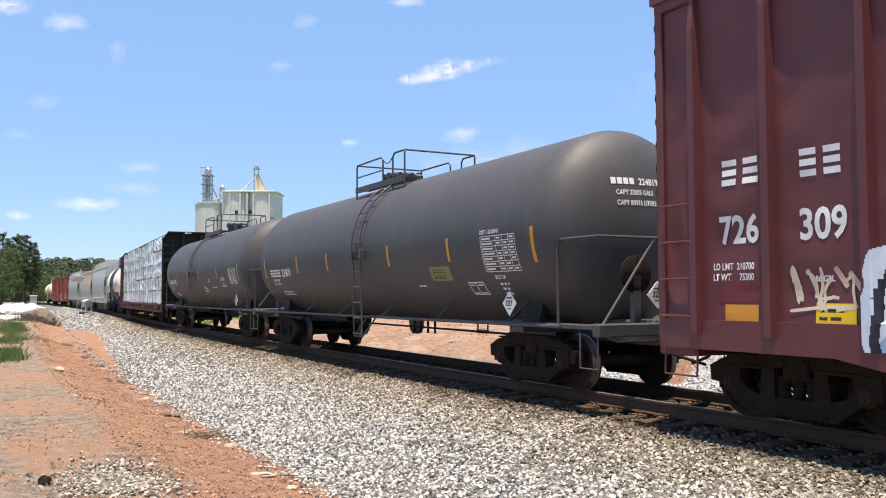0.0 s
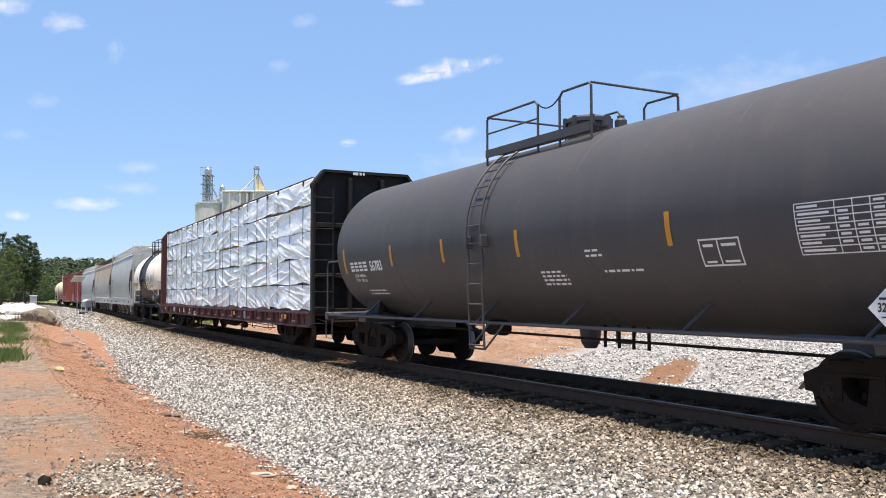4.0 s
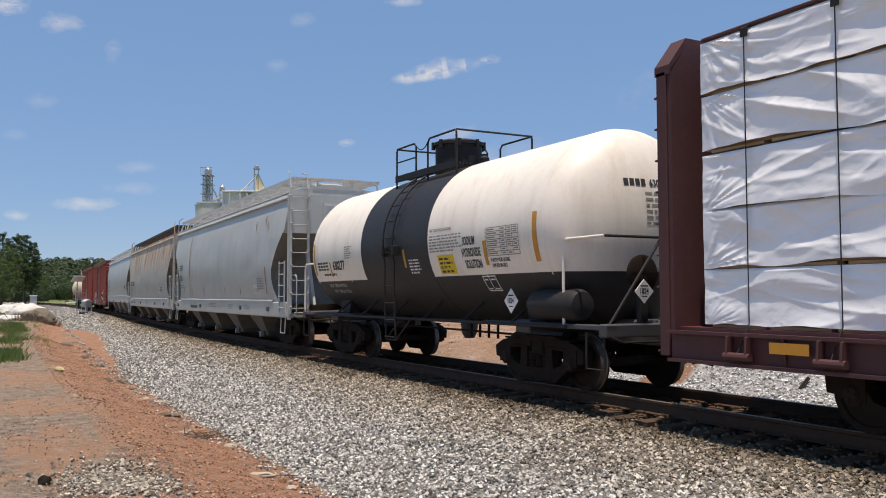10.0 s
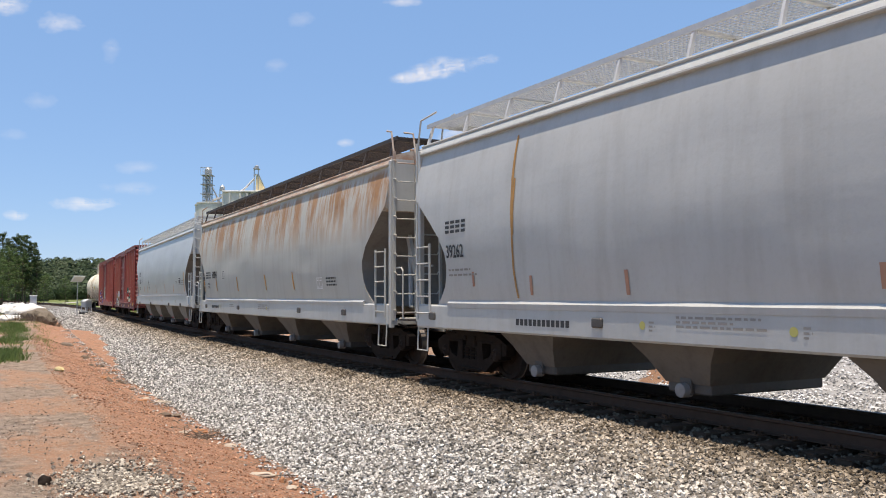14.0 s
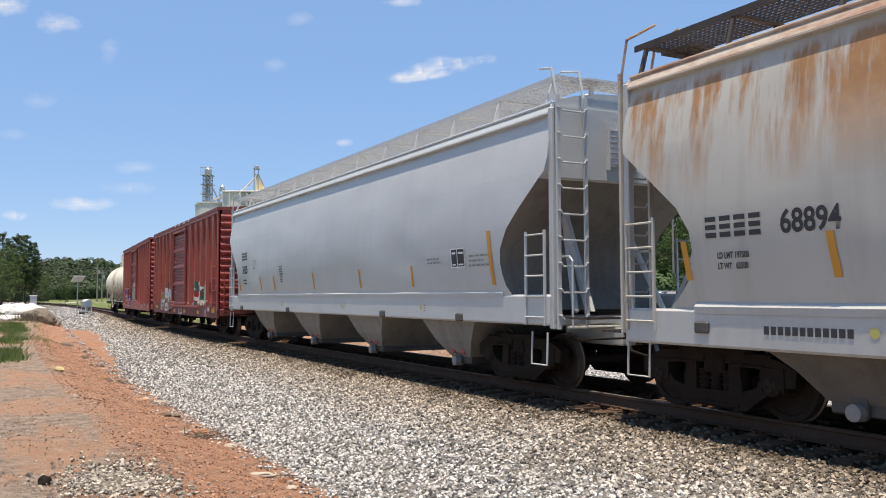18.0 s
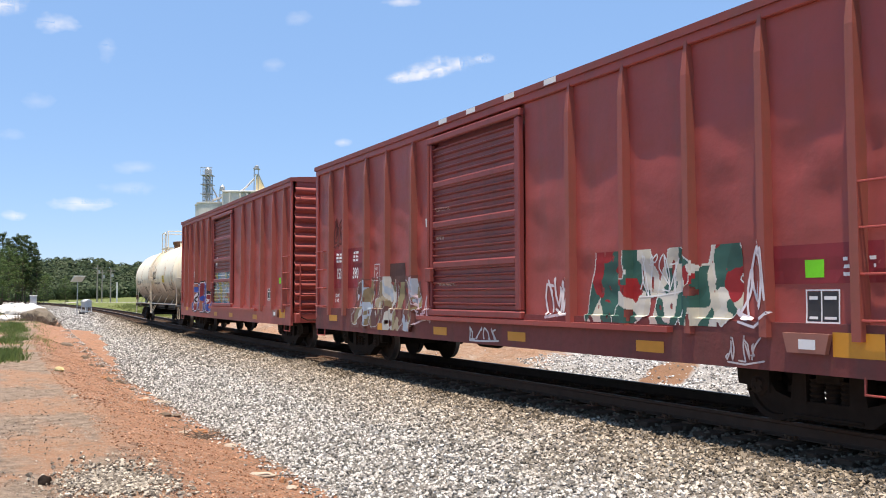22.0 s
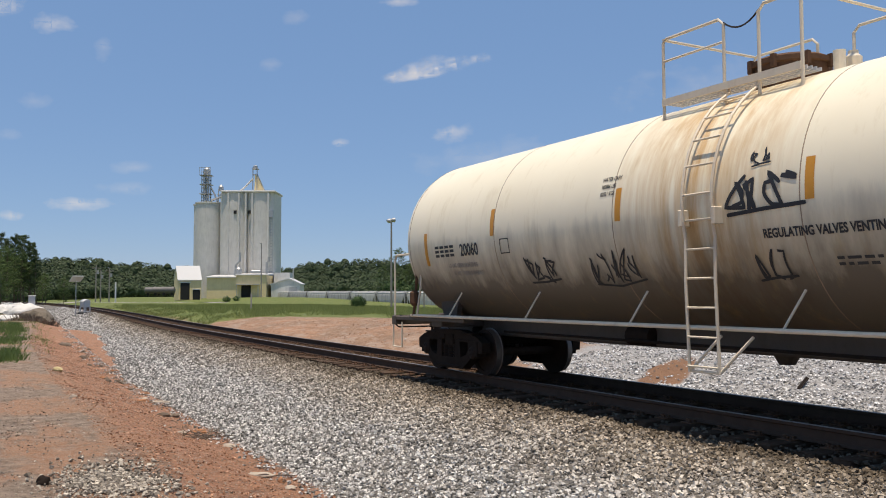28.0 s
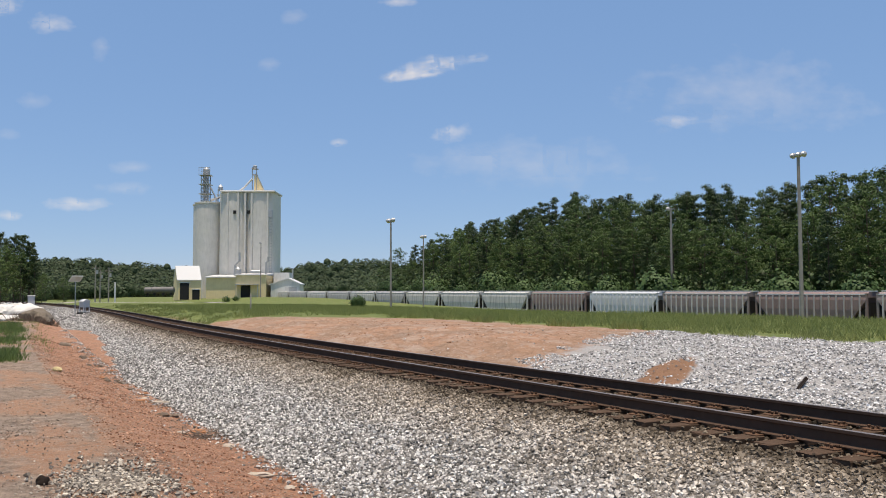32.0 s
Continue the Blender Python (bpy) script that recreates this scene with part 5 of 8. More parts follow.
# maroon boxcar: local u is s - 1.15
S1 = side_1
bars(car_1, S1, -8.16, 2.68, .60, .29, 2, gap=.3)
bars(car_1, S1, -7.10, 2.66, .54, .29, 2, gap=.3)
words(car_1, S1, "726", -8.20, 2.03, .30, squeeze=.85, bold=.012)
words(car_1, S1, "309", -7.13, 2.02, .31, squeeze=.85, bold=.012)
words(car_1, S1, "LD LMT  210700", -8.29, 1.73, .075, squeeze=.78)
words(car_1, S1, "LT WT     75300", -8.29, 1.61, .075, squeeze=.78)
words(car_1, S1, "286 GRL", -6.98, 1.58, .06)
words(car_1, S1, "2 INCH HF COMP SHOES", -7.15, .93, .05, squeeze=.8)
part("orange_plate", patch(Bag(), S1, -8.12, -7.66, 1.14, 1.34), M["yellow"], car_1)
part("warning_plate", patch(Bag(), S1, -6.94, -6.48, 1.13, 1.36), spray(225, 190, 20), car_1, "yellow warning plate")
part("repaint_patch", patch(Bag(), S1, -8.22, -7.55, 1.36, 1.60, lift=.004), plain("fresh maroon", (.14, .018, .02), .5), car_1)
lines(car_1, S1, -6.9, 1.27, .4, 2, .035, .08, "ink", 4)
lines(car_1, S1, -7.85, .99, .3, 1, .04, .08, "white", 5)
scrawl(car_1, SPRAY[car_1.name], -7.25, 1.30, .75, .42, .035, spray(205, 190, 165), 3, 4)
for k in range(3):
    part("spray_stroke", strokes(Bag(), S1, [[(-6.72 + .16 * k, 1.72 - .05 * k), (-6.58 + .17 * k, 1.52 - .03 * k)]], .06), spray(200, 165, 150), car_1)
mural(car_1, SPRAY[car_1.name], -6.35, .95, 2.9, .9, 3, [spray(150, 180, 205), spray(215, 225, 232), spray(235, 238, 240)], spray(30, 34, 45), 11, spray(205, 215, 225), bw=.16, rim=.05)

# black tank cars
for car, S, u0, num, mark in ((car_2, side_2, -6.42, "224819", True), (car_3, side_3, -6.60, "56783", True)):
    bars(car, S, u0, 1.99, .95, .20, 4, gap=.22)
    words(car, S, num, u0 + 1.05, 1.99, .20, squeeze=.9, bold=.008)
    words(car, S, "LD LMT 190900 LBS", u0 + .1, 1.86, .06, squeeze=.8)
    words(car, S, "LT WT    72100 LBS", u0 + .1, 1.76, .06, squeeze=.8)
    lines(car, S, u0 + .5, 1.55, 1.2, 2, .03, .07, "white", 7)
for car, S, xs in ((car_2, side_2, (-6.95, -4.0, -1.75, 1.85, 4.45, 7.15)), (car_3, side_3, (-6.95, -4.45, -2.25, .2, 3.55, 6.75))):
    for i, x in enumerate(xs):
        z0 = 1.95 if i in (0, len(xs) - 1) else 2.05
        strip(car, S, x, z0, z0 + (.55 if i in (0, len(xs) - 1) else .42), .09)
words(car_2, side_2, "DOT 111A100W1", 5.65, 2.46, .07, squeeze=.8)
table(car_2, side_2, 5.66, 1.84, 1.05, .58)
words(car_2, side_2, "BUILT 5-89", 5.85, 1.72, .06, squeeze=.8)
lines(car_2, side_2, 5.9, 1.62, .35, 3, .035, .08, "white", 9)
part("notice_plate", patch(Bag(), side_2, 3.6, 4.4, 1.72, 1.98, nv=3), plain("faded yellow-green notice", (.20, .19, .07), .6), car_2, "faded yellow notice")
lines(car_2, side_2, 3.7, 1.86, .65, 2, .06, .1, "ink", 12)
frame_plate(car_2, side_2, 4.86, 1.46, .52, .22)
placard(car_2, flat_side(1.46), 6.42, 1.32, "3257")
lines(car_2, side_2, 2.9, 1.62, .45, 1, .03, .08, "white", 13)
frame_plate(car_3, side_3, 4.05, 1.78, .62, .32)
table(car_3, side_3, 5.45, 1.86, 1.05, .52, seed=6)
placard(car_3, flat_side(1.46), 6.40, 1.32, "3257")
lines(car_3, side_3, 1.9, 2.05, .5, 2, .03, .07, "white", 14)
lines(car_3, side_3, 2.2, 1.76, .8, 1, .03, .07, "white", 15)
lines(car_3, side_3, .7, 1.78, .7, 4, .03, .06, "white", 16)


def head_side(half, head, rad, zc):
    """The front head of a tank: u runs from the camera's side across the head, v is the height."""
    def put_on(u, v, lift):
        q = min(.98, math.hypot(u, v - zc) / rad)
        return (half - head * (1 - math.sqrt(1 - q * q)) + lift, u, v)
    return put_on


H2, H3, H5 = head_side(8.05, .75, 1.57, 2.5), head_side(7.98, .75, 1.57, 2.5), head_side(5.75, .75, 1.57, 2.5)
for car, H, num, cap in ((car_2, H2, "224819", True), (car_3, H3, "56783", True)):
    bars(car, H, -.62, 3.12, .42, .10, 4, gap=.22)
    words(car, H, num, -.14, 3.12, .10, squeeze=.9)
    words(car, H, "CAPY 23505 GALS", -.56, 2.96, .075, squeeze=.8)
    words(car, H, "CAPY 88976 LITERS", -.56, 2.80, .075, squeeze=.8)
    placard(car, lambda u, v, l: (8.58 + l - (.1 if car == car_3 else 0), u, v), -.35, 1.45, "3257")

# white and black tank car
S5 = side_5
bars(car_5, S5, -4.75, 2.06, .72, .20, 4, "ink", gap=.22)
words(car_5, S5, "630277", -3.75, 2.06, .20, "ink", .85, .01)
words(car_5, S5, "LD LMT  193000 LB   87 550 KG", -4.4, 1.66, .07, "dim_white", .8)
words(car_5, S5, "LT WT    70000 LB   31 750 KG", -4.3, 1.52, .07, "dim_white", .8)
lines(car_5, S5, -4.45, 1.93, 1.2, 1, .05, .06, "ink", 21)
lines(car_5, S5, -2.95, 2.55, .45, 6, .025, .05, "dim", 23)
words(car_5, S5, "SODIUM", 2.56, 2.32, .14, "ink", .56, .006)
words(car_5, S5, "HYDROXIDE", 2.50, 2.12, .14, "ink", .56, .006)
words(car_5, S5, "SOLUTION", 2.56, 1.92, .14, "ink", .56, .006)
words(car_5, S5, "VENT TANK WHILE UNLOADING", 1.32, 2.62, .055, "dim", .72)
lines(car_5, S5, 1.32, 2.52, 1.35, 6, .025, .055, "dim", 24)
part("notice_plate", patch(Bag(), S5, 1.58, 2.18, 1.84, 2.18, nv=3), spray(225, 190, 20), car_5, "yellow emergency notice")
lines(car_5, S5, 1.63, 2.09, .5, 4, .04, .075, "ink", 25)
table(car_5, S5, 3.35, 2.10, .98, .46, "dim", 9)
words(car_5, S5, "PLASITE 9570 LINING", 3.42, 2.00, .06, "ink", .72)
words(car_5, S5, "APPLIED 08-2013", 3.42, 1.91, .06, "ink", .72)
frame_plate(car_5, S5, 2.95, 1.52, .42, .26)
placard(car_5, flat_side(1.46), 3.98, 1.36, "1824")
strip(car_5, S5, 3.24, 1.95, 2.36, .10, material="yellow")
strip(car_5, S5, 4.72, 1.96, 2.72, .12, material="yellow")
strip(car_5, S5, .15, 2.0, 2.36, .08, material="yellow")
strip(car_5, S5, -3.95, 1.9, 2.25, .07, material="yellow")
strip(car_5, S5, -5.0, 1.95, 2.72, .10, material="yellow")
lines(car_5, S5, .35, 2.12, .5, 5, .03, .06, "white", 26)
bars(car_5, H5, -.55, 3.08, .40, .11, 4, "ink", gap=.22)
words(car_5, H5, "630277", -.1, 3.08, .11, "ink", .85)
lines(car_5, H5, -.2, 2.95, .5, 6, .04, .09, "dim", 27)
part("brake_reservoir", Bag().lathe([(4.35, .05), (4.38, .2), (4.46, .24), (5.46, .24), (5.54, .2), (5.57, .05)], 20, "x", (0, -1.25, 1.30)), M["black"], car_5, "black air reservoir", smooth=True)
placard(car_5, lambda u, v, l: (6.26 + l, u, v), -.75, 1.5, "1824", .17)

# covered hoppers
S6, S7, S8 = side_6, side_7, side_8
bars(car_6, S6, -7.15, 2.55, .75, .22, 4, "ink", gap=.25)
words(car_6, S6, "39262", -7.15, 2.12, .22, "ink", .8, .006)
bars(car_6, flat_side(1.521), -5.0, .98, 1.4, .10, 12, "ink", gap=.25)
frame_plate(car_6, S6, 5.15, 1.52, .38, .26)
lines(car_6, S6, 5.6, 1.95, .9, 5, .035, .075, "dim", 31)
lines(car_6, S6, -7.1, 1.88, 1.2, 2, .035, .09, "dim", 32)
lines(car_6, flat_side(1.521), 1.7, 1.14, .8, 3, .03, .06, "dim", 34)
lines(car_6, flat_side(1.521), -1.5, 1.16, 1.5, 3, .03, .055, "dim", 42)
lines(car_6, flat_side(1.521), 3.9, 1.14, .7, 3, .03, .055, "dim", 43)
part("orange_strip", patch(Bag(), S6, 6.55, 6.63, 1.5, 2.3, nv=6, skew=-.02), plain("faded orange strip", (.42, .16, .07), .7), car_6)
for x, z0, z1 in ((-6.3, 1.6, 1.85), (-4.6, 1.45, 1.75), (-2.4, 1.45, 1.78), (1.2, 1.5, 1.75), (3.4, 1.5, 1.75)):
    part("orange_strip", patch(Bag(), S6, x, x + .07, z0, z1, nv=3), plain("faded orange strip", (.42, .2, .12), .7) if x == -6.3 else PAINTS.setdefault("fade", plain("faded orange", (.42, .22, .14), .7)), car_6)
M["rust_run"] = plain("rust run", (.40, .22, .075), .85, vary=.4, scale=8)
M["rust_faint"] = plain("faint rust bloom", (.42, .30, .17), .85, vary=.35, scale=10)
for x, z in ((5.35, 3.62), (6.35, 3.72), (6.62, 3.55)):
    part("rust_spot", strokes(Bag(), S6, [[(x, z + .12), (x + .03, z), (x - .02, z - .16)], [(x - .07, z + .05), (x - .05, z - .06)]], .05, .005), M["rust_faint"], car_6, "faint rust bloom on the side")
part("rust_seam", strokes(Bag(), S6, [[(-5.0, 3.95), (-5.03, 3.3), (-4.98, 2.6), (-5.02, 1.9), (-4.95, 1.4)], [(-5.0, 4.0), (-5.02, 3.2), (-4.99, 2.5)], [(-4.96, 3.3), (-4.97, 2.4)]], .05, .006), M["rust_run"], car_6, "brown rust run along a weld seam")
bars(car_7, S7, -7.65, 2.10, .85, .24, 4, "ink", gap=.25)
words(car_7, S7, "68894", -6.6, 2.10, .24, "ink", .85, .008)
words(car_7, S7, "LD LMT 197500", -7.5, 1.86, .07, "ink", .7)
words(car_7, S7, "LT WT   65500", -7.5, 1.74, .07, "ink", .7)
frame_plate(car_7, S7, -5.1, 2.05, .25, .26, .015, "ink", False)
bars(car_7, flat_side(1.521), -6.9, 1.02, 1.1, .09, 12, "ink", gap=.25)
frame_plate(car_7, S7, 4.9, 1.62, .42, .28)
lines(car_7, S7, 5.6, 1.85, .8, 3, .04, .08, "ink", 35)
for x in (-8.0, -6.0, -3.0, .3, 3.0):
    strip(car_7, S7, x, 1.62, 2.08, .09, -.06)
lines(car_7, flat_side(1.521), -4.2, 1.14, .7, 2, .028, .055, "dim", 36)
lines(car_7, flat_side(1.521), -.6, 1.16, 1.2, 3, .03, .055, "dim", 37)
bars(car_8, S8, -7.55, 2.58, .62, .24, 4, "ink", gap=.25)
words(car_8, S8, "2425", -7.5, 2.16, .24, "ink", .8, .008)
lines(car_8, S8, -7.45, 1.92, .45, 2, .05, .1, "ink", 38)
frame_plate(car_8, S8, -6.35, 2.28, .25, .26, .015, "ink", False)
part("stencil_panel", patch(Bag(), S8, 6.55, 7.0, 1.95, 2.25, nv=2), M["ink"], car_8)
frame_plate(car_8, lambda u, v, l: S8(u, v, l + .004), 6.53, 1.93, .49, .34)
lines(car_8, S8, 5.6, 2.1, .75, 2, .03, .07, "dim", 39)
lines(car_8, S8, 7.15, 2.1, .8, 3, .03, .08, "dim", 40)
lines(car_8, S8, -3.6, 2.25, .32, 7, .035, .07, "ink", 41)
for x in (-7.95, -5.55, -4.2, -.85, 2.2, 4.85):
    strip(car_8, S8, x, 1.62, 2.02, .09, -.05)
strip(car_8, S8, 7.85, 1.62, 2.5, .11, -.08)
M["sticker"] = plain("yellow inspection sticker", (0.46, 0.42, 0.12), .6)
for car, xs, z in ((car_6, (-2.1, .2, 4.35), 1.06), (car_7, (-5.6, .35), 1.08), (car_8, (-3.6, 1.05, 5.2), 1.22)):
    for x in xs:
        disc = [(x + .055 * math.cos(a * math.pi / 8), -1.524, z + .055 * math.sin(a * math.pi / 8)) for a in range(16)]
        part("inspection_sticker", Bag().add(disc, [tuple(range(16))]), M["sticker"], car)
        lines(car, flat_side(1.521), x + .12, z + .03, .12, 3, .025, .05, "dim", 44)
for car in (car_6, car_7, car_8):
    for x in (-7.9, -3.1, 3.3, 6.6):
        part("jack_pad", Bag().box(x, x + .22, -1.56, -1.5, 1.0, 1.14, .02), M["hop_gate"], car)

# oxide red boxcars
S9, S10 = side_9, side_10
R9, R10 = SPRAY[car_9.name], SPRAY[car_10.name]
for S, car, num in ((S9, car_9, ("150", "390")), (S10, car_10, ("", ""))):
    bars(car, S, -6.58, 2.22, .34, .22, 2, gap=.25)
    bars(car, S, -5.62, 2.22, .34, .22, 2, gap=.25)
    if num[0]:
        words(car, S, num[0], -6.6, 1.84, .24, squeeze=.62, bold=.006)
        words(car, S, num[1], -5.64, 1.84, .24, squeeze=.62, bold=.006)
    else:
        bars(car, S, -6.62, 1.84, .42, .22, 3, gap=.3)
        bars(car, S, -5.64, 1.84, .42, .22, 3, gap=.3)
    if car == car_10:
        lines(car, S, -6.66, 1.5, .42, 2, .045, .09, "white", 51)
    lines(car, S, 6.84, 1.78, .36, 3, .035, .075, "white", 52)
    lines(car, S, 6.05, 1.02, .75, 1, .04, .09, "white", 53)
part("repaint_patch", patch(Bag(), S9, -6.75, -5.1, 1.62, 2.52, lift=.003), plain("fresh dark red", (.22, .012, .018), .5), car_9)
part("repaint_patch", patch(Bag(), S9, 6.02, 7.28, 1.56, 1.96, lift=.002), bpy.data.materials["fresh dark red"], car_9)
words(car_9, S9, "PLATE", -4.42, 2.0, .045)
words(car_9, S9, "C", -4.32, 1.82, .12)
frame_plate(car_9, S9, -4.45, 1.76, .32, .36, .015, "white", False)
DOOR9 = door_skin(1.55, 4.66)
for u, v, t in ((-1.5, 2.98, "SECURITY DEVICE ONLY"), (-.7, 2.72, "BEFORE OPENING DOOR"), (-1.5, 2.46, "KEEP BEFORE"), (-1.4, 1.62, "STANDARD CAR SEAL ONLY")):
    words(car_9, DOOR9, t, u, v, .055, squeeze=.62, bold=0.0, material="faded")
part("sticker", patch(Bag(), S9, 6.40, 6.62, 1.62, 1.80), spray(110, 215, 30), car_9, "bright green sticker")
part("sticker", patch(Bag(), S10, 6.47, 6.66, 1.79, 1.96), spray(110, 225, 30), car_10, "bright green sticker")
part("white_patch", patch(Bag(), S9, -2.05, -1.86, 2.74, 2.90), M["white"], car_9)
for S, car, u in ((S9, car_9, 6.42), (S10, car_10, 5.32)):
    v = 1.18 if car == car_9 else 1.34
    part("stencil_panel", patch(Bag(), S, u, u + .36, v, v + .30), M["ink"], car)
    frame_plate(car, lambda a, b, l, S=S: S(a, b, l + .004), u - .02, v - .02, .40, .34, .016)
SILL = flat_side(1.60)
for car, xs in ((car_9, (-6.9, -4.1, -1.6, .9, 3.9)), (car_10, (-6.9, -1.5, .8, 3.9))):
    for x in xs:
        part("orange_strip", patch(Bag(), SILL, x, x + .5, .74 if abs(x) < 5 else .86, .88 if abs(x) < 5 else 1.0), M["yellow"], car)
    part("orange_strip", patch(Bag(), SILL, 6.75, 7.3, .84, 1.08), M["yellow"], car)
    part("placard_holder", Bag().prism([(6.25, .86), (6.7, .86), (6.75, 1.06), (6.2, 1.06)], "y", -1.66, -1.60), spray(150, 98, 84), car)
    part("white_mark", patch(Bag(), lambda a, b, l: (a, -1.665 - l, b), 6.4, 6.6, .90, 1.0), M["white"], car)
mural(car_9, R9, 2.85, 1.13, 2.6, .84, 4, [spray(196, 190, 172), spray(42, 88, 76), spray(150, 24, 26), spray(45, 92, 80), spray(40, 84, 72), spray(200, 196, 184)], spray(206, 206, 198), 5, bw=.17, rim=.014, worn=.06)
scrawl(car_9, R9, 3.9, 1.45, .7, .5, .018, spray(215, 215, 212), 36, 4)
scrawl(car_9, R9, 1.9, 1.15, .6, .55, .04, spray(215, 205, 205), 6, 3)
scrawl(car_9, R9, 5.55, 1.2, .45, .9, .03, spray(220, 212, 215), 7, 2)
scrawl(car_9, SILL, 5.4, .72, .5, .28, .02, spray(190, 180, 180), 8, 3)
scrawl(car_9, SILL, -.3, .70, .9, .22, .03, spray(205, 205, 205), 9, 4)
mural(car_9, R9, -5.45, .80, 3.1, .98, 6, [spray(166, 150, 120), spray(98, 62, 56), spray(186, 184, 176), spray(140, 128, 88), spray(120, 74, 62), spray(160, 172, 184), spray(128, 112, 84)], spray(196, 200, 204), 15, spray(112, 66, 58), bw=.12, rim=.010, worn=.24)
scrawl(car_9, R9, -2.4, .95, .7, 1.0, .035, spray(195, 175, 180), 10, 3)
part("primer_patch", patch(Bag(), S9, -3.6, -2.9, 1.72, 2.1), plain("brown primer", (.08, .035, .03), .8), car_9)
scrawl(car_9, S9, -6.78, 2.62, .55, .62, .05, plain("dark smudge", (.12, .026, .024), .9), 33, 3)
words(car_9, S9, "LD LMT", -6.68, 1.42, .075, squeeze=.75)
words(car_9, S9, "LT WT", -6.68, 1.30, .075, squeeze=.75)
mural(car_10, R10, -5.55, .86, 3.5, 1.12, 6, [spray(52, 78, 150), spray(44, 70, 148), spray(118, 34, 46), spray(60, 88, 160), spray(126, 40, 48), spray(150, 96, 80)], spray(208, 206, 214), 21, spray(30, 26, 32), bw=.10, rim=.022, halo=.05)
DOOR10 = door_skin(1.55, 4.66)
mural(car_10, DOOR10, -1.38, 1.24, 2.3, .98, 5, [spray(172, 172, 178), spray(140, 165, 178), spray(186, 184, 188), spray(176, 160, 70), spray(180, 162, 60)], spray(52, 118, 136), 26, spray(70, 128, 142), slant=.05, bw=.13, rim=.03, halo=.05)
scrawl(car_10, lambda a, b, l: (a, -1.626 - l, b), -1.2, 1.36, .7, .18, .02, spray(150, 50, 60), 26, 3)
scrawl(car_10, lambda a, b, l: (a, -1.626 - l, b), .3, 1.4, .6, .2, .02, spray(150, 50, 60), 28, 3)
part("white_patch", patch(Bag(), DOOR10, -1.25, -1.05, 2.72, 2.84), M["white"], car_10)
part("white_patch", patch(Bag(), DOOR10, -1.3, -1.05, 2.5, 2.64), M["white"], car_10)
for car, xe in ((car_9, 7.7), (car_10, 7.8)):
    EN = lambda u, v, l, xe=xe: (xe + .105 + l, u, v)
    for k, z in enumerate((3.55, 3.0, 2.45, 1.75)):
        lines(car, EN, .1, z, 1.0 - .2 * (k % 2), 1, .05, .1, "white", 90 + k)
for x in (-1.3, -.3, .9, 2.0):
    part("sprayed_letter", patch(Bag(), lambda a, b, l: (a, -1.642 - l, b), x, x + .3, 4.55, 4.635), M["white"], car_9, "white paint daub on the roof edge")

# cream tank car
S11 = side_11
bars(car_11, S11, -6.35, 2.14, .72, .20, 4, "ink", gap=.22)
words(car_11, S11, "20060", -5.45, 2.14, .20, "ink", .85, .008)
words(car_11, S11, "LD LMT 188000 LB 85250 KG", -5.95, 1.94, .075, "dim", .75)
words(car_11, S11, "LT WT    98000 LB 44450 KG", -5.85, 1.80, .075, "dim", .75)
frame_plate(car_11, S11, -4.15, 2.12, .26, .24, .015, "ink", False)
words(car_11, S11, "REGULATING VALVES VENTING NORMAL", 1.08, 2.06, .095, "ink", .78, .005)
words(car_11, S11, "WATER CAPY", -1.62, 2.98, .055, "ink", .8)
words(car_11, S11, "182806 LBS", -1.62, 2.88, .055, "ink", .8)
words(car_11, S11, "82921 KGS", -1.62, 2.78, .055, "ink", .8)
part("notice_plate", patch(Bag(), S11, 3.86, 4.55, 2.12, 2.46, nv=3), spray(225, 190, 20), car_11, "yellow emergency notice")
lines(car_11, S11, 3.95, 2.37, .5, 4, .05, .08, "ink", 62)
lines(car_11, S11, 1.9, 1.8, .7, 2, .03, .06, "ink", 63)
lines(car_11, S11, 5.2, 1.75, .8, 3, .03, .06, "ink", 64)
for x in (-6.75, -4.42, -1.3, 1.66, 4.9, 6.9):
    strip(car_11, S11, x, 2.42 if abs(x) < 6 else 2.0, 2.86 if abs(x) < 6 else 2.6, .11)
TAG = plain("black spray", (.018, .018, .02), .6)
for u, v, w, h, t, sd, n in ((.62, 2.36, 1.0, .42, .05, 71, 4), (-3.55, 1.66, .75, .36, .035, 72, 4), (-2.0, 1.62, 1.0, .42, .03, 73, 5), (.85, 1.62, .5, .34, .03, 74, 3), (3.95, 1.72, .5, .36, .05, 75, 3), (6.0, 1.75, .9, .36, .04, 76, 4)):
    scrawl(car_11, S11, u, v, w, h, t * .9, TAG, sd, n)
scrawl(car_11, S11, .95, 2.86, .25, .2, .02, TAG, 77, 2)

part("brake_gear_box", Bag().box(-7.45, -7.1, -1.46, -1.28, 1.98, 2.22, .02), M["cream"], car_11, "rusty cream brake gear box")
part("brake_gear_pipe", Bag().tube([(-7.38, -1.4, 2.0), (-7.4, -1.42, 1.5), (-7.5, -1.42, 1.05)], .03, 6), M["plate"], car_11)
part("brake_gear_pipe", Bag().tube([(-7.2, -1.4, 2.0), (-7.2, -1.42, 1.6), (-7.35, -1.42, 1.05)], .022, 6), M["cream"], car_11)
part("brake_gear_valve", Bag().lathe([(1.25, .05), (1.3, .09), (1.5, .09), (1.55, .05)], 10, "z", (-7.42, -1.44, 0)), M["plate"], car_11)

# lumber car sill
S4 = flat_side(1.525)
bars(car_4, S4, -7.85, .76, .72, .18, 4, gap=.25)
words(car_4, S4, "600", -6.42, .76, .19, squeeze=.82, bold=.008)
words(car_4, S4, "607", -5.46, .76, .19, squeeze=.82, bold=.008)
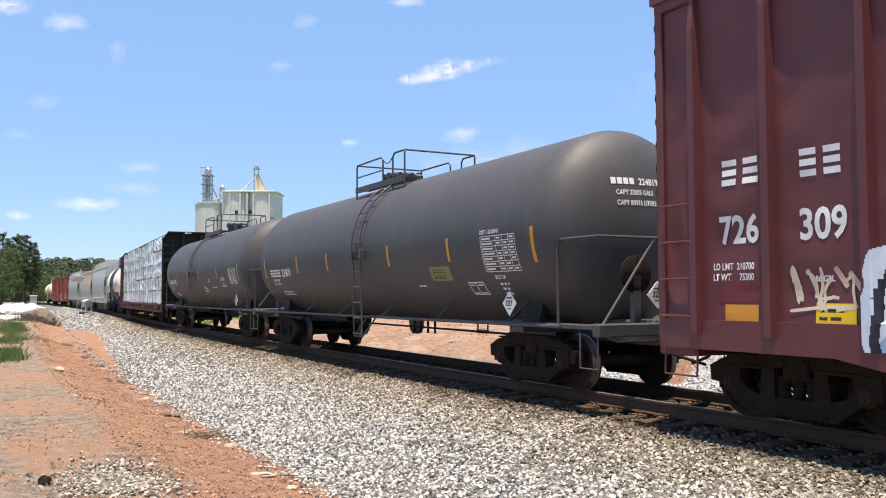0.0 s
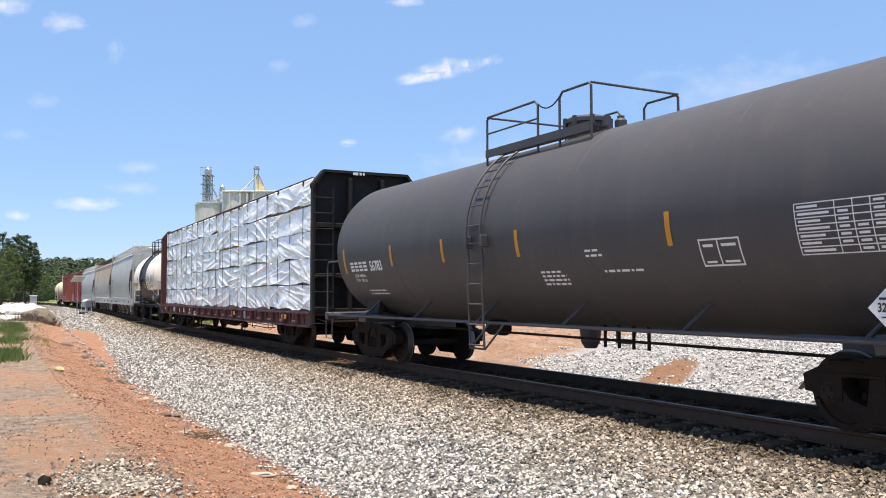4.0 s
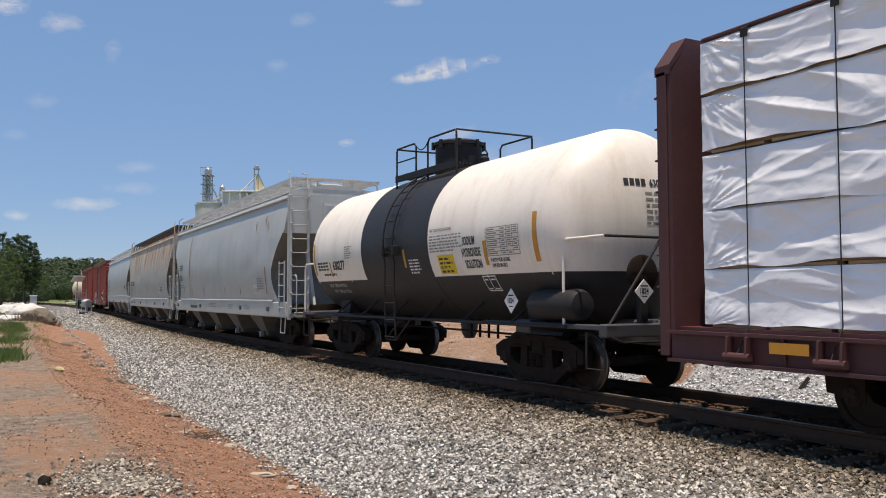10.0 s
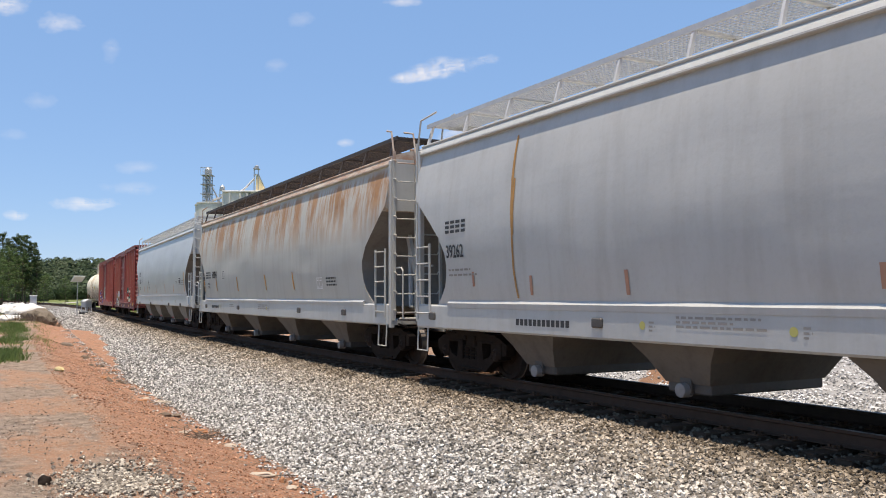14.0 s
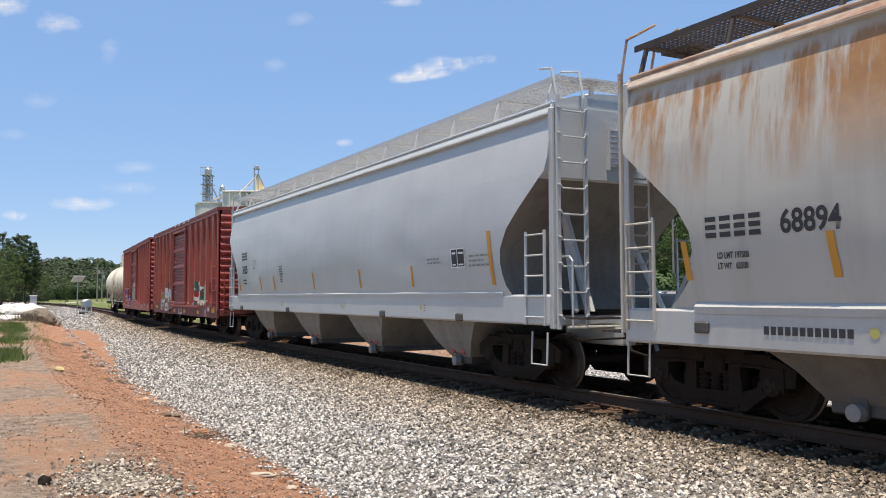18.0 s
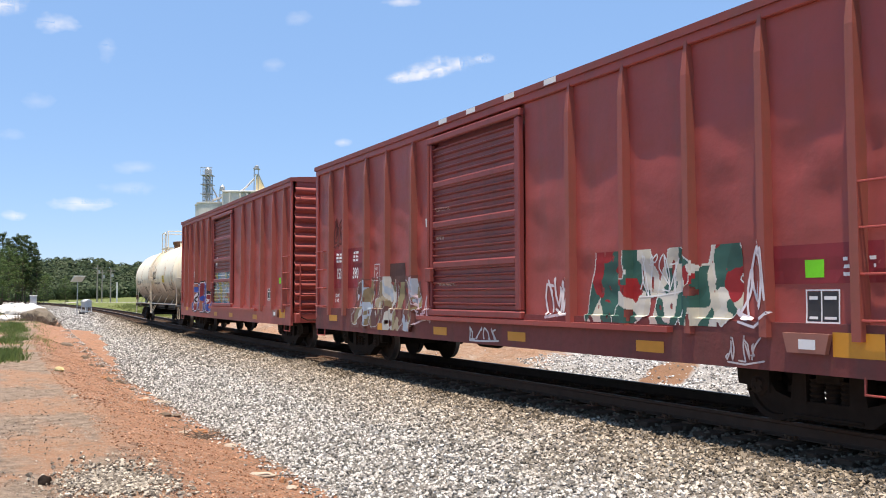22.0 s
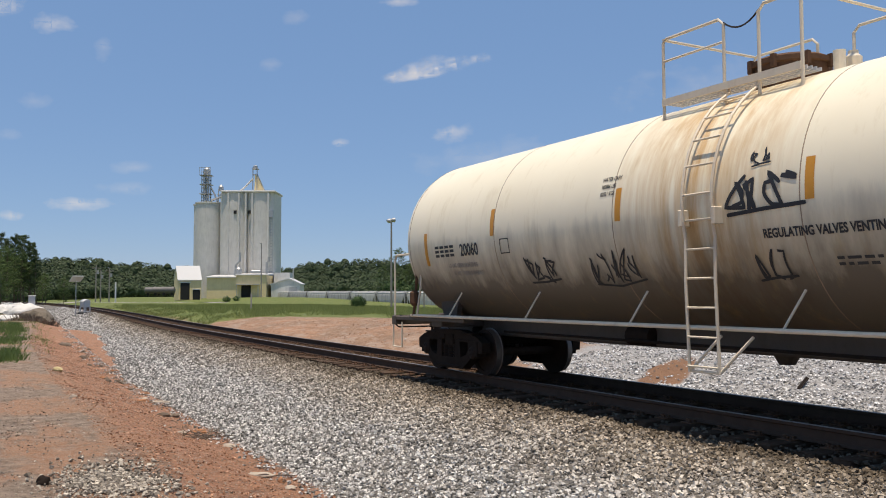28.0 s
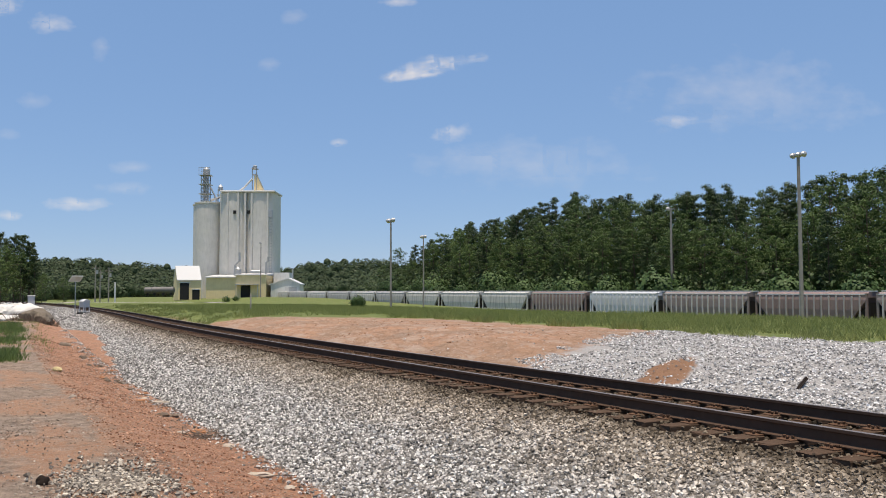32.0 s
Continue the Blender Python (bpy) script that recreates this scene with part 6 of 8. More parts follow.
words(car_4, S4, "LD LMT 19", -4.26, .71, .075, squeeze=.8)
lines(car_4, S4, -3.1, .78, .9, 2, .05, .08, "white", 84)
for x in (-10.2, -4.12, 3.5, 9.4):
    part("orange_strip", patch(Bag(), S4, x, x + .5, .82, .94, lift=.01), M["yellow"], car_4)
SB = lambda u, v, l: (12.0 + l, u, v)
lines(car_4, SB, -.2, 3.66, .55, 1, .06, .1, "faded", 81)
lines(car_4, SB, .55, 2.45, .35, 5, .05, .09, "white", 82)
lines(car_4, lambda u, v, l: (11.98 + l, u, v), -.4, 4.58, .4, 1, .07, .1, "white", 83)
# ---------------------------------------------------------------- ground
def clay_slide(x, y):
    """How far a place lies in the slide of clay on the far bank, 1 in its middle."""
    return math.exp(-(((x + 17.6) + (y - 16.6) * .7) / .75) ** 2 - ((y - 16.6) / 2.1) ** 2)


def soil(x, y):
    """Earth heaped against the foot of the shoulder along a stretch of the track."""
    return -1.0 + min(.26, .012 * max(0.0, -x - 26)) * max(0.0, min(1.0, (x + 70) / 12)) + .07 * noise.noise(Vector((x * .6, y * .9, 8.0)))


def level(x, y):
    """Height of the ground."""
    s = x
    cx, cy, _ = line(max(x, -400.0))
    w = y - cy
    if w < 0:
        pts = [(-400, -.6), (-60, -.5), (-14, -.35), (-7.2, -.45), (-5.6, -.95), (-5.1, -1.0), (-1.75, -.36), (0, -.36)]
    else:
        far = max(0.0, min(1.0, (-x - 90) / 160))
        drop = -2.7 + 3.6 * far
        tip = max(0.0, min(1.0, (x + 29) / 9))        # the tipped stone lies lower than the clay bank
        pts = [(0, -.36), (1.75, -.36), (3.2, -.92), (4.7, -.95), (6.2, -.55 - .33 * tip), (8.4, -.22 - .46 * tip), (11.5, -.2 - .22 * tip), (20, -.3), (46, -.45), (70, drop), (110, drop), (150, drop + 2), (4000, drop + 3)]
    for (a, p), (b, q) in zip(pts, pts[1:]):
        if a <= w <= b:
            f = (w - a) / (b - a)
            z = p + (q - p) * f
            break
    else:
        z = pts[0][1] if w < pts[0][0] else pts[-1][1]
    if -7.0 < w < -1.9:
        z = max(z, soil(x, y))
    if w < -5.2 or w > 3.2:
        z += noise.noise(Vector((x * .45, y * .45, 3.0))) * .10 + noise.noise(Vector((x * 1.7, y * 1.7, 1.0))) * .035
        if w > 3:
            z += noise.noise(Vector((x * 1.1, y * 1.1, 21.0))) * .10 + noise.noise(Vector((x * 3.1, y * 3.1, 31.0))) * .05
            z += .22 * clay_slide(x, y)
            if 4.4 < w < 9.5:
                face = min(1.0, (w - 4.4) / 1.2, (9.5 - w) / 1.5)
                gully = abs(noise.noise(Vector((x * .55 + y * .12, y * .18, 40.0)))) + .5 * abs(noise.noise(Vector((x * 1.4, y * .4, 44.0))))
                z += face * (.16 - .5 * gully) * (1 - .75 * tip)
    return z


def spread(near, far, step, grow):
    out, d = [0.0], step
    while out[-1] < far:
        out.append(out[-1] + d)
        if out[-1] > near:
            d *= grow
    return out


def ground_sheet():
    xs = [-v for v in reversed(spread(28, 2500, .35, 1.09))] + [v for v in spread(12, 2500, .5, 1.2)][1:]
    ys = [-v for v in reversed(spread(4, 2500, .4, 1.25))] + [v for v in spread(22, 2500, .28, 1.09)][1:]
    vs = [(x, y, level(x, y) - (.12 if abs(y - line(max(x, -400))[1]) < 5.0 and x > -380 and not (y < line(max(x, -400))[1] - 1.9 and level(x, y) <= soil(x, y)) else 0)) for y in ys for x in xs]
    n = len(xs)
    fs = [(j * n + i, j * n + i + 1, (j + 1) * n + i + 1, (j + 1) * n + i) for j in range(len(ys) - 1) for i in range(n - 1)]
    ob = new("ground", mesh_of("ground", vs, fs, M["ground"], True))
    return tagged(ob, "red clay, dry dirt and grass beside the railway", "ground", kind="structure")


def ground_material():
    k = Nodes("clay, dirt and grass")
    X, Y, Z = k.axis()[:3]
    # distance across the track, with the bend taken out
    a = k.math("MINIMUM", k.math("ADD", X, 10.0), 0.0)
    bend = k.math("MULTIPLY", k.math("MULTIPLY", a, a), BEND_1 / 2)
    b = k.math("MINIMUM", k.math("ADD", X, 60.0), 0.0)
    bend = k.math("ADD", bend, k.math("MULTIPLY", k.math("MULTIPLY", b, b), BEND_2 / 2))
    w = k.math("SUBTRACT", k.math("SUBTRACT", Y, AXIS), bend)
    big = k.noise(.22, 4, .6)
    mid = k.noise(1.6, 5, .65)
    fine = k.noise(22, 5, .75)
    tiny = k.noise(90, 3, .7)
    blot = k.noise(4.5, 5, .7)
    clay = k.mix(k.ramp(blot, [(.3, 0.0), (.7, 1.0)]), (0.18, 0.075, 0.040), (0.50, 0.245, 0.14))
    dirt = k.mix(k.ramp(blot, [(.3, 0.0), (.7, 1.0)]), (0.065, 0.048, 0.036), (0.40, 0.31, 0.235))
    warm = k.mix(blot, (0.27, 0.13, 0.07), (0.46, 0.25, 0.145))
    dirt = k.mix(k.ramp(k.noise(.75, 5, .65, stretch=(.5, 1, 1)), [(.50, 0.0), (.60, .85)]), dirt, warm)
    dirt = k.mix(k.ramp(k.noise(1.3, 5, .7), [(.60, 0.0), (.68, .8)]), dirt, (0.10, 0.08, 0.065))
    grit = k.mix(tiny, (0.115, 0.078, 0.053), (0.58, 0.45, 0.34))
    grass = k.mix(mid, (0.075, 0.112, 0.028), (0.165, 0.19, 0.064))
    straw = (0.30, 0.25, 0.11)
    grass = k.mix(k.ramp(k.noise(.6, 4, .7), [(.5, 0.0), (.72, .5)]), grass, straw)

    def edge(at, soft, wob=1.2):
        v = k.math("ADD", w, k.math("MULTIPLY", k.math("SUBTRACT", big, .5), wob * 2))
        v = k.math("ADD", v, k.math("MULTIPLY", k.math("SUBTRACT", mid, .5), wob * .7))
        return k.math("DIVIDE", k.math("SUBTRACT", v, at), soft, clamp=True)

    clay = k.mix(k.ramp(k.noise(2.2, 5, .7), [(.58, 0.0), (.66, .7)]), clay, (0.12, 0.075, 0.05))
    near = k.mix(edge(-7.45, .7, .5), dirt, clay)
    near = k.mix(k.math("MULTIPLY", k.ramp(fine, [(.47, 0.0), (.60, 1.0)]), .75), near, grit)
    near = k.mix(k.math("MULTIPLY", k.ramp(tiny, [(.52, 0.0), (.62, 1.0)]), .45), near, (0.11, 0.07, 0.045))
    speck = k.noise(38, 3, .8)
    near = k.mix(k.math("MULTIPLY", k.ramp(speck, [(.60, 0.0), (.66, 1.0)]), .7), near, (0.55, 0.44, 0.34))
    near = k.mix(k.math("MULTIPLY", k.ramp(k.noise(11, 5, .8), [(.56, 0.0), (.66, 1.0)]), .55), near, (0.075, 0.052, 0.038))
    grassy = k.math("SUBTRACT", 1.0, k.math("DIVIDE", k.math("ADD", w, 11.0), 1.5, clamp=True))
    grassy = k.math("MULTIPLY", grassy, k.ramp(k.math("ADD", k.math("MULTIPLY", X, -.03), k.math("MULTIPLY", big, .8)), [(.9, 0.0), (1.15, 1.0)]))
    near = k.mix(grassy, near, grass)
    farside = k.mix(k.ramp(big, [(.35, 0.0), (.65, 1.0)]), (0.25, 0.165, 0.11), (0.37, 0.20, 0.115))
    farside = k.mix(k.math("MULTIPLY", k.ramp(fine, [(.5, 0.0), (.66, 1.0)]), .5), farside, (0.42, 0.36, 0.31))
    farside = k.mix(k.math("MULTIPLY", k.ramp(k.noise(3.2, 5, .75), [(.46, 0.0), (.60, 1.0)]), .7), farside, (0.19, 0.115, 0.072))
    farside = k.mix(k.math("MULTIPLY", k.ramp(k.noise(1.1, 5, .7, stretch=(.6, 1, 2)), [(.50, 0.0), (.62, 1.0)]), .55), farside, (0.40, 0.33, 0.27))
    farside = k.mix(k.math("MULTIPLY", k.ramp(k.noise(9, 4, .8), [(.58, 0.0), (.66, 1.0)]), .6), farside, (0.52, 0.42, 0.33))
    tipped = k.math("ADD", k.math("ADD", X, 22.0), k.math("MULTIPLY", k.math("SUBTRACT", w, 5.5), .62))
    tipped = k.math("ADD", tipped, k.math("MULTIPLY", k.math("SUBTRACT", mid, .5), 5.0), clamp=True)
    farside = k.mix(tipped, farside, k.mix(fine, (0.13, 0.125, 0.12), (0.54, 0.525, 0.50)))
    sx = k.math("DIVIDE", k.math("ADD", k.math("ADD", X, 17.6), k.math("MULTIPLY", k.math("SUBTRACT", Y, 16.6), .7)), .7)
    sy = k.math("DIVIDE", k.math("SUBTRACT", Y, 16.6), 2.5)
    slide = k.math("SUBTRACT", 1.35, k.math("ADD", k.math("MULTIPLY", sx, sx), k.math("MULTIPLY", sy, sy)))
    farside = k.mix(k.math("MULTIPLY", k.math("ADD", slide, k.math("SUBTRACT", mid, .5)), 2.5, clamp=True), farside, k.mix(blot, (0.16, 0.09, 0.052), (0.31, 0.175, 0.105)))
    c = k.mix(k.math("DIVIDE", w, 1.0, clamp=True), near, farside)
    # past the bank the grass comes close to the ballast
    near_by = k.math("MULTIPLY", k.math("DIVIDE", k.math("SUBTRACT", -56.0, X), 12.0, clamp=True), 14.5)
    w = k.math("ADD", w, near_by)
    c = k.mix(edge(19.0, 1.2, 1.6), c, grass)
    k.bump(k.math("ADD", k.math("MULTIPLY", fine, .6), k.math("MULTIPLY", tiny, .4)), 1.0, .045)
    return k.done(c, .95, spec=.2)


M["ground"] = ground_material()
ground = ground_sheet()


# ---------------------------------------------------------------- track
def sweep(name, outline, s0, s1, step, material, smooth=False):
    """An outline of (w, z) swept along the track."""
    vs, fs = [], []
    n = max(2, int((s1 - s0) / step) + 1)
    m = len(outline)
    for i in range(n):
        s = s0 + (s1 - s0) * i / (n - 1)
        for w, z in outline:
            x, y, _ = line(s, w)
            vs.append((x, y, z))
    for i in range(n - 1):
        for j in range(m):
            fs.append((i * m + j, i * m + (j + 1) % m, (i + 1) * m + (j + 1) % m, (i + 1) * m + j))
    fs += [tuple(range(m)), tuple(range((n - 1) * m, n * m))]
    return Bag().add(vs, fs).mesh(name, material, smooth)


track = thing("railway_track", "single railway line on wooden ties", "railway track", kind="structure")
RAIL = [(-.036, -.002), (-.036, -.036), (-.010, -.05), (-.009, -.145), (-.03, -.162), (-.07, -.172), (-.07, -.182), (.07, -.182), (.07, -.172), (.03, -.162), (.009, -.145), (.010, -.05), (.036, -.036), (.036, -.002), (.028, 0.0), (-.028, 0.0)]
for w in (-.7525, .7525):
    me = sweep("rail", [(w + a, z) for a, z in RAIL], -430, 40, 2.0, M["rail_side"])
    me.materials.append(M["rail_top"])
    for p in me.polygons:
        if p.normal.z > .4 and p.center.z > -.012:
            p.material_index = 1
    part("rail", me, None, track, "dark rusty rail with a bright head")
BED = [(-5.3, -1.12), (-5.1, -1.0), (-1.95, -.34), (-1.55, -.27), (1.55, -.27), (1.9, -.34), (3.6, -.95), (3.8, -1.1)]
# ---------------------------------------------------------------- stones
def stone_material(name, lo, hi, rust_near=False):
    k = Nodes(name)
    g = k.n("NewGeometry")
    rnd = g.outputs["Random Per Island"]
    c = k.ramp(rnd, [(0.0, tuple(v * .55 for v in lo)), (.3, lo), (.8, hi), (1.0, tuple(min(1, v * 1.35) for v in hi))])
    c = k.mix(k.math("MULTIPLY", k.noise(30, 4, .7), .5), c, tuple(v * .7 for v in lo))
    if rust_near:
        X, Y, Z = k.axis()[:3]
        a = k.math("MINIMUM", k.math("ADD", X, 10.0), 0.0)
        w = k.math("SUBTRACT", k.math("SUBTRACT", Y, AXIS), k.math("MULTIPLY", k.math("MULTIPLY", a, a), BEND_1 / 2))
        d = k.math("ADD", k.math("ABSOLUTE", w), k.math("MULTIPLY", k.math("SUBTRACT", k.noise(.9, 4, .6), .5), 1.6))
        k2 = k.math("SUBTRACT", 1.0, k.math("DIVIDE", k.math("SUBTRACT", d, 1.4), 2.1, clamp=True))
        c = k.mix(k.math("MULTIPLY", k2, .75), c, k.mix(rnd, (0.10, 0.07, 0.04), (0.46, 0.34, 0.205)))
        # dark brown stones by the rails, with the train's shade put into them
        bed_shade = k.math("SUBTRACT", 1.0, k.math("DIVIDE", k.math("SUBTRACT", d, 1.4), .6, clamp=True))
        c = k.mix(k.math("MULTIPLY", bed_shade, .75), c, k.mix(rnd, (0.028, 0.021, 0.015), (0.085, 0.066, 0.046)))
    return k.done(c, .92, spec=.12)


ICO = None


def stones(name, spots, sizes, material, parent=None, seed=0, label="", flat=.72):
    """Many angular stones in one mesh: spots (n x 3), sizes (n)."""
    global ICO
    if ICO is None:
        bm = bmesh.new()
        bmesh.ops.create_cube(bm, size=1.3)
        bmesh.ops.triangulate(bm, faces=bm.faces[:])
        bm.verts.index_update()
        ICO = (np.array([v.co[:] for v in bm.verts]), np.array([[v.index for v in f.verts] for f in bm.faces]))
        bm.free()
    base, faces = ICO
    rs = np.random.RandomState(seed)
    n = len(spots)
    q = rs.normal(size=(n, 4))
    q /= np.linalg.norm(q, axis=1)[:, None]
    w, x, y, z = q.T
    rot = np.stack([np.stack([1 - 2 * (y * y + z * z), 2 * (x * y - z * w), 2 * (x * z + y * w)], 1),
                    np.stack([2 * (x * y + z * w), 1 - 2 * (x * x + z * z), 2 * (y * z - x * w)], 1),
                    np.stack([2 * (x * z - y * w), 2 * (y * z + x * w), 1 - 2 * (x * x + y * y)], 1)], 1)
    shape = base[None] * (1 + rs.uniform(-.45, .28, (n, len(base), 3)))
    shape = shape * rs.uniform(.6, 1.15, (n, 1, 3))
    shape = np.einsum("nij,nkj->nki", rot, shape)
    shape[:, :, 2] *= flat
    v = shape * (np.asarray(sizes) / 2)[:, None, None] + np.asarray(spots)[:, None, :]
    f = faces[None] + (np.arange(n) * len(base))[:, None, None]
    me = bpy.data.meshes.new(name)
    me.vertices.add(n * len(base))
    me.vertices.foreach_set("co", v.reshape(-1))
    nf = n * len(faces)
    me.loops.add(nf * 3)
    me.loops.foreach_set("vertex_index", f.reshape(-1).astype(np.int32))
    me.polygons.add(nf)
    me.polygons.foreach_set("loop_start", np.arange(nf, dtype=np.int32) * 3)
    me.update(calc_edges=True)
    me.shade_flat()
    me.materials.append(material)
    ob = new(name, me)
    if parent:
        ob.parent = parent
    return tagged(ob, label, kind="stuff")


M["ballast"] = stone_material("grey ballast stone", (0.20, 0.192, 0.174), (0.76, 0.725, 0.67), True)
kb = Nodes("ballast underneath")
vo = kb.n("TexVoronoi", Scale=19.0)
kb.link(kb.where(), vo.inputs["Vector"])
# kept dark, so that the gaps between the stones look shaded
cb = kb.ramp(kb.noise(40, 2, .5), [(.3, (0.075, 0.068, 0.06)), (.7, (0.30, 0.28, 0.255))])
X_, Y_, Z_ = kb.axis()[:3]
aa = kb.math("MINIMUM", kb.math("ADD", X_, 10.0), 0.0)
ww = kb.math("ABSOLUTE", kb.math("SUBTRACT", kb.math("SUBTRACT", Y_, AXIS), kb.math("MULTIPLY", kb.math("MULTIPLY", aa, aa), BEND_1 / 2)))
# brown near the rails, the shade under the train put in with it
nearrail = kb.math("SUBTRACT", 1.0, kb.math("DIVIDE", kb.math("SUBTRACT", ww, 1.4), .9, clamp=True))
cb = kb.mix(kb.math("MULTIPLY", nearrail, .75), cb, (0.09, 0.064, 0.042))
kb.bump(vo.outputs["Distance"], 1.0, .05)
M["ballast_base"] = kb.done(cb, .95, spec=.08)
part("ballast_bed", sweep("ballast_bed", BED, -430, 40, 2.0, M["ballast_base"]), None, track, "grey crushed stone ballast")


def bed_height(w):
    for (a, p), (b, q) in zip(BED, BED[1:]):
        if a <= w <= b:
            return p + (q - p) * (w - a) / (b - a)
    return -1.1


def scatter_bed(n, s0, s1, w0, w1, lo, hi, seed, lift=0.0, tight=1.0):
    rs = np.random.RandomState(seed)
    u = rs.uniform(0, 1, n) ** tight
    ss, ws = s1 + (s0 - s1) * u, rs.uniform(w0, w1, n)
    pts = np.array([(*line(s, w)[:2], bed_height(w)) for s, w in zip(ss, ws)])
    size = rs.uniform(lo, hi, n)
    pts[:, 2] += rs.uniform(-.3, .38, n) * size + lift + np.array([noise.noise(Vector((p[0] * 2, p[1] * 2, 5.0))) * .02 for p in pts])
    return pts, size


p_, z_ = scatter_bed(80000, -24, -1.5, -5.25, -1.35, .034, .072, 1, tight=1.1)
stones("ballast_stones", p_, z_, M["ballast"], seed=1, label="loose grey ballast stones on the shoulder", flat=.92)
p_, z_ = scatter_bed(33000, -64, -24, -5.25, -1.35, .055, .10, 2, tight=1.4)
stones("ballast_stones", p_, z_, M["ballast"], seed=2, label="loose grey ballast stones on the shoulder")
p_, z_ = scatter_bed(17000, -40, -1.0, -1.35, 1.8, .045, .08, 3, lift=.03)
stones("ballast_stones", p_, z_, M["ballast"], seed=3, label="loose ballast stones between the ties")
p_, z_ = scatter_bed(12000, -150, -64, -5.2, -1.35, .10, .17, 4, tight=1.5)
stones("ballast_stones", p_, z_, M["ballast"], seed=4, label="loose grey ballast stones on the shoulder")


rs_ = np.random.RandomState(77)
pts = []
for _ in range(2600):
    s, w = -2 - 60 * rs_.uniform() ** 1.5, -5.12 - abs(rs_.normal()) * .22
    x, y = line(s, w)[:2]
    pts.append((x, y, level(x, y) + .015))
stones("spilled_ballast", np.array(pts), rs_.uniform(.03, .07, len(pts)), M["ballast"], seed=9, label="ballast stones spilled along the foot of the shoulder")


# ties with plates and spikes
def tie_mesh(seed):
    rnd = random.Random(seed)
    b = Bag().box(-.115, .115, -1.30, 1.30, -.385, -.203, .012)
    for i, v in enumerate(b.v):
        b.v[i] = (v[0] + rnd.uniform(-.006, .006), v[1] + rnd.uniform(-.02, .02), v[2] + rnd.uniform(-.004, .004))
    return b.mesh("tie", M["tie"])


def plate_mesh():
    b = Bag().box(-.10, .10, -.19, .19, -.205, -.186, .006)
    for x, y in ((-.06, -.095), (.06, .095), (-.06, .095), (.06, -.095), (.03, -.15), (-.03, .15)):
        b.box(x - .011, x + .011, y - .011, y + .011, -.2, -.158).box(x - .018, x + .018, y - .016, y + .02, -.165, -.152)
    return b.mesh("tie_plate", M["plate"])


kt = Nodes("weathered creosote tie")
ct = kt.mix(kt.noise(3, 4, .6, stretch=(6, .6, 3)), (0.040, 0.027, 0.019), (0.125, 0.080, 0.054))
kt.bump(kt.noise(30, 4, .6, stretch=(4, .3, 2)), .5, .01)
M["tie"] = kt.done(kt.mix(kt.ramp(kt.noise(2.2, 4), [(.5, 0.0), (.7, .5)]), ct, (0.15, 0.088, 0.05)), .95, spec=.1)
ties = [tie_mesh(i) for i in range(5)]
plate = plate_mesh()
rest = Bag()
for i in range(760):
    s = 12.0 - i * .505
    x, y, turn = line(s + .02 * math.sin(i * 3.7))
    at = pose(x, y, .01 * math.sin(i * 1.9), 0, 0, math.degrees(turn) + 1.2 * math.sin(i * 2.3))
    if i < 150:
        t = part("tie", ties[i % 5], None, track, at=at)
        if i < 110:
            for w in (-.7525, .7525):
                part("tie_plate", plate, None, t, at=pose(0, w, 0))
    else:
        c, sn = math.cos(turn), math.sin(turn)
        vs = []
        for dx in (-.115, .115):
            for dw in (-1.3, 1.3):
                for z in (-.36, -.203):
                    vs.append((x + dx * c - dw * sn, y + dx * sn + dw * c, z))
        rest.add(vs, [(0, 1, 3, 2), (4, 6, 7, 5), (0, 4, 5, 1), (2, 3, 7, 6), (1, 5, 7, 3)])
tagged(part("far_ties", rest, M["tie"], track), "row of far wooden ties", kind="stuff")

# far side: rough gravel bank, clay slide, pebbles on the dirt
M["gravel"] = stone_material("pale bank gravel", (0.30, 0.29, 0.275), (0.80, 0.78, 0.745))
M["pebble"] = stone_material("brown pebbles", (0.12, 0.09, 0.07), (0.52, 0.44, 0.36))
M["clay_chip"] = stone_material("clay chips", (0.25, 0.115, 0.065), (0.60, 0.36, 0.235))
M["clay_lump"] = paint("red clay", (0.36, 0.165, 0.075), dirt=(0.2, 0.09, 0.045), amount=.4, rough=.95)
rs_ = np.random.RandomState(11)
pts = []
while len(pts) < 66000:
    x, y = rs_.uniform(-33, 2), 12.0 + 18.5 * rs_.uniform() ** 1.35
    w = y - line(x)[1]
    if x < -22.0 - (w - 5.5) * .62 + noise.noise(Vector((x * .5, y * .5, 7))) * 3:
        if rs_.rand() > .006:
            continue
    if clay_slide(x, y) > .35 + .5 * noise.noise(Vector((x * 2, y * 2, 3))) and rs_.rand() > .08:
        continue
    if w > 19.5 + noise.noise(Vector((x * .3, 2.2, 1))) * 1.2:
        continue
    pts.append((x, y, level(x, y) + rs_.uniform(-.01, .035)))
stones("bank_gravel", np.array(pts), rs_.uniform(.035, .105, len(pts)), M["gravel"], seed=5, label="pale crushed stone tipped along the far bank")
pts = []
while len(pts) < 17000:
    x, y = -4 - 42 * rs_.uniform(0, 1) ** 1.5, rs_.uniform(-2.5, 4.0)
    if noise.noise(Vector((x * .5, y * .8, 9))) < rs_.uniform(-.35, .5):
        continue
    pts.append((x, y, level(x, y) + .004))
stones("pebbles", np.array(pts), .008 + .030 * rs_.uniform(0, 1, len(pts)) ** 2.6, M["pebble"], seed=6, label="pebbles and chips strewn over the dirt")
pts = []
for _ in range(19000):
    x, w = -4 - 42 * rs_.uniform(0, 1) ** 1.4, rs_.uniform(-7.4, -5.05)
    y = line(x)[1] + w
    pts.append((x, y, level(x, y) + .004))
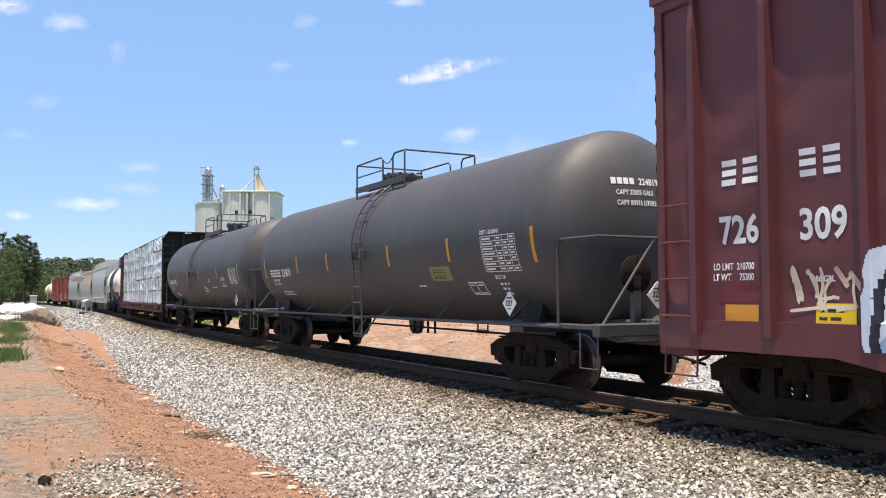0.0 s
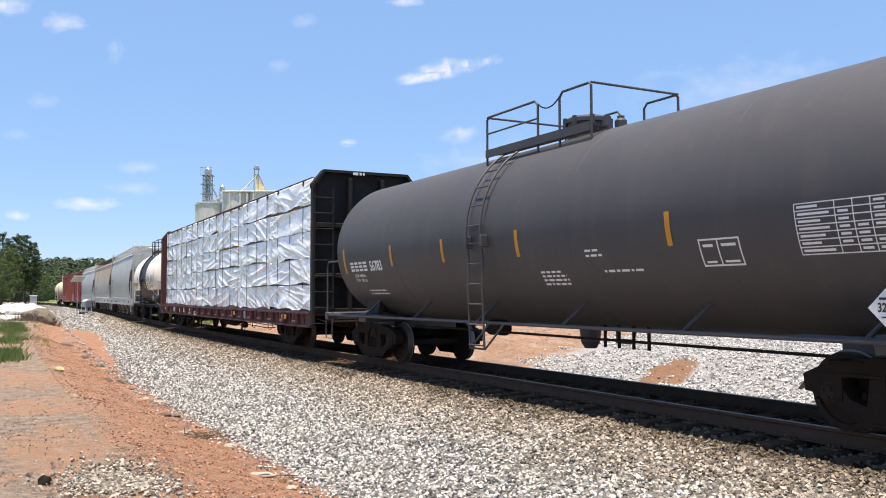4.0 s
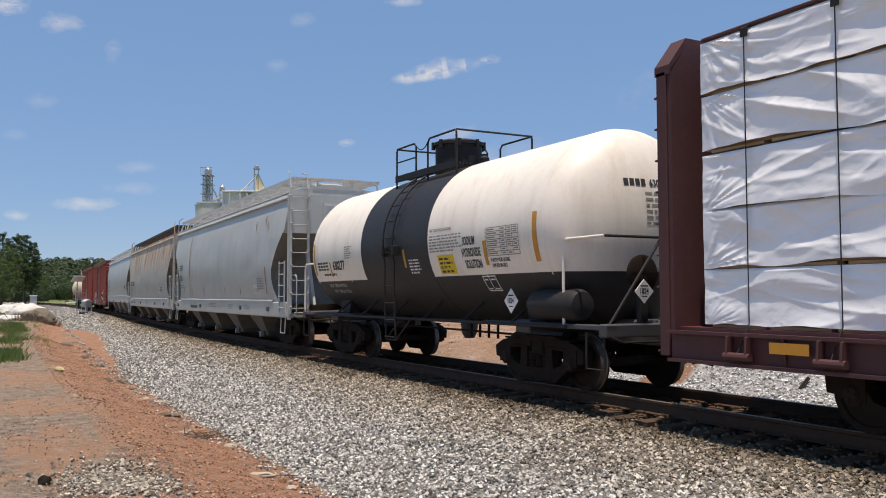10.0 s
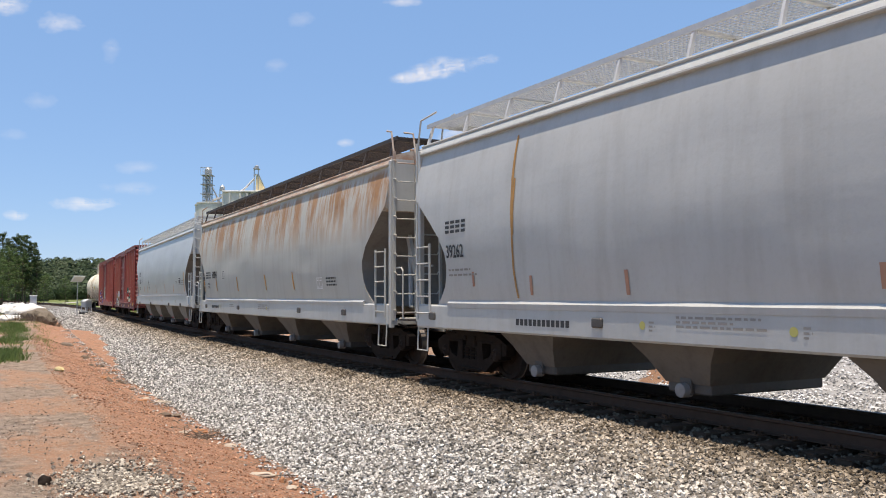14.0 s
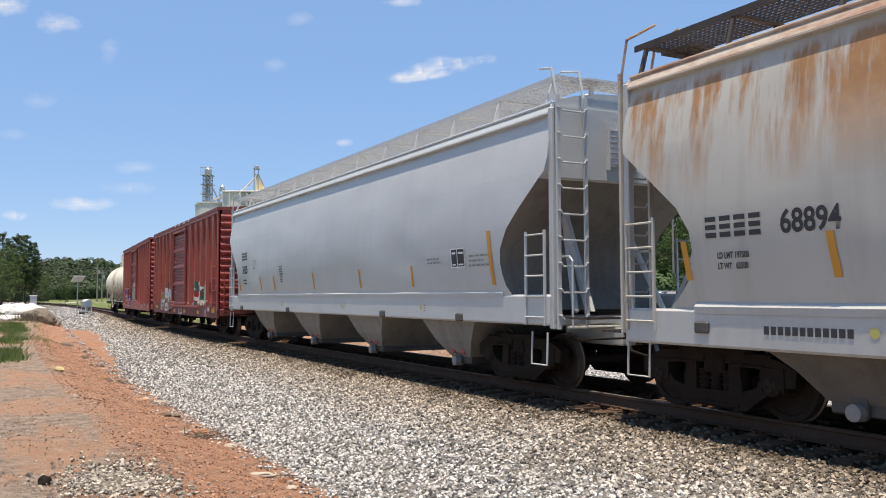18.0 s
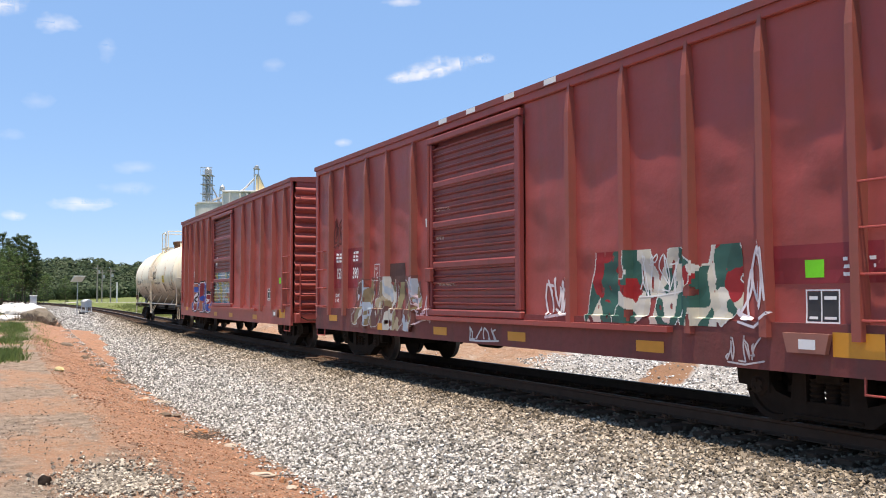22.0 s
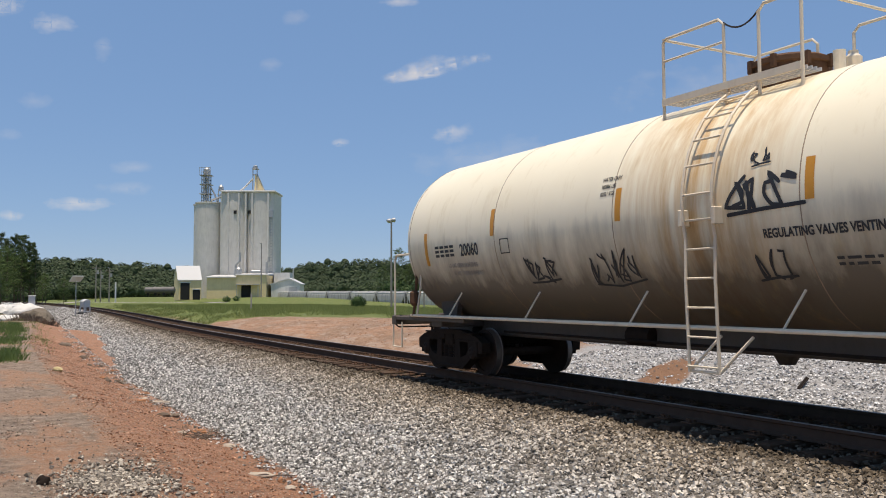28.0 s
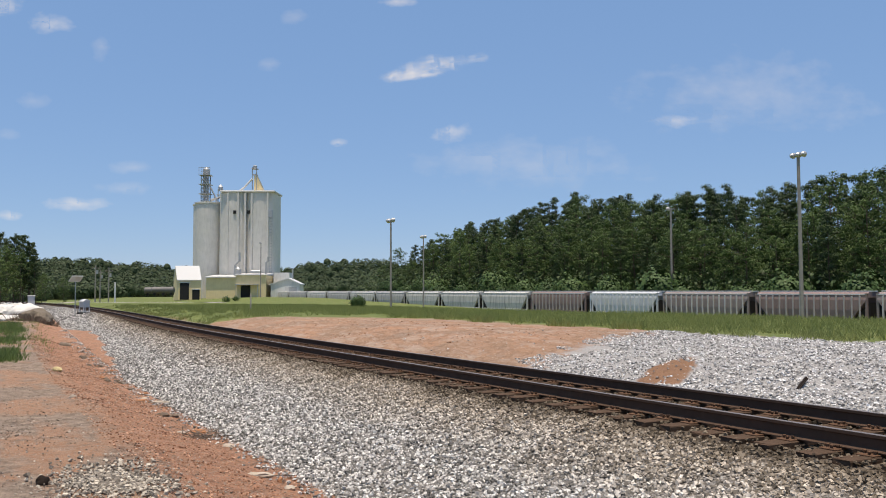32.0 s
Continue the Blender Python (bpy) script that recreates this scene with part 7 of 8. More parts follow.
stones("clay_chips", np.array(pts), .010 + .040 * rs_.uniform(0, 1, len(pts)) ** 2.4, M["clay_chip"], seed=16, label="clods and chips of red clay on the slope")
M["heap"] = stone_material("mixed spilled gravel", (0.22, 0.19, 0.155), (0.54, 0.48, 0.39))
pts = [(-9.6 + rs_.normal() * .55, 1.35 + rs_.normal() * .28, 0) for _ in range(2600)]
pts = np.array([(x, y, level(x, y) + rs_.uniform(0, .03)) for x, y, _ in pts])
stones("gravel_heap", pts, .02 + .055 * rs_.uniform(0, 1, len(pts)) ** 1.5, M["heap"], seed=7, label="small heap of spilled gravel on the dirt")
pts = []
for _ in range(2600):
    x = -rs_.uniform(24, 56)
    y = rs_.uniform(14, 26)
    pts.append((x, y, level(x, y) - .002))
stones("bank_stones", np.array(pts), .015 + .08 * rs_.uniform(0, 1, len(pts)) ** 2, M["clay_chip"], seed=8, label="brown stones lying on the far bank")


def lump(name, label, category, x, y, rx, ry, rz, material, seed, sink=.25, turn=None):
    bm = bmesh.new()
    bmesh.ops.create_icosphere(bm, subdivisions=3, radius=1.0)
    for v in bm.verts:
        v.co *= 1 + noise.noise(v.co * 1.7 + Vector((seed, 0, 0))) * .35 + noise.noise(v.co * 5 + Vector((seed, 2, 0))) * .1
        v.co = Vector((v.co.x * rx, v.co.y * ry, v.co.z * rz))
    ob = new(name, Bag().bm(bm).mesh(name, material, True))
    ob.matrix_basis = pose(x, y, level(x, y) + rz * (.5 - sink), 0, 0, seed * 40 if turn is None else turn)
    return tagged(ob, label, category)


lump("dark_rock", "dark grey rock lying on the dirt", "rock", -9.75, .68, .08, .065, .07, M["grime"], 4, .3)
lump("pale_stone", "pale yellow stone lying on the dirt", "rock", -24.6, 2.0, .16, .11, .08, plain("yellow stone", (.5, .4, .2), .9), 5, 0)

# dry twigs, slabs and scraps along the foot of the ballast
rw = random.Random(31)
M["twig"] = plain("dry twig", (.16, .12, .085), .95, vary=.5)
tw_ = Bag()
for i in range(190):
    near = i < 60
    x = -14.9 + rw.gauss(0, .28) if near else -rw.uniform(8, 46)
    w = -5.55 + rw.gauss(0, .14 if near else .35)
    x, y = line(x, w)[:2]
    z, a, l = level(x, y) + .015, rw.uniform(0, 6.28), rw.uniform(.08, .42)
    e = Vector((math.cos(a) * l, math.sin(a) * l, rw.uniform(0, .5) * l if near else rw.uniform(0, .12) * l))
    tw_.tube([(x, y, z), Vector((x, y, z)) + e * .5 + Vector((0, 0, .02)), Vector((x, y, z)) + e], rw.uniform(.003, .008), 4)
tagged(new("dry_twigs", tw_.mesh("dry_twigs", M["twig"])), "dry grey twigs at the foot of the ballast", "twigs", kind="stuff")
M["slab"] = plain("pale slab stone", (.42, .35, .27), .9, vary=.25, scale=7)
for i, (x, y, rx, ry) in enumerate(((-11.04, 3.32, .20, .07), (-20.3, 3.78, .22, .09), (-15.5, 3.28, .11, .06), (-17.5, 1.7, .09, .04), (-21.5, 3.66, .16, .07), (-10.3, 3.5, .09, .06), (-13.4, 3.55, .1, .07))):
    lump("pale_slab", "flat pale slab of stone on the red clay", "rock", x, y, rx, ry, .035, M["slab"], i + 12, .1, 60 + 25 * i)
lump("fallen_branch", "dark piece of dead wood on the clay", "branch", -43.1, 3.8, .75, .14, .12, M["twig"], 8, .1, 15)
for i in range(26):
    x = -rw.uniform(9, 44)
    w = rw.uniform(-5.9, -5.1)
    x, y = line(x, w)[:2]
    lump("clod", "dark clod of earth at the foot of the ballast", "clod", x, y, rw.uniform(.05, .16), rw.uniform(.04, .1), .05, M["twig"] if i % 3 else M["clay_lump"], i + 40, .15)
stick = thing("scrap_rail", "short rusty scrap of rail sticking out of the gravel", "scrap", at=pose(-13.4, 16.6, level(-13.4, 16.6) + .03, 0, 0, 0))
part("bar", Bag().tube([(.05, -.2, -.1), (-.35, .75, .2)], .03, 6).tube([(.1, -.2, -.1), (-.3, .75, .18)], .02, 5), M["grime"], stick)
# ---------------------------------------------------------------- plants
def leaf_material(name, dark, light, gloss=.6):
    k = Nodes(name)
    g = k.n("NewGeometry")
    o = k.n("ObjectInfo")
    f = k.math("ADD", k.math("MULTIPLY", g.outputs["Random Per Island"], .15), k.math("MULTIPLY", o.outputs["Random"], .55))
    f = k.math("ADD", f, k.math("MULTIPLY", k.ramp(k.noise(.55, 3, .6), [(.35, 0.0), (.65, 1.0)]), .30))
    return k.done(k.mix(f, dark, light), gloss, spec=.2)


M["pine"] = leaf_material("pine needles", (0.030, 0.052, 0.021), (0.068, 0.100, 0.037))
M["broad"] = leaf_material("broad leaves", (0.042, 0.078, 0.022), (0.105, 0.158, 0.046))
M["far_leaf"] = leaf_material("far leaves", (0.034, 0.056, 0.026), (0.062, 0.090, 0.038))
M["shrub"] = leaf_material("shrub leaves", (0.030, 0.064, 0.020), (0.080, 0.130, 0.040))
M["blade"] = leaf_material("grass blades", (0.12, 0.165, 0.044), (0.27, 0.29, 0.10), .8)
M["fresh"] = leaf_material("fresh weeds", (0.075, 0.125, 0.032), (0.16, 0.22, 0.065))
M["bark"] = plain("bark", (0.10, 0.075, 0.055), .95, vary=.4, scale=5)


def quads(name, centres, normals, sizes, material, ratio=1.0):
    """Leaf clumps: bent quads, two triangles and a fold each."""
    n = len(centres)
    c, nn = np.asarray(centres), np.asarray(normals)
    nn = nn / np.linalg.norm(nn, axis=1)[:, None]
    t = np.cross(nn, np.random.RandomState(n).normal(size=(n, 3)))
    t /= np.linalg.norm(t, axis=1)[:, None]
    b = np.cross(nn, t)
    s = np.asarray(sizes)[:, None] / 2
    fold = nn * s * .5
    v = np.stack([c - t * s, c - b * s * ratio * .75 + fold * .4, c + t * s * .9 - fold * .3, c + b * s * ratio], 1)
    me = bpy.data.meshes.new(name)
    me.vertices.add(n * 4)
    me.vertices.foreach_set("co", v.reshape(-1))
    me.loops.add(n * 4)
    me.loops.foreach_set("vertex_index", np.arange(n * 4, dtype=np.int32))
    me.polygons.add(n)
    me.polygons.foreach_set("loop_start", np.arange(n, dtype=np.int32) * 4)
    me.update(calc_edges=True)
    me.materials.append(material)
    return me


def tree(kind, seed, height, label):
    """A tapered trunk with limbs and a crown of clumps with gaps."""
    rs = np.random.RandomState(seed)
    t = thing("tree", label, "tree", "trees of the wood")
    tr = Bag()
    lean = rs.normal(size=2) * .02
    tr.tube([(lean[0] * z, lean[1] * z, z - .4) for z in np.linspace(0, height * .93, 7)], .01, 7)
    for i, v in enumerate(tr.v[:49]):
        ring = i // 7
        r = height * .012 * (1 - ring / 7.5)
        c = Vector((lean[0] * height * .93 * ring / 6, lean[1] * height * .93 * ring / 6, v[2]))
        d = Vector(v) - c
        tr.v[i] = tuple(c + Vector((d.x, d.y, 0)).normalized() * r + Vector((0, 0, d.z)))
    pts, nrm, sz = [], [], []
    n_limb = 46 if kind == "pine" else 54
    for i in range(n_limb):
        f = .20 + .80 * (i + rs.uniform(0, 1)) / n_limb if kind == "broad" else .30 + .70 * (i + rs.uniform(0, 1)) / n_limb
        if kind == "pine":
            reach = height * (.028 + .150 * max(0.0, 1 - f) ** .55) * rs.uniform(.55, 1.25)
        else:
            reach = height * .23 * math.sin(math.pi * min(1, (f - .06) / .98)) ** .55 * rs.uniform(.5, 1.15)
        a = i * 2.4 + rs.uniform(-.6, .6)
        e = Vector((math.cos(a) * reach, math.sin(a) * reach, height * rs.uniform(-.005, .045)))
        base = Vector((0, 0, height * f * .955))
        if i % 3 == 0:
            tr.tube([base - Vector((0, 0, .03 * height)), base + e * .6, base + e], .045 * height / 18, 5)
        for k, share in ((.45, 34), (.8, 46), (1.02, 52)):
            heart = base + e * k + Vector(rs.normal(size=3) * height * .008)
            puff = height * (.032 if kind == "pine" else .040) * rs.uniform(.75, 1.2)
            for _ in range(share):
                d = rs.normal(size=3)
                d /= np.linalg.norm(d)
                p = heart + Vector((d[0] * puff, d[1] * puff, d[2] * puff * .62)) * rs.uniform(.55, 1.08)
                pts.append(p)
                nrm.append(d + rs.normal(size=3) * .16 + np.array((0, 0, .3)))
                sz.append(rs.uniform(.13, .32) * height / 20)
    part("trunk", tr, M["bark"], t)
    part("crown", quads("crown", [p[:] for p in pts], nrm, sz, M["pine" if kind == "pine" else "broad"]), None, t)
    return t


def bush(seed, size, label, name="bush"):
    rs = np.random.RandomState(seed)
    t = thing(name, label, "bush", "bushes along the yard")
    n = 1500
    d = rs.normal(size=(n, 3))
    d /= np.linalg.norm(d, axis=1)[:, None]
    r = rs.uniform(.75, 1.0, n) * (1 + .25 * np.sin(d[:, 0] * 5 + seed) * np.cos(d[:, 1] * 4))
    p = d * r[:, None] * np.array((size * .55, size * .55, size * .5)) + np.array((0, 0, size * .45))
    part("leaves", quads("leaves", p, d + rs.normal(size=(n, 3)) * .2, rs.uniform(.08, .15, n) * size * .6, M["shrub"]), None, t)
    st = Bag()
    for k in range(5):
        st.tube([(0, 0, -.2), (.15 * size * math.cos(k * 1.3), .15 * size * math.sin(k * 1.3), size * .5)], .02 * size / 2, 5)
    part("stem", st, M["bark"], t)
    return t


def put(ob, x, y, turn=0.0, scale=1.0, sink=.1):
    ob.scale = (scale, scale, scale)
    ob.matrix_basis = pose(x, y, level(x, y) - sink, 0, 0, turn) @ Matrix.Diagonal((scale, scale, scale, 1))


rt = random.Random(4)
kinds = [("pine", 1, 21.0, "tall dark green pine at the wood's edge"), ("pine", 2, 23.0, "tall dark green pine at the wood's edge"), ("broad", 3, 18.0, "leafy green broad-leaved tree in the wood"),
         ("broad", 4, 20.0, "leafy green broad-leaved tree in the wood"), ("pine", 5, 20.0, "slender pine with a ragged crown"), ("broad", 6, 16.0, "leafy green tree at the wood's edge")]
protos = [tree(*k) for k in kinds]
used = [False] * len(protos)


def plant(i, x, y, scale):
    turn = rt.uniform(0, 360)
    if not used[i]:
        used[i] = True
        put(protos[i], x, y, turn, scale)
    else:
        z = level(x, y) - .1
        c = copy_thing(protos[i], pose(x, y, z, 0, 0, turn))
        c.scale = (scale, scale, scale)


CREST = ((-250, 15.5), (-231, 18.0), (-210, 21.2), (-186, 22.2), (-162, 24.0), (-142, 23.0), (-132, 21.0), (-119, 21.4), (-105, 19.6), (-92, 20.4), (-40, 20.6))


def crest(x):
    """Height of the wood's skyline over the ground's datum."""
    for (a, p), (b, q) in zip(CREST, CREST[1:]):
        if a <= x <= b:
            return p + (q - p) * (x - a) / (b - a)
    return 18.0


TALL = [k[2] for k in kinds]
for row, (y0, step, lo, hi) in enumerate(((113, 4.4, .50, .78), (118, 4.0, .70, .96), (124, 3.9, .80, 1.06), (131, 4.4, .88, 1.07), (139, 5.2, .94, 1.07))):
    x = -246.0 + row * 1.7
    while x < -46:
        i = rt.choice((0, 1, 4, 0, 1, 4, 2, 3) if row > 1 else (2, 3, 5, 2, 4, 0))
        px, py = x + rt.uniform(-1.5, 1.5), y0 + rt.uniform(-2, 2)
        aim_top = (crest(px * 122 / py) - EYE[2]) * py / 122 + EYE[2] - level(px, py)
        plant(i, px, py, rt.uniform(lo, hi) * aim_top / TALL[i])
        x += step * rt.uniform(.7, 1.3)
for x, y, sc, i in ((-203, 9.6, .74, 0), (-200, 7.6, .67, 1), (-198, 11.4, .61, 4), (-205, 11.0, .64, 0), (-197, 8.8, .66, 2), (-204, 5.0, .70, 1), (-190, 1.5, .7, 4), (-194, 12.6, .40, 5), (-201, 6.4, .66, 0), (-199, 10.4, .62, 1), (-197, 3.0, .66, 0), (-192, 6.0, .62, 3), (-188, 3.5, .6, 2), (-203, 1.0, .74, 1), (-170, -1.5, .78, 3), (-160, -.5, .40, 2), (-150, -2.5, .42, 5), (-214, 14.6, .46, 5), (-185, -4, .72, 1), (-207, 8.6, .72, 1), (-193, 4.5, .6, 3), (-140, -1.2, .30, 5), (-120, 3.1, .34, 3), (-118, 1.9, .38, 2), (-216, 18.5, .40, 2), (-212, 12.6, .40, 3)):
    plant(i, x, y, sc)
bushes = [bush(1, 5.0, "rounded green bush before the wood"), bush(2, 3.6, "rounded green bush before the wood")]
spots = []
x = -222.0
while x < -60:
    spots.append((x + rt.uniform(-1, 1), 106 + rt.uniform(-2, 2), rt.uniform(1.05, 1.9)))
    x += rt.uniform(4.5, 9)
spots += [(-118, 50.5, .55), (-116.2, 49.5, .42), (-243, 66, .5), (-238, 62, .4)]
for i, (x, y, sc) in enumerate(spots):
    b = bushes[i % 2]
    if i < 2:
        put(b, x, y, rt.uniform(0, 360), sc)
    else:
        c = copy_thing(b, pose(x, y, level(x, y) - .1, 0, 0, rt.uniform(0, 360)))
        c.scale = (sc, sc, sc)

# far woods on the low hills
rs = np.random.RandomState(21)
P, N, Z = [], [], []


def woods(marks, dist, depth, n, seed):
    """Crowns on a far rise; marks: (bearing in degrees from +Y towards -X, height of the skyline)."""
    r2 = np.random.RandomState(seed)
    for c in range(n):
        f = (c + r2.uniform(0, 1)) / n
        a = marks[0][0] + (marks[-1][0] - marks[0][0]) * f
        for (p, h0), (q, h1) in zip(marks, marks[1:]):
            if min(p, q) <= a <= max(p, q):
                top = h0 + (h1 - h0) * (a - p) / (q - p)
        back_ = (c % 7) / 6
        d = dist + depth * back_
        a = radians(a)
        size = r2.uniform(2.3, 5.4) * dist / 500
        tip = top * (.38 + .62 * back_) * r2.uniform(.84, 1.05)
        heart = np.array((-math.sin(a) * d, math.cos(a) * d, tip - size))
        m = 220
        g = r2.normal(size=(m, 3))
        g /= np.linalg.norm(g, axis=1)[:, None]
        g[:, 2] = np.abs(g[:, 2]) * 1.5 - .6
        P.extend(heart + g * size * r2.uniform(.8, 1.05, (m, 1)))
        N.extend(g + r2.normal(size=(m, 3)) * .06 + np.array((0, 0, .2)))
        Z.extend(r2.uniform(.9, 1.5, m) * dist / 500)


woods(((77, 19.0), (78.5, 19.5), (80.3, 21.0), (82.3, 21.6), (84.6, 23.8), (87, 23.4), (91, 22.5)), 470, 50, 420, 1)
woods(((86, 11), (93, 12.5), (100, 12)), 300, 40, 150, 4)
woods(((59.5, 26.0), (62.5, 26.0), (64.4, 27.0), (67.4, 28.5), (69.6, 27.0), (71.8, 22.5), (77.5, 20.0)), 560, 60, 440, 2)
me = quads("far_woods", P, N, Z, M["far_leaf"])
P2, N2, Z2 = [], [], []
for _ in range(42000):
    x, y = rs.uniform(-255, -44), 108.5 + rs.uniform(0, 30)
    z = level(x, y) + rs.uniform(0, 1) ** 1.3 * (6.5 + .2 * (y - 108) + 2.5 * noise.noise(Vector((x * .2, y * .2, 6))))
    P2.append((x, y, z))
    N2.append(rs.normal(size=3) * .4 + np.array((0, -.7, .6)))
    Z2.append(rs.uniform(.35, .9))
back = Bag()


def shade_sheet(pts):
    """A dark upright sheet added behind the leaves as shade, uneven crest: (x, y, height)."""
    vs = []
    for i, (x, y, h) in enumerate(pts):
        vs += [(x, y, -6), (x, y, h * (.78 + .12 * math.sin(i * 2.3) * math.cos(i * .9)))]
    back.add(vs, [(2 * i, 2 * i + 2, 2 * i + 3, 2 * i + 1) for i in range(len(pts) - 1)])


shade_sheet([(-262 + 3 * i, 144, min(13, 6 + .2 * i)) for i in range(76)])
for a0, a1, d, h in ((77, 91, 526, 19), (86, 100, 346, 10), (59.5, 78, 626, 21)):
    shade_sheet([(-math.sin(radians(a0 + (a1 - a0) * i / 60)) * d, math.cos(radians(a0 + (a1 - a0) * i / 60)) * d, h) for i in range(61)])
tagged(new("wooded_rise", back.mesh("wooded_rise", plain("deep shade of the woods", (.030, .052, .020), .95, vary=.4, scale=.4))), "dark green sheet added behind the trees as the woods' inner shade", "woods", kind="stuff")
tagged(new("undergrowth", quads("undergrowth", P2, N2, Z2, M["pine"])), "dense green undergrowth beneath the wood's trees", "undergrowth", kind="stuff")
tagged(new("far_woods", me), "dark green woods on the far low hills", "woods", kind="stuff")

# grass tufts along the field's edge and weeds by the ballast
def tufts(name, spots, tall, label, seed, material=None):
    r3 = np.random.RandomState(seed)
    vs, fs = [], []
    for x, y in spots:
        z = level(x, y) - .03
        for _ in range(4):
            a, h, ln = r3.uniform(0, 6.28), tall * r3.uniform(.5, 1.2), r3.normal(size=2) * tall * .3
            w = .010 + tall * .022
            ox, oy = r3.normal(size=2) * .12
            o = len(vs)
            vs += [(x + ox - math.cos(a) * w, y + oy - math.sin(a) * w, z), (x + ox + math.cos(a) * w, y + oy + math.sin(a) * w, z), (x + ox + ln[0] * .5, y + oy + ln[1] * .5, z + h * .65), (x + ox + ln[0], y + oy + ln[1], z + h)]
            fs += [(o, o + 1, o + 2), (o + 2, o + 3, o)]
    tagged(new(name, mesh_of(name, vs, fs, material or M["blade"])), label, "grass", kind="stuff")


sp = []
while len(sp) < 24000:
    x = -rs.uniform(0, 1) ** .8 * 150 - 8
    w = 18.5 + rs.uniform(0, 1) ** 1.6 * 34
    if x < -66:
        w = 4.6 + 38 * rs.uniform(0, 1) ** 1.3
    y = line(x)[1] + w
    if y > -x * 1.75 + 2 or y < -x * .12:
        continue
    if w < 21 and noise.noise(Vector((x * .35, y * .35, 2))) < .05:
        continue
    sp.append((x, y))
tufts("field_grass", sp, .42, "green and straw-coloured grass on the field", 3)
sp = []
while len(sp) < 900:
    x = -rs.uniform(32, 75)
    y = rs.uniform(-.03, .068) * -x + rs.normal() * .25
    if noise.noise(Vector((x * .25, y * .9, 5))) + .10 * (x + 30) / -10 < rs.uniform(-.1, .35):
        continue
    sp.append((x, y))
brush = [(-76 + rs.normal() * 1.6, 4.5 + rs.normal() * .65) for _ in range(520)]
tufts("dry_brush", brush, .6, "dry brown brush on the earth bank", 6, M["twig"])
tufts("weeds", sp, .16, "low green weeds on the dirt", 4)
sp = []
while len(sp) < 2600:
    x = -rs.uniform(27, 66)
    y = (rs.uniform(-.04, .045) + .016 * noise.noise(Vector((x * .3, 1.0, 9)))) * -x
    if noise.noise(Vector((x * .16, y * .7, 15))) < rs.uniform(-.3, .12):
        continue
    sp.append((x, y))
tufts("green_weeds", sp, .27, "thick fresh green weeds at the edge of the dirt", 14, M["fresh"])

# ---------------------------------------------------------------- grain elevator
M["concrete"] = paint("weathered concrete", (0.66, 0.63, 0.575), dirt=(0.38, 0.36, 0.32), amount=.4, rough=.9)
M["beige"] = paint("beige metal siding", (0.76, 0.61, 0.34), dirt=(0.5, 0.38, 0.22), amount=.25, rough=.7)
M["roof_white"] = plain("white metal roofing", (0.60, 0.60, 0.585), .5, vary=.06)
M["galv"] = plain("galvanised steel", (0.42, 0.42, 0.41), .45, .5, .2)
# near-black for plates that stand in for the shade inside openings
M["void"] = plain("shade inside openings", (0.012, 0.012, 0.012), .9)
M["pale"] = paint("off-white siding", (0.62, 0.62, 0.58), amount=.2, rough=.7)
SITE = pose(-308.1, 83.5, 2.0, 0, 0, 61.3)     # x to the camera's right, y away from it


def site(name, label, category, x, y):
    return thing(name, label, category, at=SITE @ pose(x, y, 0))


el = site("grain_elevator", "tall pale concrete grain elevator with steel towers", "silo", 0, 0)
# main block: bulged bins side by side
out = []
for c, r in ((-.6, 5.0), (9.2, 5.0)):
    for i in range(13):
        a = math.pi + math.pi * i / 12
        out.append((c + r * math.cos(a) * .97, r * math.sin(a) * .38 - 2.5))
blk = Bag().prism([(-4.3, -1.0)] + [(p + .2, q) for p, q in out[1:12]] + [(p + .2, q) for p, q in out[14:25]] + [(14.4, -1.0), (14.4, 10), (-4.3, 10)], "z", -2.5, 36.6)
part("bin_block", blk, M["concrete"], el)
part("roof_slab", Bag().box(-4.7, 14.9, -4.8, 10.3, 36.6, 37.2, .1), M["concrete"], el)
for x in (-1.9, 1.9, 4.35, 6.7, 12.4):
    part("rib", Bag().box(x - .35, x + .35, -4.75, -3.4, -2, 36.4, .1), M["concrete"], el)
for x, z in ((.6, 29.4), (5.6, 29.4)):
    part("vent", Bag().box(x - .5, x + .5, -4.65, -4.2, z - .6, z + .6), M["void"], el)
fe = Bag().box(12.7, 14.2, -4.8, -3.8, 27.5, 30.0)
for z in range(-2, 30, 1):
    fe.box(13.2, 14.0, -4.6, -4.5, z, z + .12)
fe.box(13.1, 13.2, -4.6, -4.5, -2, 29).box(14.0, 14.1, -4.6, -4.5, -2, 29)
part("ladder_cage", fe, M["galv"], el)
for cx, r, h in ((-10.2, 4.9, 32.8), (-13.2, 2.6, 32.3)):
    part("round_bin", Bag().lathe([(-2.5, r), (h, r), (h + .05, r + .25), (h + .6, r + .25), (h + .8, r * .5)], 40, "z", (cx, 1.5, 0)), M["concrete"], el, smooth=True)
tw = Bag()
for x in (-12.8, -10.2):
    for y in (.2, 2.8):
        tw.box(x - .16, x + .16, y - .16, y + .16, 32.8, 43.4)
for z in np.arange(34, 43.5, 1.55):
    tw.box(-13, -10, 0, .2, z, z + .16).box(-13, -10, 2.8, 3, z, z + .16).tube([(-12.8, .1, z), (-10.2, .1, z + 1.5)], .09, 5).tube([(-10.2, .1, z), (-12.8, .1, z + 1.5)], .09, 5)
for z in (36.5, 40, 43.4):
    tw.box(-13.6, -9.4, -.6, 3.6, z, z + .15)
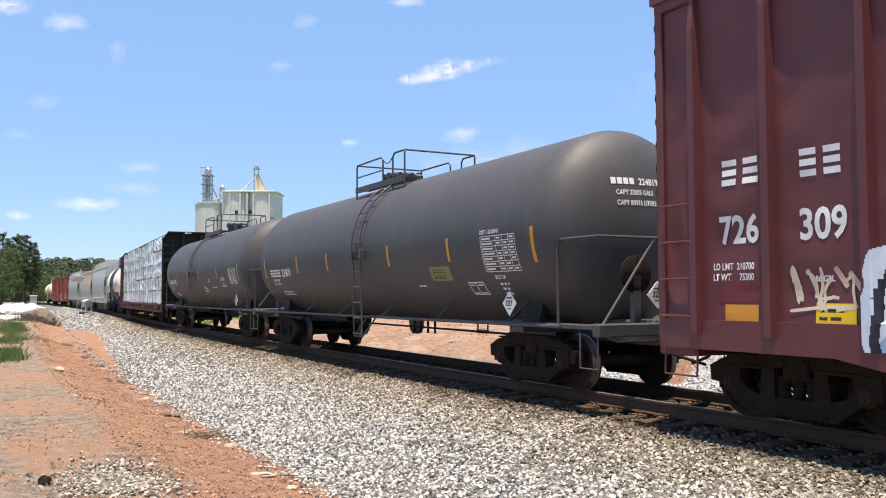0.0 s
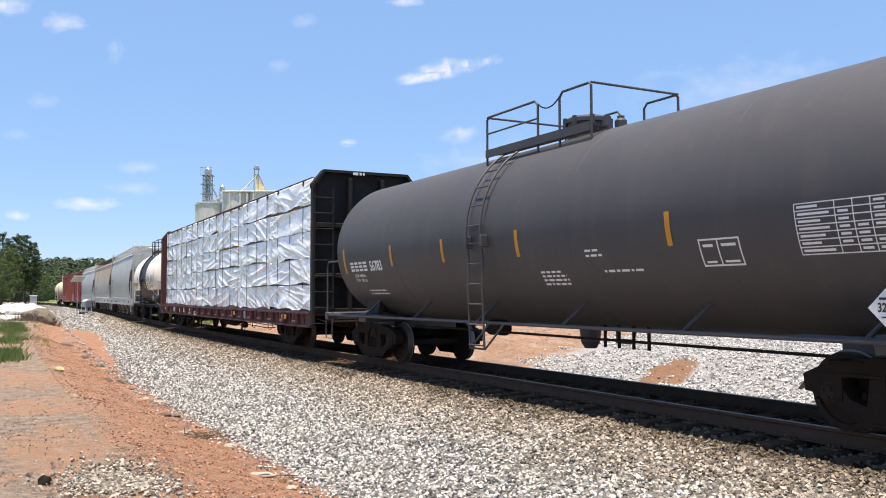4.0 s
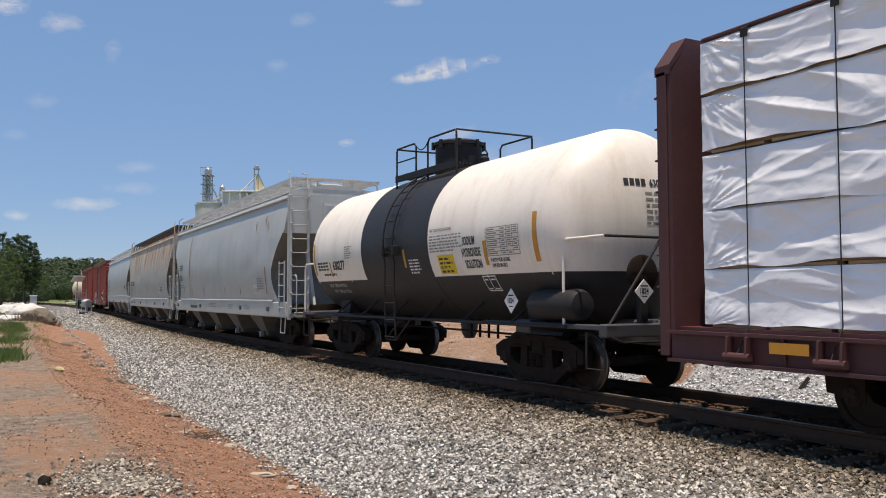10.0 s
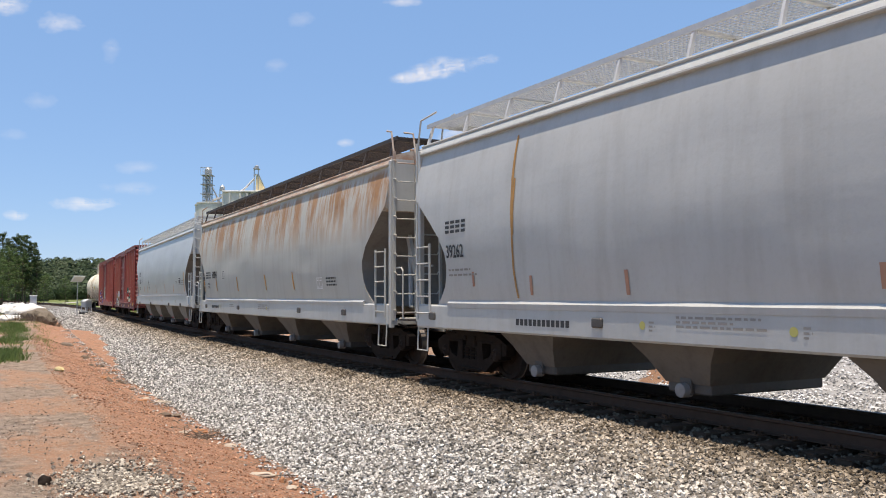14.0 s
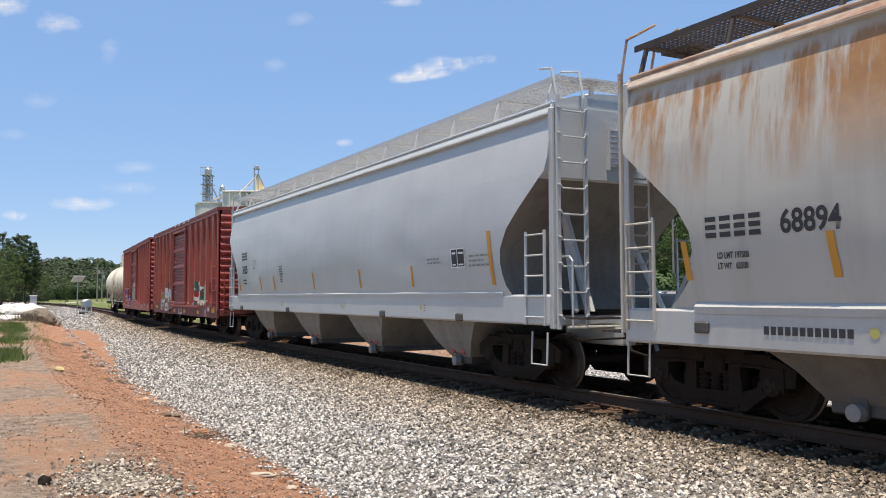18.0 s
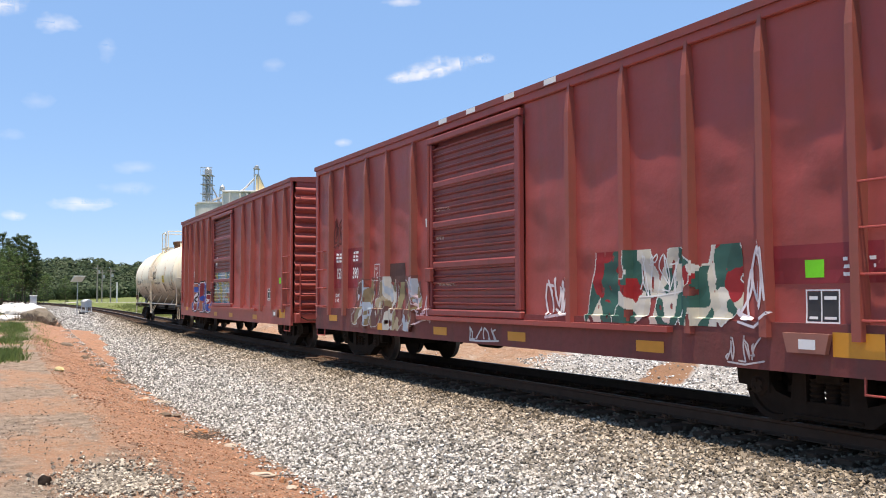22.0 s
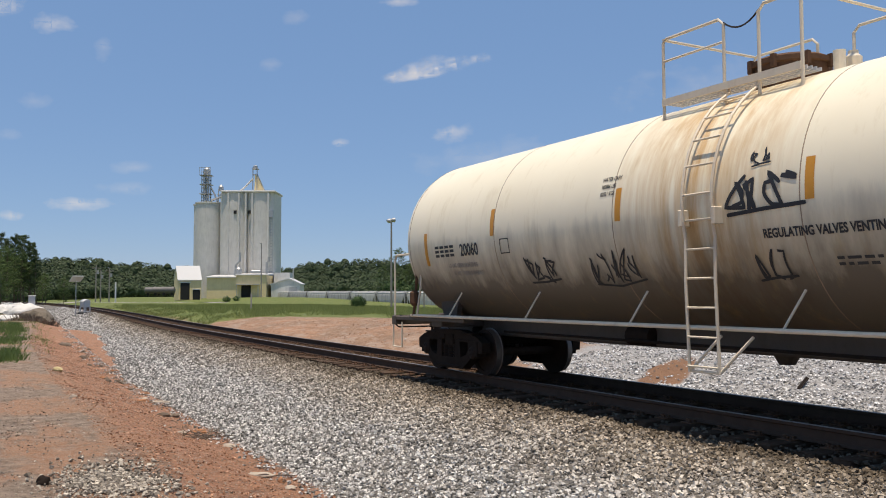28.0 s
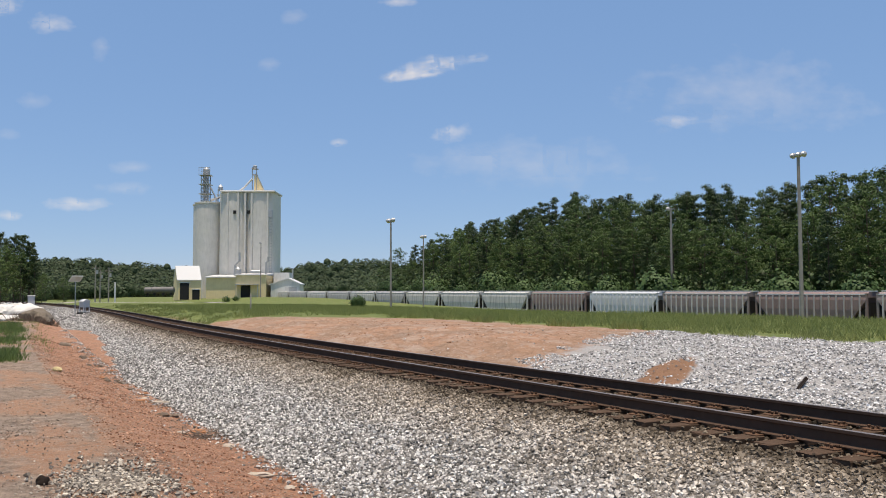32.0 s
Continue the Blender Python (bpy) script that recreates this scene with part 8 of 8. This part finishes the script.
for x in np.arange(-13.5, -9.3, .8):
    tw.box(x - .05, x + .05, -.6, -.5, 43.4, 46.2)
tw.box(-13.6, -9.4, -.6, -.5, 46.1, 46.3)
part("leg_tower", tw, M["galv"], el, "lattice tower of a bucket lift")
part("head_drum", Bag().lathe([(43.5, 1.3), (45.6, 1.3), (46.4, .5)], 20, "z", (-11.3, 1.4, 0)), M["galv"], el, smooth=True)
part("leg_casing", Bag().box(-12.0, -11.2, .9, 1.7, 32, 44).box(-10.9, -10.3, .9, 1.5, 32, 44).tube([(-11.2, .4, 42.5), (-8.0, .6, 36), (-7.0, .6, 33)], .3, 8), M["galv"], el)
sm = Bag().box(-6.9, -6.6, .5, .8, 32, 38.5).box(-5.4, -5.1, .5, .8, 32, 38.5).lathe([(37.8, .9), (39.2, .9), (40.0, .3)], 14, "z", (-6.0, 1.2, 0)).box(-7.2, -4.8, .2, 2.2, 36.2, 36.4).tube([(-9.4, .5, 34.2), (-4.2, .5, 36.0)], .45, 8)
part("small_tower", sm, M["galv"], el)
rt2 = Bag().box(6.0, 6.3, -1.5, -1.2, 37, 46).box(7.5, 7.8, -1.5, -1.2, 37, 46).box(6.0, 7.8, -1.6, .4, 43.3, 43.5).box(5.8, 8.0, -1.8, .6, 45.4, 45.6).lathe([(45.6, .8), (46.6, .8), (46.9, .3)], 12, "z", (6.9, -.6, 0))
rt2.tube([(7.6, -1.3, 43.8), (10.6, -1.3, 37.2)], .18, 6)
part("right_tower", rt2, M["galv"], el, "bucket lift tower above the bins")
part("hood", Bag().add([(6.9, -1.4, 43.5), (7.7, -1.4, 43.5), (10.2, -1.4, 37.2), (6.7, -1.4, 37.2), (6.9, .4, 43.5), (7.7, .4, 43.5), (10.2, .4, 37.2), (6.7, .4, 37.2)], [(0, 1, 2, 3), (4, 5, 6, 7), (0, 1, 5, 4), (1, 2, 6, 5), (2, 3, 7, 6), (3, 0, 4, 7)]), M["beige"], el, "beige sloping hood")
part("chute", Bag().tube([(6.4, -1.6, 42.0), (3.4, -1.6, 38.8), (1.6, -1.6, 37.3)], .38, 8), M["roof_white"], el, "white spout pipe")
lb = site("loading_building", "long low beige metal loading building with white roof", "building", 0, 0)
part("wall", Bag().box(-5.6, 14.8, -18, -6, -2, 5.6).box(4.5, 14.8, -18.4, -6, -2, 6.4), M["beige"], lb)
part("roof", Bag().prism([(-18.6, 5.7), (-6, 6.5), (-6, 6.9), (-18.6, 6.0)], "x", -6.0, 4.6).prism([(-18.8, 6.4), (-6, 7.0), (-6, 7.4), (-18.8, 6.7)], "x", 4.2, 15.2), M["roof_white"], lb)
part("door", Bag().box(6.3, 9.6, -18.46, -18.3, -1.5, 3.0), M["void"], lb, "dark open doorway")
part("canopy", Bag().box(4.9, 12.6, -20.4, -18.4, 3.1, 3.35).box(5.0, 5.2, -20.3, -20.1, -1.5, 3.1).box(12.3, 12.5, -20.3, -20.1, -1.5, 3.1), M["galv"], lb)
du = Bag().lathe([(6.4, 1.1), (8.6, 1.1), (9.4, .4)], 14, "z", (4.3, -14, 0)).tube([(3.0, -13, 6), (3.0, -13, 10), (4.5, -13, 11.5), (4.5, -13, 14.5)], .4, 8).tube([(13.6, -12, 6), (13.6, -12, 11), (14.3, -12, 11.5), (14.3, -12, 13)], .4, 8).box(8.6, 12.2, -15, -12.5, 7.2, 8.2, .2)
part("roof_fans", du, M["galv"], lb)
sh = site("truck_shed", "beige gabled shed with white roof and dark doors", "building", 0, 0)
FA, FB, FC, FD = (-15.1, -18.0), (-7.4, -18.0), (-10.9, -12.0), (-18.6, -12.0)
RA, RB = (-16.85, -15.0), (-9.15, -15.0)
part("wall", Bag().add([(*p, z) for z in (-2, 4.9) for p in (FA, FB, FC, FD)] + [(*RA, 9.5), (*RB, 9.5)],
                       [(0, 1, 5, 4), (1, 2, 6, 9, 5), (2, 3, 7, 6), (3, 0, 4, 8, 7), (0, 1, 2, 3), (4, 5, 9, 8), (6, 7, 8, 9)]), M["beige"], sh)
for e0, e1 in ((FA, FB), (FD, FC)):
    o = -.35 if e0 == FA else .35
    part("roof", Bag().add([(e0[0] - .3, e0[1] + o, 4.7), (e1[0] + .3, e1[1] + o, 4.7), (RB[0] + .3, RB[1], 9.6), (RA[0] - .3, RA[1], 9.6),
                            (e0[0] - .3, e0[1] + o, 4.95), (e1[0] + .3, e1[1] + o, 4.95), (RB[0] + .3, RB[1], 9.85), (RA[0] - .3, RA[1], 9.85)],
                           [(0, 1, 2, 3), (4, 5, 6, 7), (0, 1, 5, 4), (1, 2, 6, 5), (2, 3, 7, 6), (3, 0, 4, 7)]), M["roof_white"], sh)
part("door", Bag().box(-14.5, -11.4, -18.1, -17.9, -1.8, 3.9), M["void"], sh, "dark open truck doorway")
part("side_door", Bag().box(-10.3, -7.8, -18.1, -17.9, -1.8, 1.6), M["void"], sh)
part("door_frame", Bag().box(-14.9, -11.0, -18.2, -18.0, 3.9, 4.3).box(-10.5, -7.6, -18.2, -18.0, 1.6, 1.9), M["roof_white"], sh)
wb = site("white_building", "small off-white gabled outbuilding", "building", 0, 0)
part("wall", Bag().prism([(16.0, -2), (16.0, 3.2), (22.0, 5.2), (26.0, 3.4), (26.0, -2)], "y", -16, -8).box(15.4, 21.0, -8, 0, -2, 7.6), M["pale"], wb)
part("roof", Bag().prism([(15.6, 3.1), (15.6, 3.4), (22.0, 5.6), (22.0, 5.2)], "y", -16.3, -7.8).prism([(22, 5.2), (22, 5.6), (26.4, 3.5), (26.4, 3.2)], "y", -16.3, -7.8), M["roof_white"], wb)
part("door", Bag().box(22.2, 25.0, -16.1, -15.9, -2, 2.4), M["galv"], wb)
part("flue", Bag().box(22.6, 23.0, -12, -11.6, 4, 8.6), M["galv"], wb)


# ---------------------------------------------------------------- stored hopper cars in the yard
def yard_z(x):
    return -2.9 + 1.25 * max(0.0, min(1.0, (-x - 60) / 230))


def stored_car(tone, ribs, label, post_tone=None):
    m = paint("stored car paint", tone, dirt=tuple(v * (.45 if ribs else .22) for v in tone), amount=.5 if ribs else .85, rough=.75, rust=.18 if ribs else .05)
    m2 = paint("stored car posts", post_tone, dirt=tuple(v * .5 for v in post_tone), amount=.5, rough=.75) if post_tone else m
    t = thing("stored_hopper_car", label, "hopper car", "stored hopper cars in the yard")
    prof = [(-1.5, 1.3), (-1.58, 2.4), (-1.55, 3.6), (-1.42, 4.2), (-.9, 4.55), (.9, 4.55), (1.42, 4.2), (1.55, 3.6), (1.58, 2.4), (1.5, 1.3)]
    b = Bag()
    vs = []
    for x, f in ((-8.1, 1), (8.1, 1)):
        for y, z in prof:
            e = max(0, 3.6 - z) * .95
            vs.append((x - math.copysign(e, x) * .9, y, z))
    n = len(prof)
    b.add(vs, [tuple(range(n)), tuple(range(n, 2 * n))] + [(i, (i + 1) % n, n + (i + 1) % n, n + i) for i in range(n)])
    part("body", b, m, t)
    if ribs:
        for i in range(15):
            x = -7.3 + 14.6 * i / 14
            part("side_post", Bag().box(x - .09, x + .09, -1.72, -1.5, 1.25, 4.1, .03), m2, t)
    part("roof_walk", Bag().box(-8.2, 8.2, -.5, .5, 4.6, 4.72).box(-8.2, 8.2, -1.5, -1.3, 4.2, 4.32), M["roof_white"], t)
    for sg in (-1, 1):
        part("end_post", Bag().box(*sorted((sg * 7.9, sg * 8.2)), -1.5, -1.3, 1.0, 4.4).box(*sorted((sg * 7.9, sg * 8.2)), 1.3, 1.5, 1.0, 4.4).box(*sorted((sg * 8.0, sg * 8.15)), -1.4, 1.4, 3.9, 4.1), m, t)
    part("side_sill", Bag().box(-8.2, 8.2, -1.55, -1.4, .95, 1.3, .02), m, t)
    # black wedges added as the shade in the recess under each sloping end
    for sg in (-1, 1):
        part("slope_sheet", Bag().prism([(sg * 8.3, 3.3), (sg * 8.3, 1.0), (sg * 6.1, 1.25)], "y", -1.25, 1.25), M["black"], t)
    for sg in (-1, 1):
        part("truck", Bag().box(sg * 6.6 - 1.1, sg * 6.6 + 1.1, -1.05, -.9, .3, .75, .05).lathe([(-.75, .42), (-.65, .42)], 16, "y", (sg * 6.6 - .85, 0, .42)).lathe([(-.75, .42), (-.65, .42)], 16, "y", (sg * 6.6 + .85, 0, .42)).box(sg * 6.6 - .3, sg * 6.6 + .3, -1, 1, .4, 1.0), M["grime"], t)
    return t


ry = random.Random(9)
styles = [stored_car((.56, .54, .50), False, "round-sided grey stored hopper car with dark streaks"), stored_car((.46, .44, .42), False, "dark grey round-sided stored hopper car"),
          stored_car((.25, .20, .185), True, "brown stored hopper car with pale grey posts", (.52, .50, .47)), stored_car((.52, .535, .55), True, "ribbed pale grey stored hopper car", (.62, .63, .64)), stored_car((.235, .165, .15), True, "stored hopper car with red-brown panels and grey posts", (.40, .36, .34))]
order = [0, 1, 0, 1, 0, 1, 0, 0, 0, 4, 3, 2, 4, 2, 3]
done_style = set()
for i, k in enumerate(order):
    x = -283 + 17.55 * i
    at = pose(x, 93.5, yard_z(x), 0, math.degrees(math.atan(1.25 / 230)), 0)
    if k not in done_style:
        styles[k].matrix_basis = at
        done_style.add(k)
    else:
        copy_thing(styles[k], at)
for i, k in enumerate((0, 1, 0, 3, 0, 0, 1, 0, 3, 0)):
    x = -262 + 17.55 * i
    copy_thing(styles[k], pose(x, 98.6, yard_z(x), 0, math.degrees(math.atan(1.25 / 230)), 0))
yard = thing("yard_track", "siding under the stored hopper cars", "railway track", kind="structure")
for w in (-.75, .75, 4.35, 5.85):
    b = Bag()
    for i in range(30):
        x0, x1 = -300 + 10 * i, -290 + 10 * i
        b.add([(x, 93.5 + w + d, yard_z(x) + z) for x in (x0, x1) for d in (-.035, .035) for z in (-.16, 0)], [(0, 1, 3, 2), (4, 6, 7, 5), (0, 4, 5, 1), (2, 3, 7, 6), (0, 2, 6, 4), (1, 5, 7, 3)])
    part("rail", b, M["rail_side"], yard)


# ---------------------------------------------------------------- poles, wayside box, road, oddments
def lamp_pole(x, y, top, lamps, r=.16):
    z = level(x, y) - .3
    t = thing("light_pole", "weathered wooden pole with yard floodlights", "light pole", "floodlight poles of the yard", at=pose(x, y, 0))
    part("pole", Bag().lathe([(z, r), (top, r * .7)], 10, "z"), M["pole"], t, smooth=True)
    part("cross_arm", Bag().box(-.8, .8, -.06, .06, top - .25, top - .13), M["galv"], t)
    for k in range(lamps):
        xx = -.7 + 1.4 * k / max(1, lamps - 1)
        part("floodlight", Bag().lathe([(-.3, .12), (-.1, .28), (.25, .34), (.3, .30)], 12, "y", (xx, -.1, top - .05)), M["galv"], t)
    return t


M["pole"] = plain("weathered pole wood", (0.27, 0.245, 0.215), .9, vary=.3, scale=2)
lamp_pole(-108.5, 51.3, 12.0, 2)
lamp_pole(-150.7, 78.4, 13.1, 2)
lamp_pole(-112.0, 107.2, 16.6, 1, .22)
lamp_pole(-64.0, 80.4, 17.0, 3, .24)
lamp_pole(-274, 82.6, 18.8, 1, .2)
for x, y, top, arm in ((-268, 31.5, 10.6, True), (-276, 33.8, 9.4, True), (-262, 34.4, 9.6, True)):
    t = thing("utility_pole", "wooden utility pole by the road", "utility pole", "utility poles by the road", at=pose(x, y, 0))
    part("pole", Bag().lathe([(-1, .2), (top, .14)], 8, "z"), M["pole"], t)
    part("cross_arm", Bag().box(-.1, .1, -1.2, 1.2, top - 1.0, top - .8), M["pole"], t)
    part("transformer", Bag().lathe([(top - 2.6, .3), (top - 1.6, .3)], 10, "z", (0, .45, 0)), M["galv"], t)
wire = Bag()
for dz in (0, .5):
    pts = []
    for i in range(13):
        f = i / 12
        pts.append((-268 - 20 * f, 31.5 - 45 * f, 10.0 + dz - 3.0 * f * (1 - f) * 1.6 - 1.5 * f))
    wire.tube(pts, .03, 4)
tagged(new("power_line", wire.mesh("power_line", M["black"])), "thin power line sagging between poles", "cable")
post = thing("marker_post", "white marker post by the crossing", "post", at=pose(-248, 34.2, 0))
part("post", Bag().box(-.18, .18, -.18, .18, -1, 5.2, .03), M["roof_white"], post)

fp = thing("field_post", "weathered wooden post standing in the grass", "post", at=pose(-96.0, 27.8, level(-96.0, 27.8)))
part("post", Bag().lathe([(-.3, .09), (1.9, .08), (1.95, .05)], 8, "z"), M["pole"], fp, smooth=True)
M["case_grey"] = plain("pale grey case paint", (.52, .52, .50), .6)
wd = thing("wayside_detector", "grey wayside equipment cabinet with solar panel on a mast", "signal cabinet", at=pose(*line(-98.0, -2.15)[:2], -.34, 0, 0, 20))
part("cabinet", Bag().box(-.5, .5, -.35, .35, .62, 1.3, .04), M["case_grey"], wd)
for yy in (-.31, .31):
    for xx in (-.46, .46):
        part("leg", Bag().box(xx - .045, xx + .045, yy - .045, yy + .045, .1, .63), M["case_grey"], wd)
part("shelf", Bag().box(-.42, .42, -.3, .3, .16, .2), M["case_grey"], wd)
part("roof", Bag().prism([(-.45, 1.25), (0, 1.5), (.45, 1.25)], "x", -.56, .56), M["roof_white"], wd)
part("door", Bag().box(-.38, .38, -.38, -.34, .7, 1.2, .01), M["galv"], wd)
part("base", Bag().box(-.65, .65, -.5, .5, -.25, .1, .02), M["black"], wd)
part("mast", Bag().lathe([(-.2, .05), (3.4, .045)], 10, "z", (-.55, -.75, 0)), M["galv"], wd)
part("solar_panel", Bag().add([(-.55 + a, -.75 + b, 3.45 + c) for a, b, c in ((-.3, -.62, -.12), (-.3, .62, -.12), (.5, .62, .45), (.5, -.62, .45), (-.32, -.62, -.06), (-.32, .62, -.06), (.48, .62, .51), (.48, -.62, .51))], [(0, 1, 2, 3), (4, 5, 6, 7), (0, 1, 5, 4), (1, 2, 6, 5), (2, 3, 7, 6), (3, 0, 4, 7)]), plain("solar glass", (.55, .58, .56), .35, .0), wd, "pale solar panel")

M["pale_rock"] = plain("pale rock", (.62, .60, .55), .9, vary=.15, scale=2)
rb = random.Random(17)
for i in range(22):
    f = rb.random()
    x = -88 - 34 * f
    y = 3.2 + (x + 88) * -.062 + rb.uniform(-1.6, 1.9)
    sc = rb.uniform(.5, 1.2)
    lump("white_boulder", "pale rock of a heap beside the track", "rock", x, y, 1.3 * sc, .9 * sc, .5 * sc + .25, M["pale_rock"], i + 1, .2)
for i in range(7):
    lump("white_boulder", "pale rock of a heap beside the track", "rock", -76 - rb.uniform(0, 5), 2.2 + rb.uniform(-1.2, .8), .8, .6, .28, M["pale_rock"], i + 60, .2)
lump("earth_bank", "brown earth bank with dry brush beside the track", "mound", -76, 4.6, 2.4, 1.15, .8, M.setdefault("earth", plain("brown earth", (.15, .12, .085), .95, vary=.6, scale=5)), 9, .2)
wp = thing("relay_case", "white relay case beside the line", "signal cabinet", at=pose(-175, 9.6, -.3))
part("case", Bag().box(-.7, .7, -.55, .55, -.4, 1.8, .05), M["roof_white"], wp)
part("lid", Bag().box(-.8, .8, -.65, .65, 1.8, 1.95, .04), M["roof_white"], wp)
kr = Nodes("pale road")
M["road"] = kr.done(kr.mix(kr.noise(1.5, 5), (.34, .32, .29), (.45, .43, .40)), .9)
vs = []
for i in range(31):
    y = -60 + 4 * i
    xc = -256 + .19 * (y + 60)
    for x in (xc - 5, xc + 5):
        vs.append((x, y, max(level(x, y), -.30 if abs(y - line(x)[1]) < 6 else -9) + .16))
rd = new("road", mesh_of("road", vs, [(2 * i, 2 * i + 1, 2 * i + 3, 2 * i + 2) for i in range(30)], M["road"]))
tagged(rd, "pale road crossing the line far off", "road", kind="structure")
M["tank_grey"] = plain("dull grey tank", (.12, .115, .11), .6, .2, .3, 3)
for x, y, l in ((-292, 52, 5.5), (-287, 53.5, 5.0), (-282, 52.5, 5.5), (-278, 54, 4.2)):
    t = thing("parked_trailer", "grey tank trailer parked by the shed", "trailer", "trailers parked by the shed", at=pose(x, y, 1.6, 0, 0, 25 + 9 * l))
    part("body", Bag().lathe([(-l / 2, .6), (-l / 2 + .2, 1.1), (l / 2 - .2, 1.1), (l / 2, .6)], 14, "x", (0, 0, 1.7)), M["tank_grey"], t, smooth=True)
    for xx in (-l * .3, l * .3):
        part("wheel", Bag().lathe([(-.9, .45), (.9, .45)], 12, "y", (xx, 0, .45)), M["black"], t)


# ---------------------------------------------------------------- clouds
def cloud_material(name, cover, seed, soft, grain=.011, fleck=.12):
    k = Nodes(name)
    k.m.surface_render_method = "BLENDED"
    gx, gy, gz = k.axis("Generated")[:3]
    u, v = k.math("MULTIPLY", k.math("SUBTRACT", gx, .5), 2.0), k.math("MULTIPLY", k.math("SUBTRACT", gy, .5), 2.0)
    r = k.math("POWER", k.math("ADD", k.math("MULTIPLY", u, u), k.math("MULTIPLY", v, v)), .5)
    shift = k.n("VectorMath")
    shift.operation = "ADD"
    k.link(k.where("Object", (1, 1.6, 1)), shift.inputs[0])
    k.link(k.math("MULTIPLY", k.n("ObjectInfo").outputs["Random"], 9000.0), shift.inputs[1])
    f = k.noise(grain, 3, .55, vec=shift.outputs[0])
    f2 = k.noise(.03, 2, .5, vec=shift.outputs[0])
    body = k.math("SUBTRACT", k.math("ADD", k.math("MULTIPLY", f, .95), k.math("MULTIPLY", f2, fleck)), k.math("ADD", k.math("MULTIPLY", r, .95), seed))
    alpha = k.math("MULTIPLY", k.math("DIVIDE", body, soft, clamp=True), cover, clamp=True)
    edge = k.math("MULTIPLY", alpha, k.math("SUBTRACT", 1.0, k.math("POWER", r, 6.0)), clamp=True)
    em = k.n("Emission", Strength=.80)
    em.inputs["Color"].default_value = (1.0, 1.0, 1.0, 1)
    tr = k.n("BsdfTransparent")
    mx = k.n("MixShader")
    k.link(edge, mx.inputs[0])
    k.link(tr.outputs[0], mx.inputs[1])
    k.link(em.outputs[0], mx.inputs[2])
    k.link(mx.outputs[0], k.t.nodes["Material Output"].inputs["Surface"])
    return k.m


CLOUDS = []
FAR = 2600.0
C_MAT = {"bright": cloud_material("bright cloud", .86, .07, .55, .0055, .05), "mid": cloud_material("thin cloud", .52, .15, .5), "thin": cloud_material("faint cloud", .24, .08, .7)}
CLOUD_LIST = [(722, 140, 58, 17, 3, -26, -5, "bright"), (762, 133, 66, 23, 10, -26, -5, "bright"), (800, 124, 66, 26, 12, -26, -5, "bright"), (832, 116, 52, 22, 10, -26, -5, "bright"), (868, 110, 50, 16, 6, -26, -5, "mid"), (775, 138, 78, 12, 8, -26, -5, "bright"), (812, 236, 62, 27, 0, -12, -3, "mid"), (618, 253, 28, 12, 0, -16, -1, "mid"), (112, 40, 80, 28, -4, -22, 3, "mid"),
              (210, 87, 26, 28, 0, -27, -5, "thin"), (497, 117, 34, 17, 0, -17, -3, "thin"), (155, 361, 120, 18, 0, -16, 0, "mid"), (1208, 216, 90, 18, 0, -12, -3, "mid"),
              (255, 297, 55, 14, 0, -14, 0, "thin"), (715, 3, 75, 14, 0, -10, 0, "mid"), (12, 10, 70, 26, 0, -14, 0, "mid"), (545, 40, 40, 20, 0, -18, -8, "thin"), (25, 240, 50, 16, 0, -14, 0, "thin"),
              (950, 290, 320, 60, 0, -10, 0, "thin"), (1330, 170, 330, 90, 0, -10, 0, "thin"), (35, 383, 45, 14, 0, -12, 0, "mid"), (75, 180, 45, 22, 0, -14, 0, "thin"), (240, 335, 90, 16, 0, -14, 0, "thin")]


def sky_pose(px, py, lean):
    """A pose far off that faces the camera, at (px, py) of the picture's grid."""
    m = aim(61.318)
    f = 784 / math.tan(radians(LENS / 2))
    way = (m.to_3x3() @ Vector(((px - 784) / f, (441 - py) / f, -1))) * FAR
    return Matrix.Translation(Vector(EYE) + way) @ m.to_3x3().to_4x4() @ pose(0, 0, 0, 0, 0, lean)


for i, (px, py, hw, hh, lean, dx, dy, look_) in enumerate(CLOUD_LIST):
    f = FAR / (784 / math.tan(radians(LENS / 2)))
    a, b = hw * 1.35 * f, hh * 1.6 * f
    nx = 6
    vs = [(-a + 2 * a * p / nx, -b + 2 * b * q / nx, 0) for q in range(nx + 1) for p in range(nx + 1)]
    fs = [(q * (nx + 1) + p, q * (nx + 1) + p + 1, (q + 1) * (nx + 1) + p + 1, (q + 1) * (nx + 1) + p) for q in range(nx) for p in range(nx)]
    c = new("cloud", mesh_of("cloud", vs, fs, C_MAT[look_]))
    tagged(c, "small white fair-weather cloud in the blue sky", "cloud", kind="structure")
    CLOUDS.append((c, px, py, dx, dy, lean))
# ---------------------------------------------------------------- what moves
def motions():
    times = [i * .5 for i in range(65)]
    for ob, s0, local in ROLLING:
        rows = []
        for t in times:
            s = s0 + gone(t)
            x, y, turn = line(s)
            rows.append((t, pose(x, y, 0, 0, 0, math.degrees(turn)) @ local))
        walk(ob, rows)
    for ob, r, dx in WHEELS:
        rows = [(i / 15, pose(dx, 0, r, 0, math.degrees(gone(i / 15) / r) % 360, 0)) for i in range(481)]
        walk(ob, rows)

    for ob, px, py, dx, dy, lean in CLOUDS:
        walk(ob, [(0.0, sky_pose(px, py, lean)), (32.0, sky_pose(px + dx, py + dy, lean))])


motions()
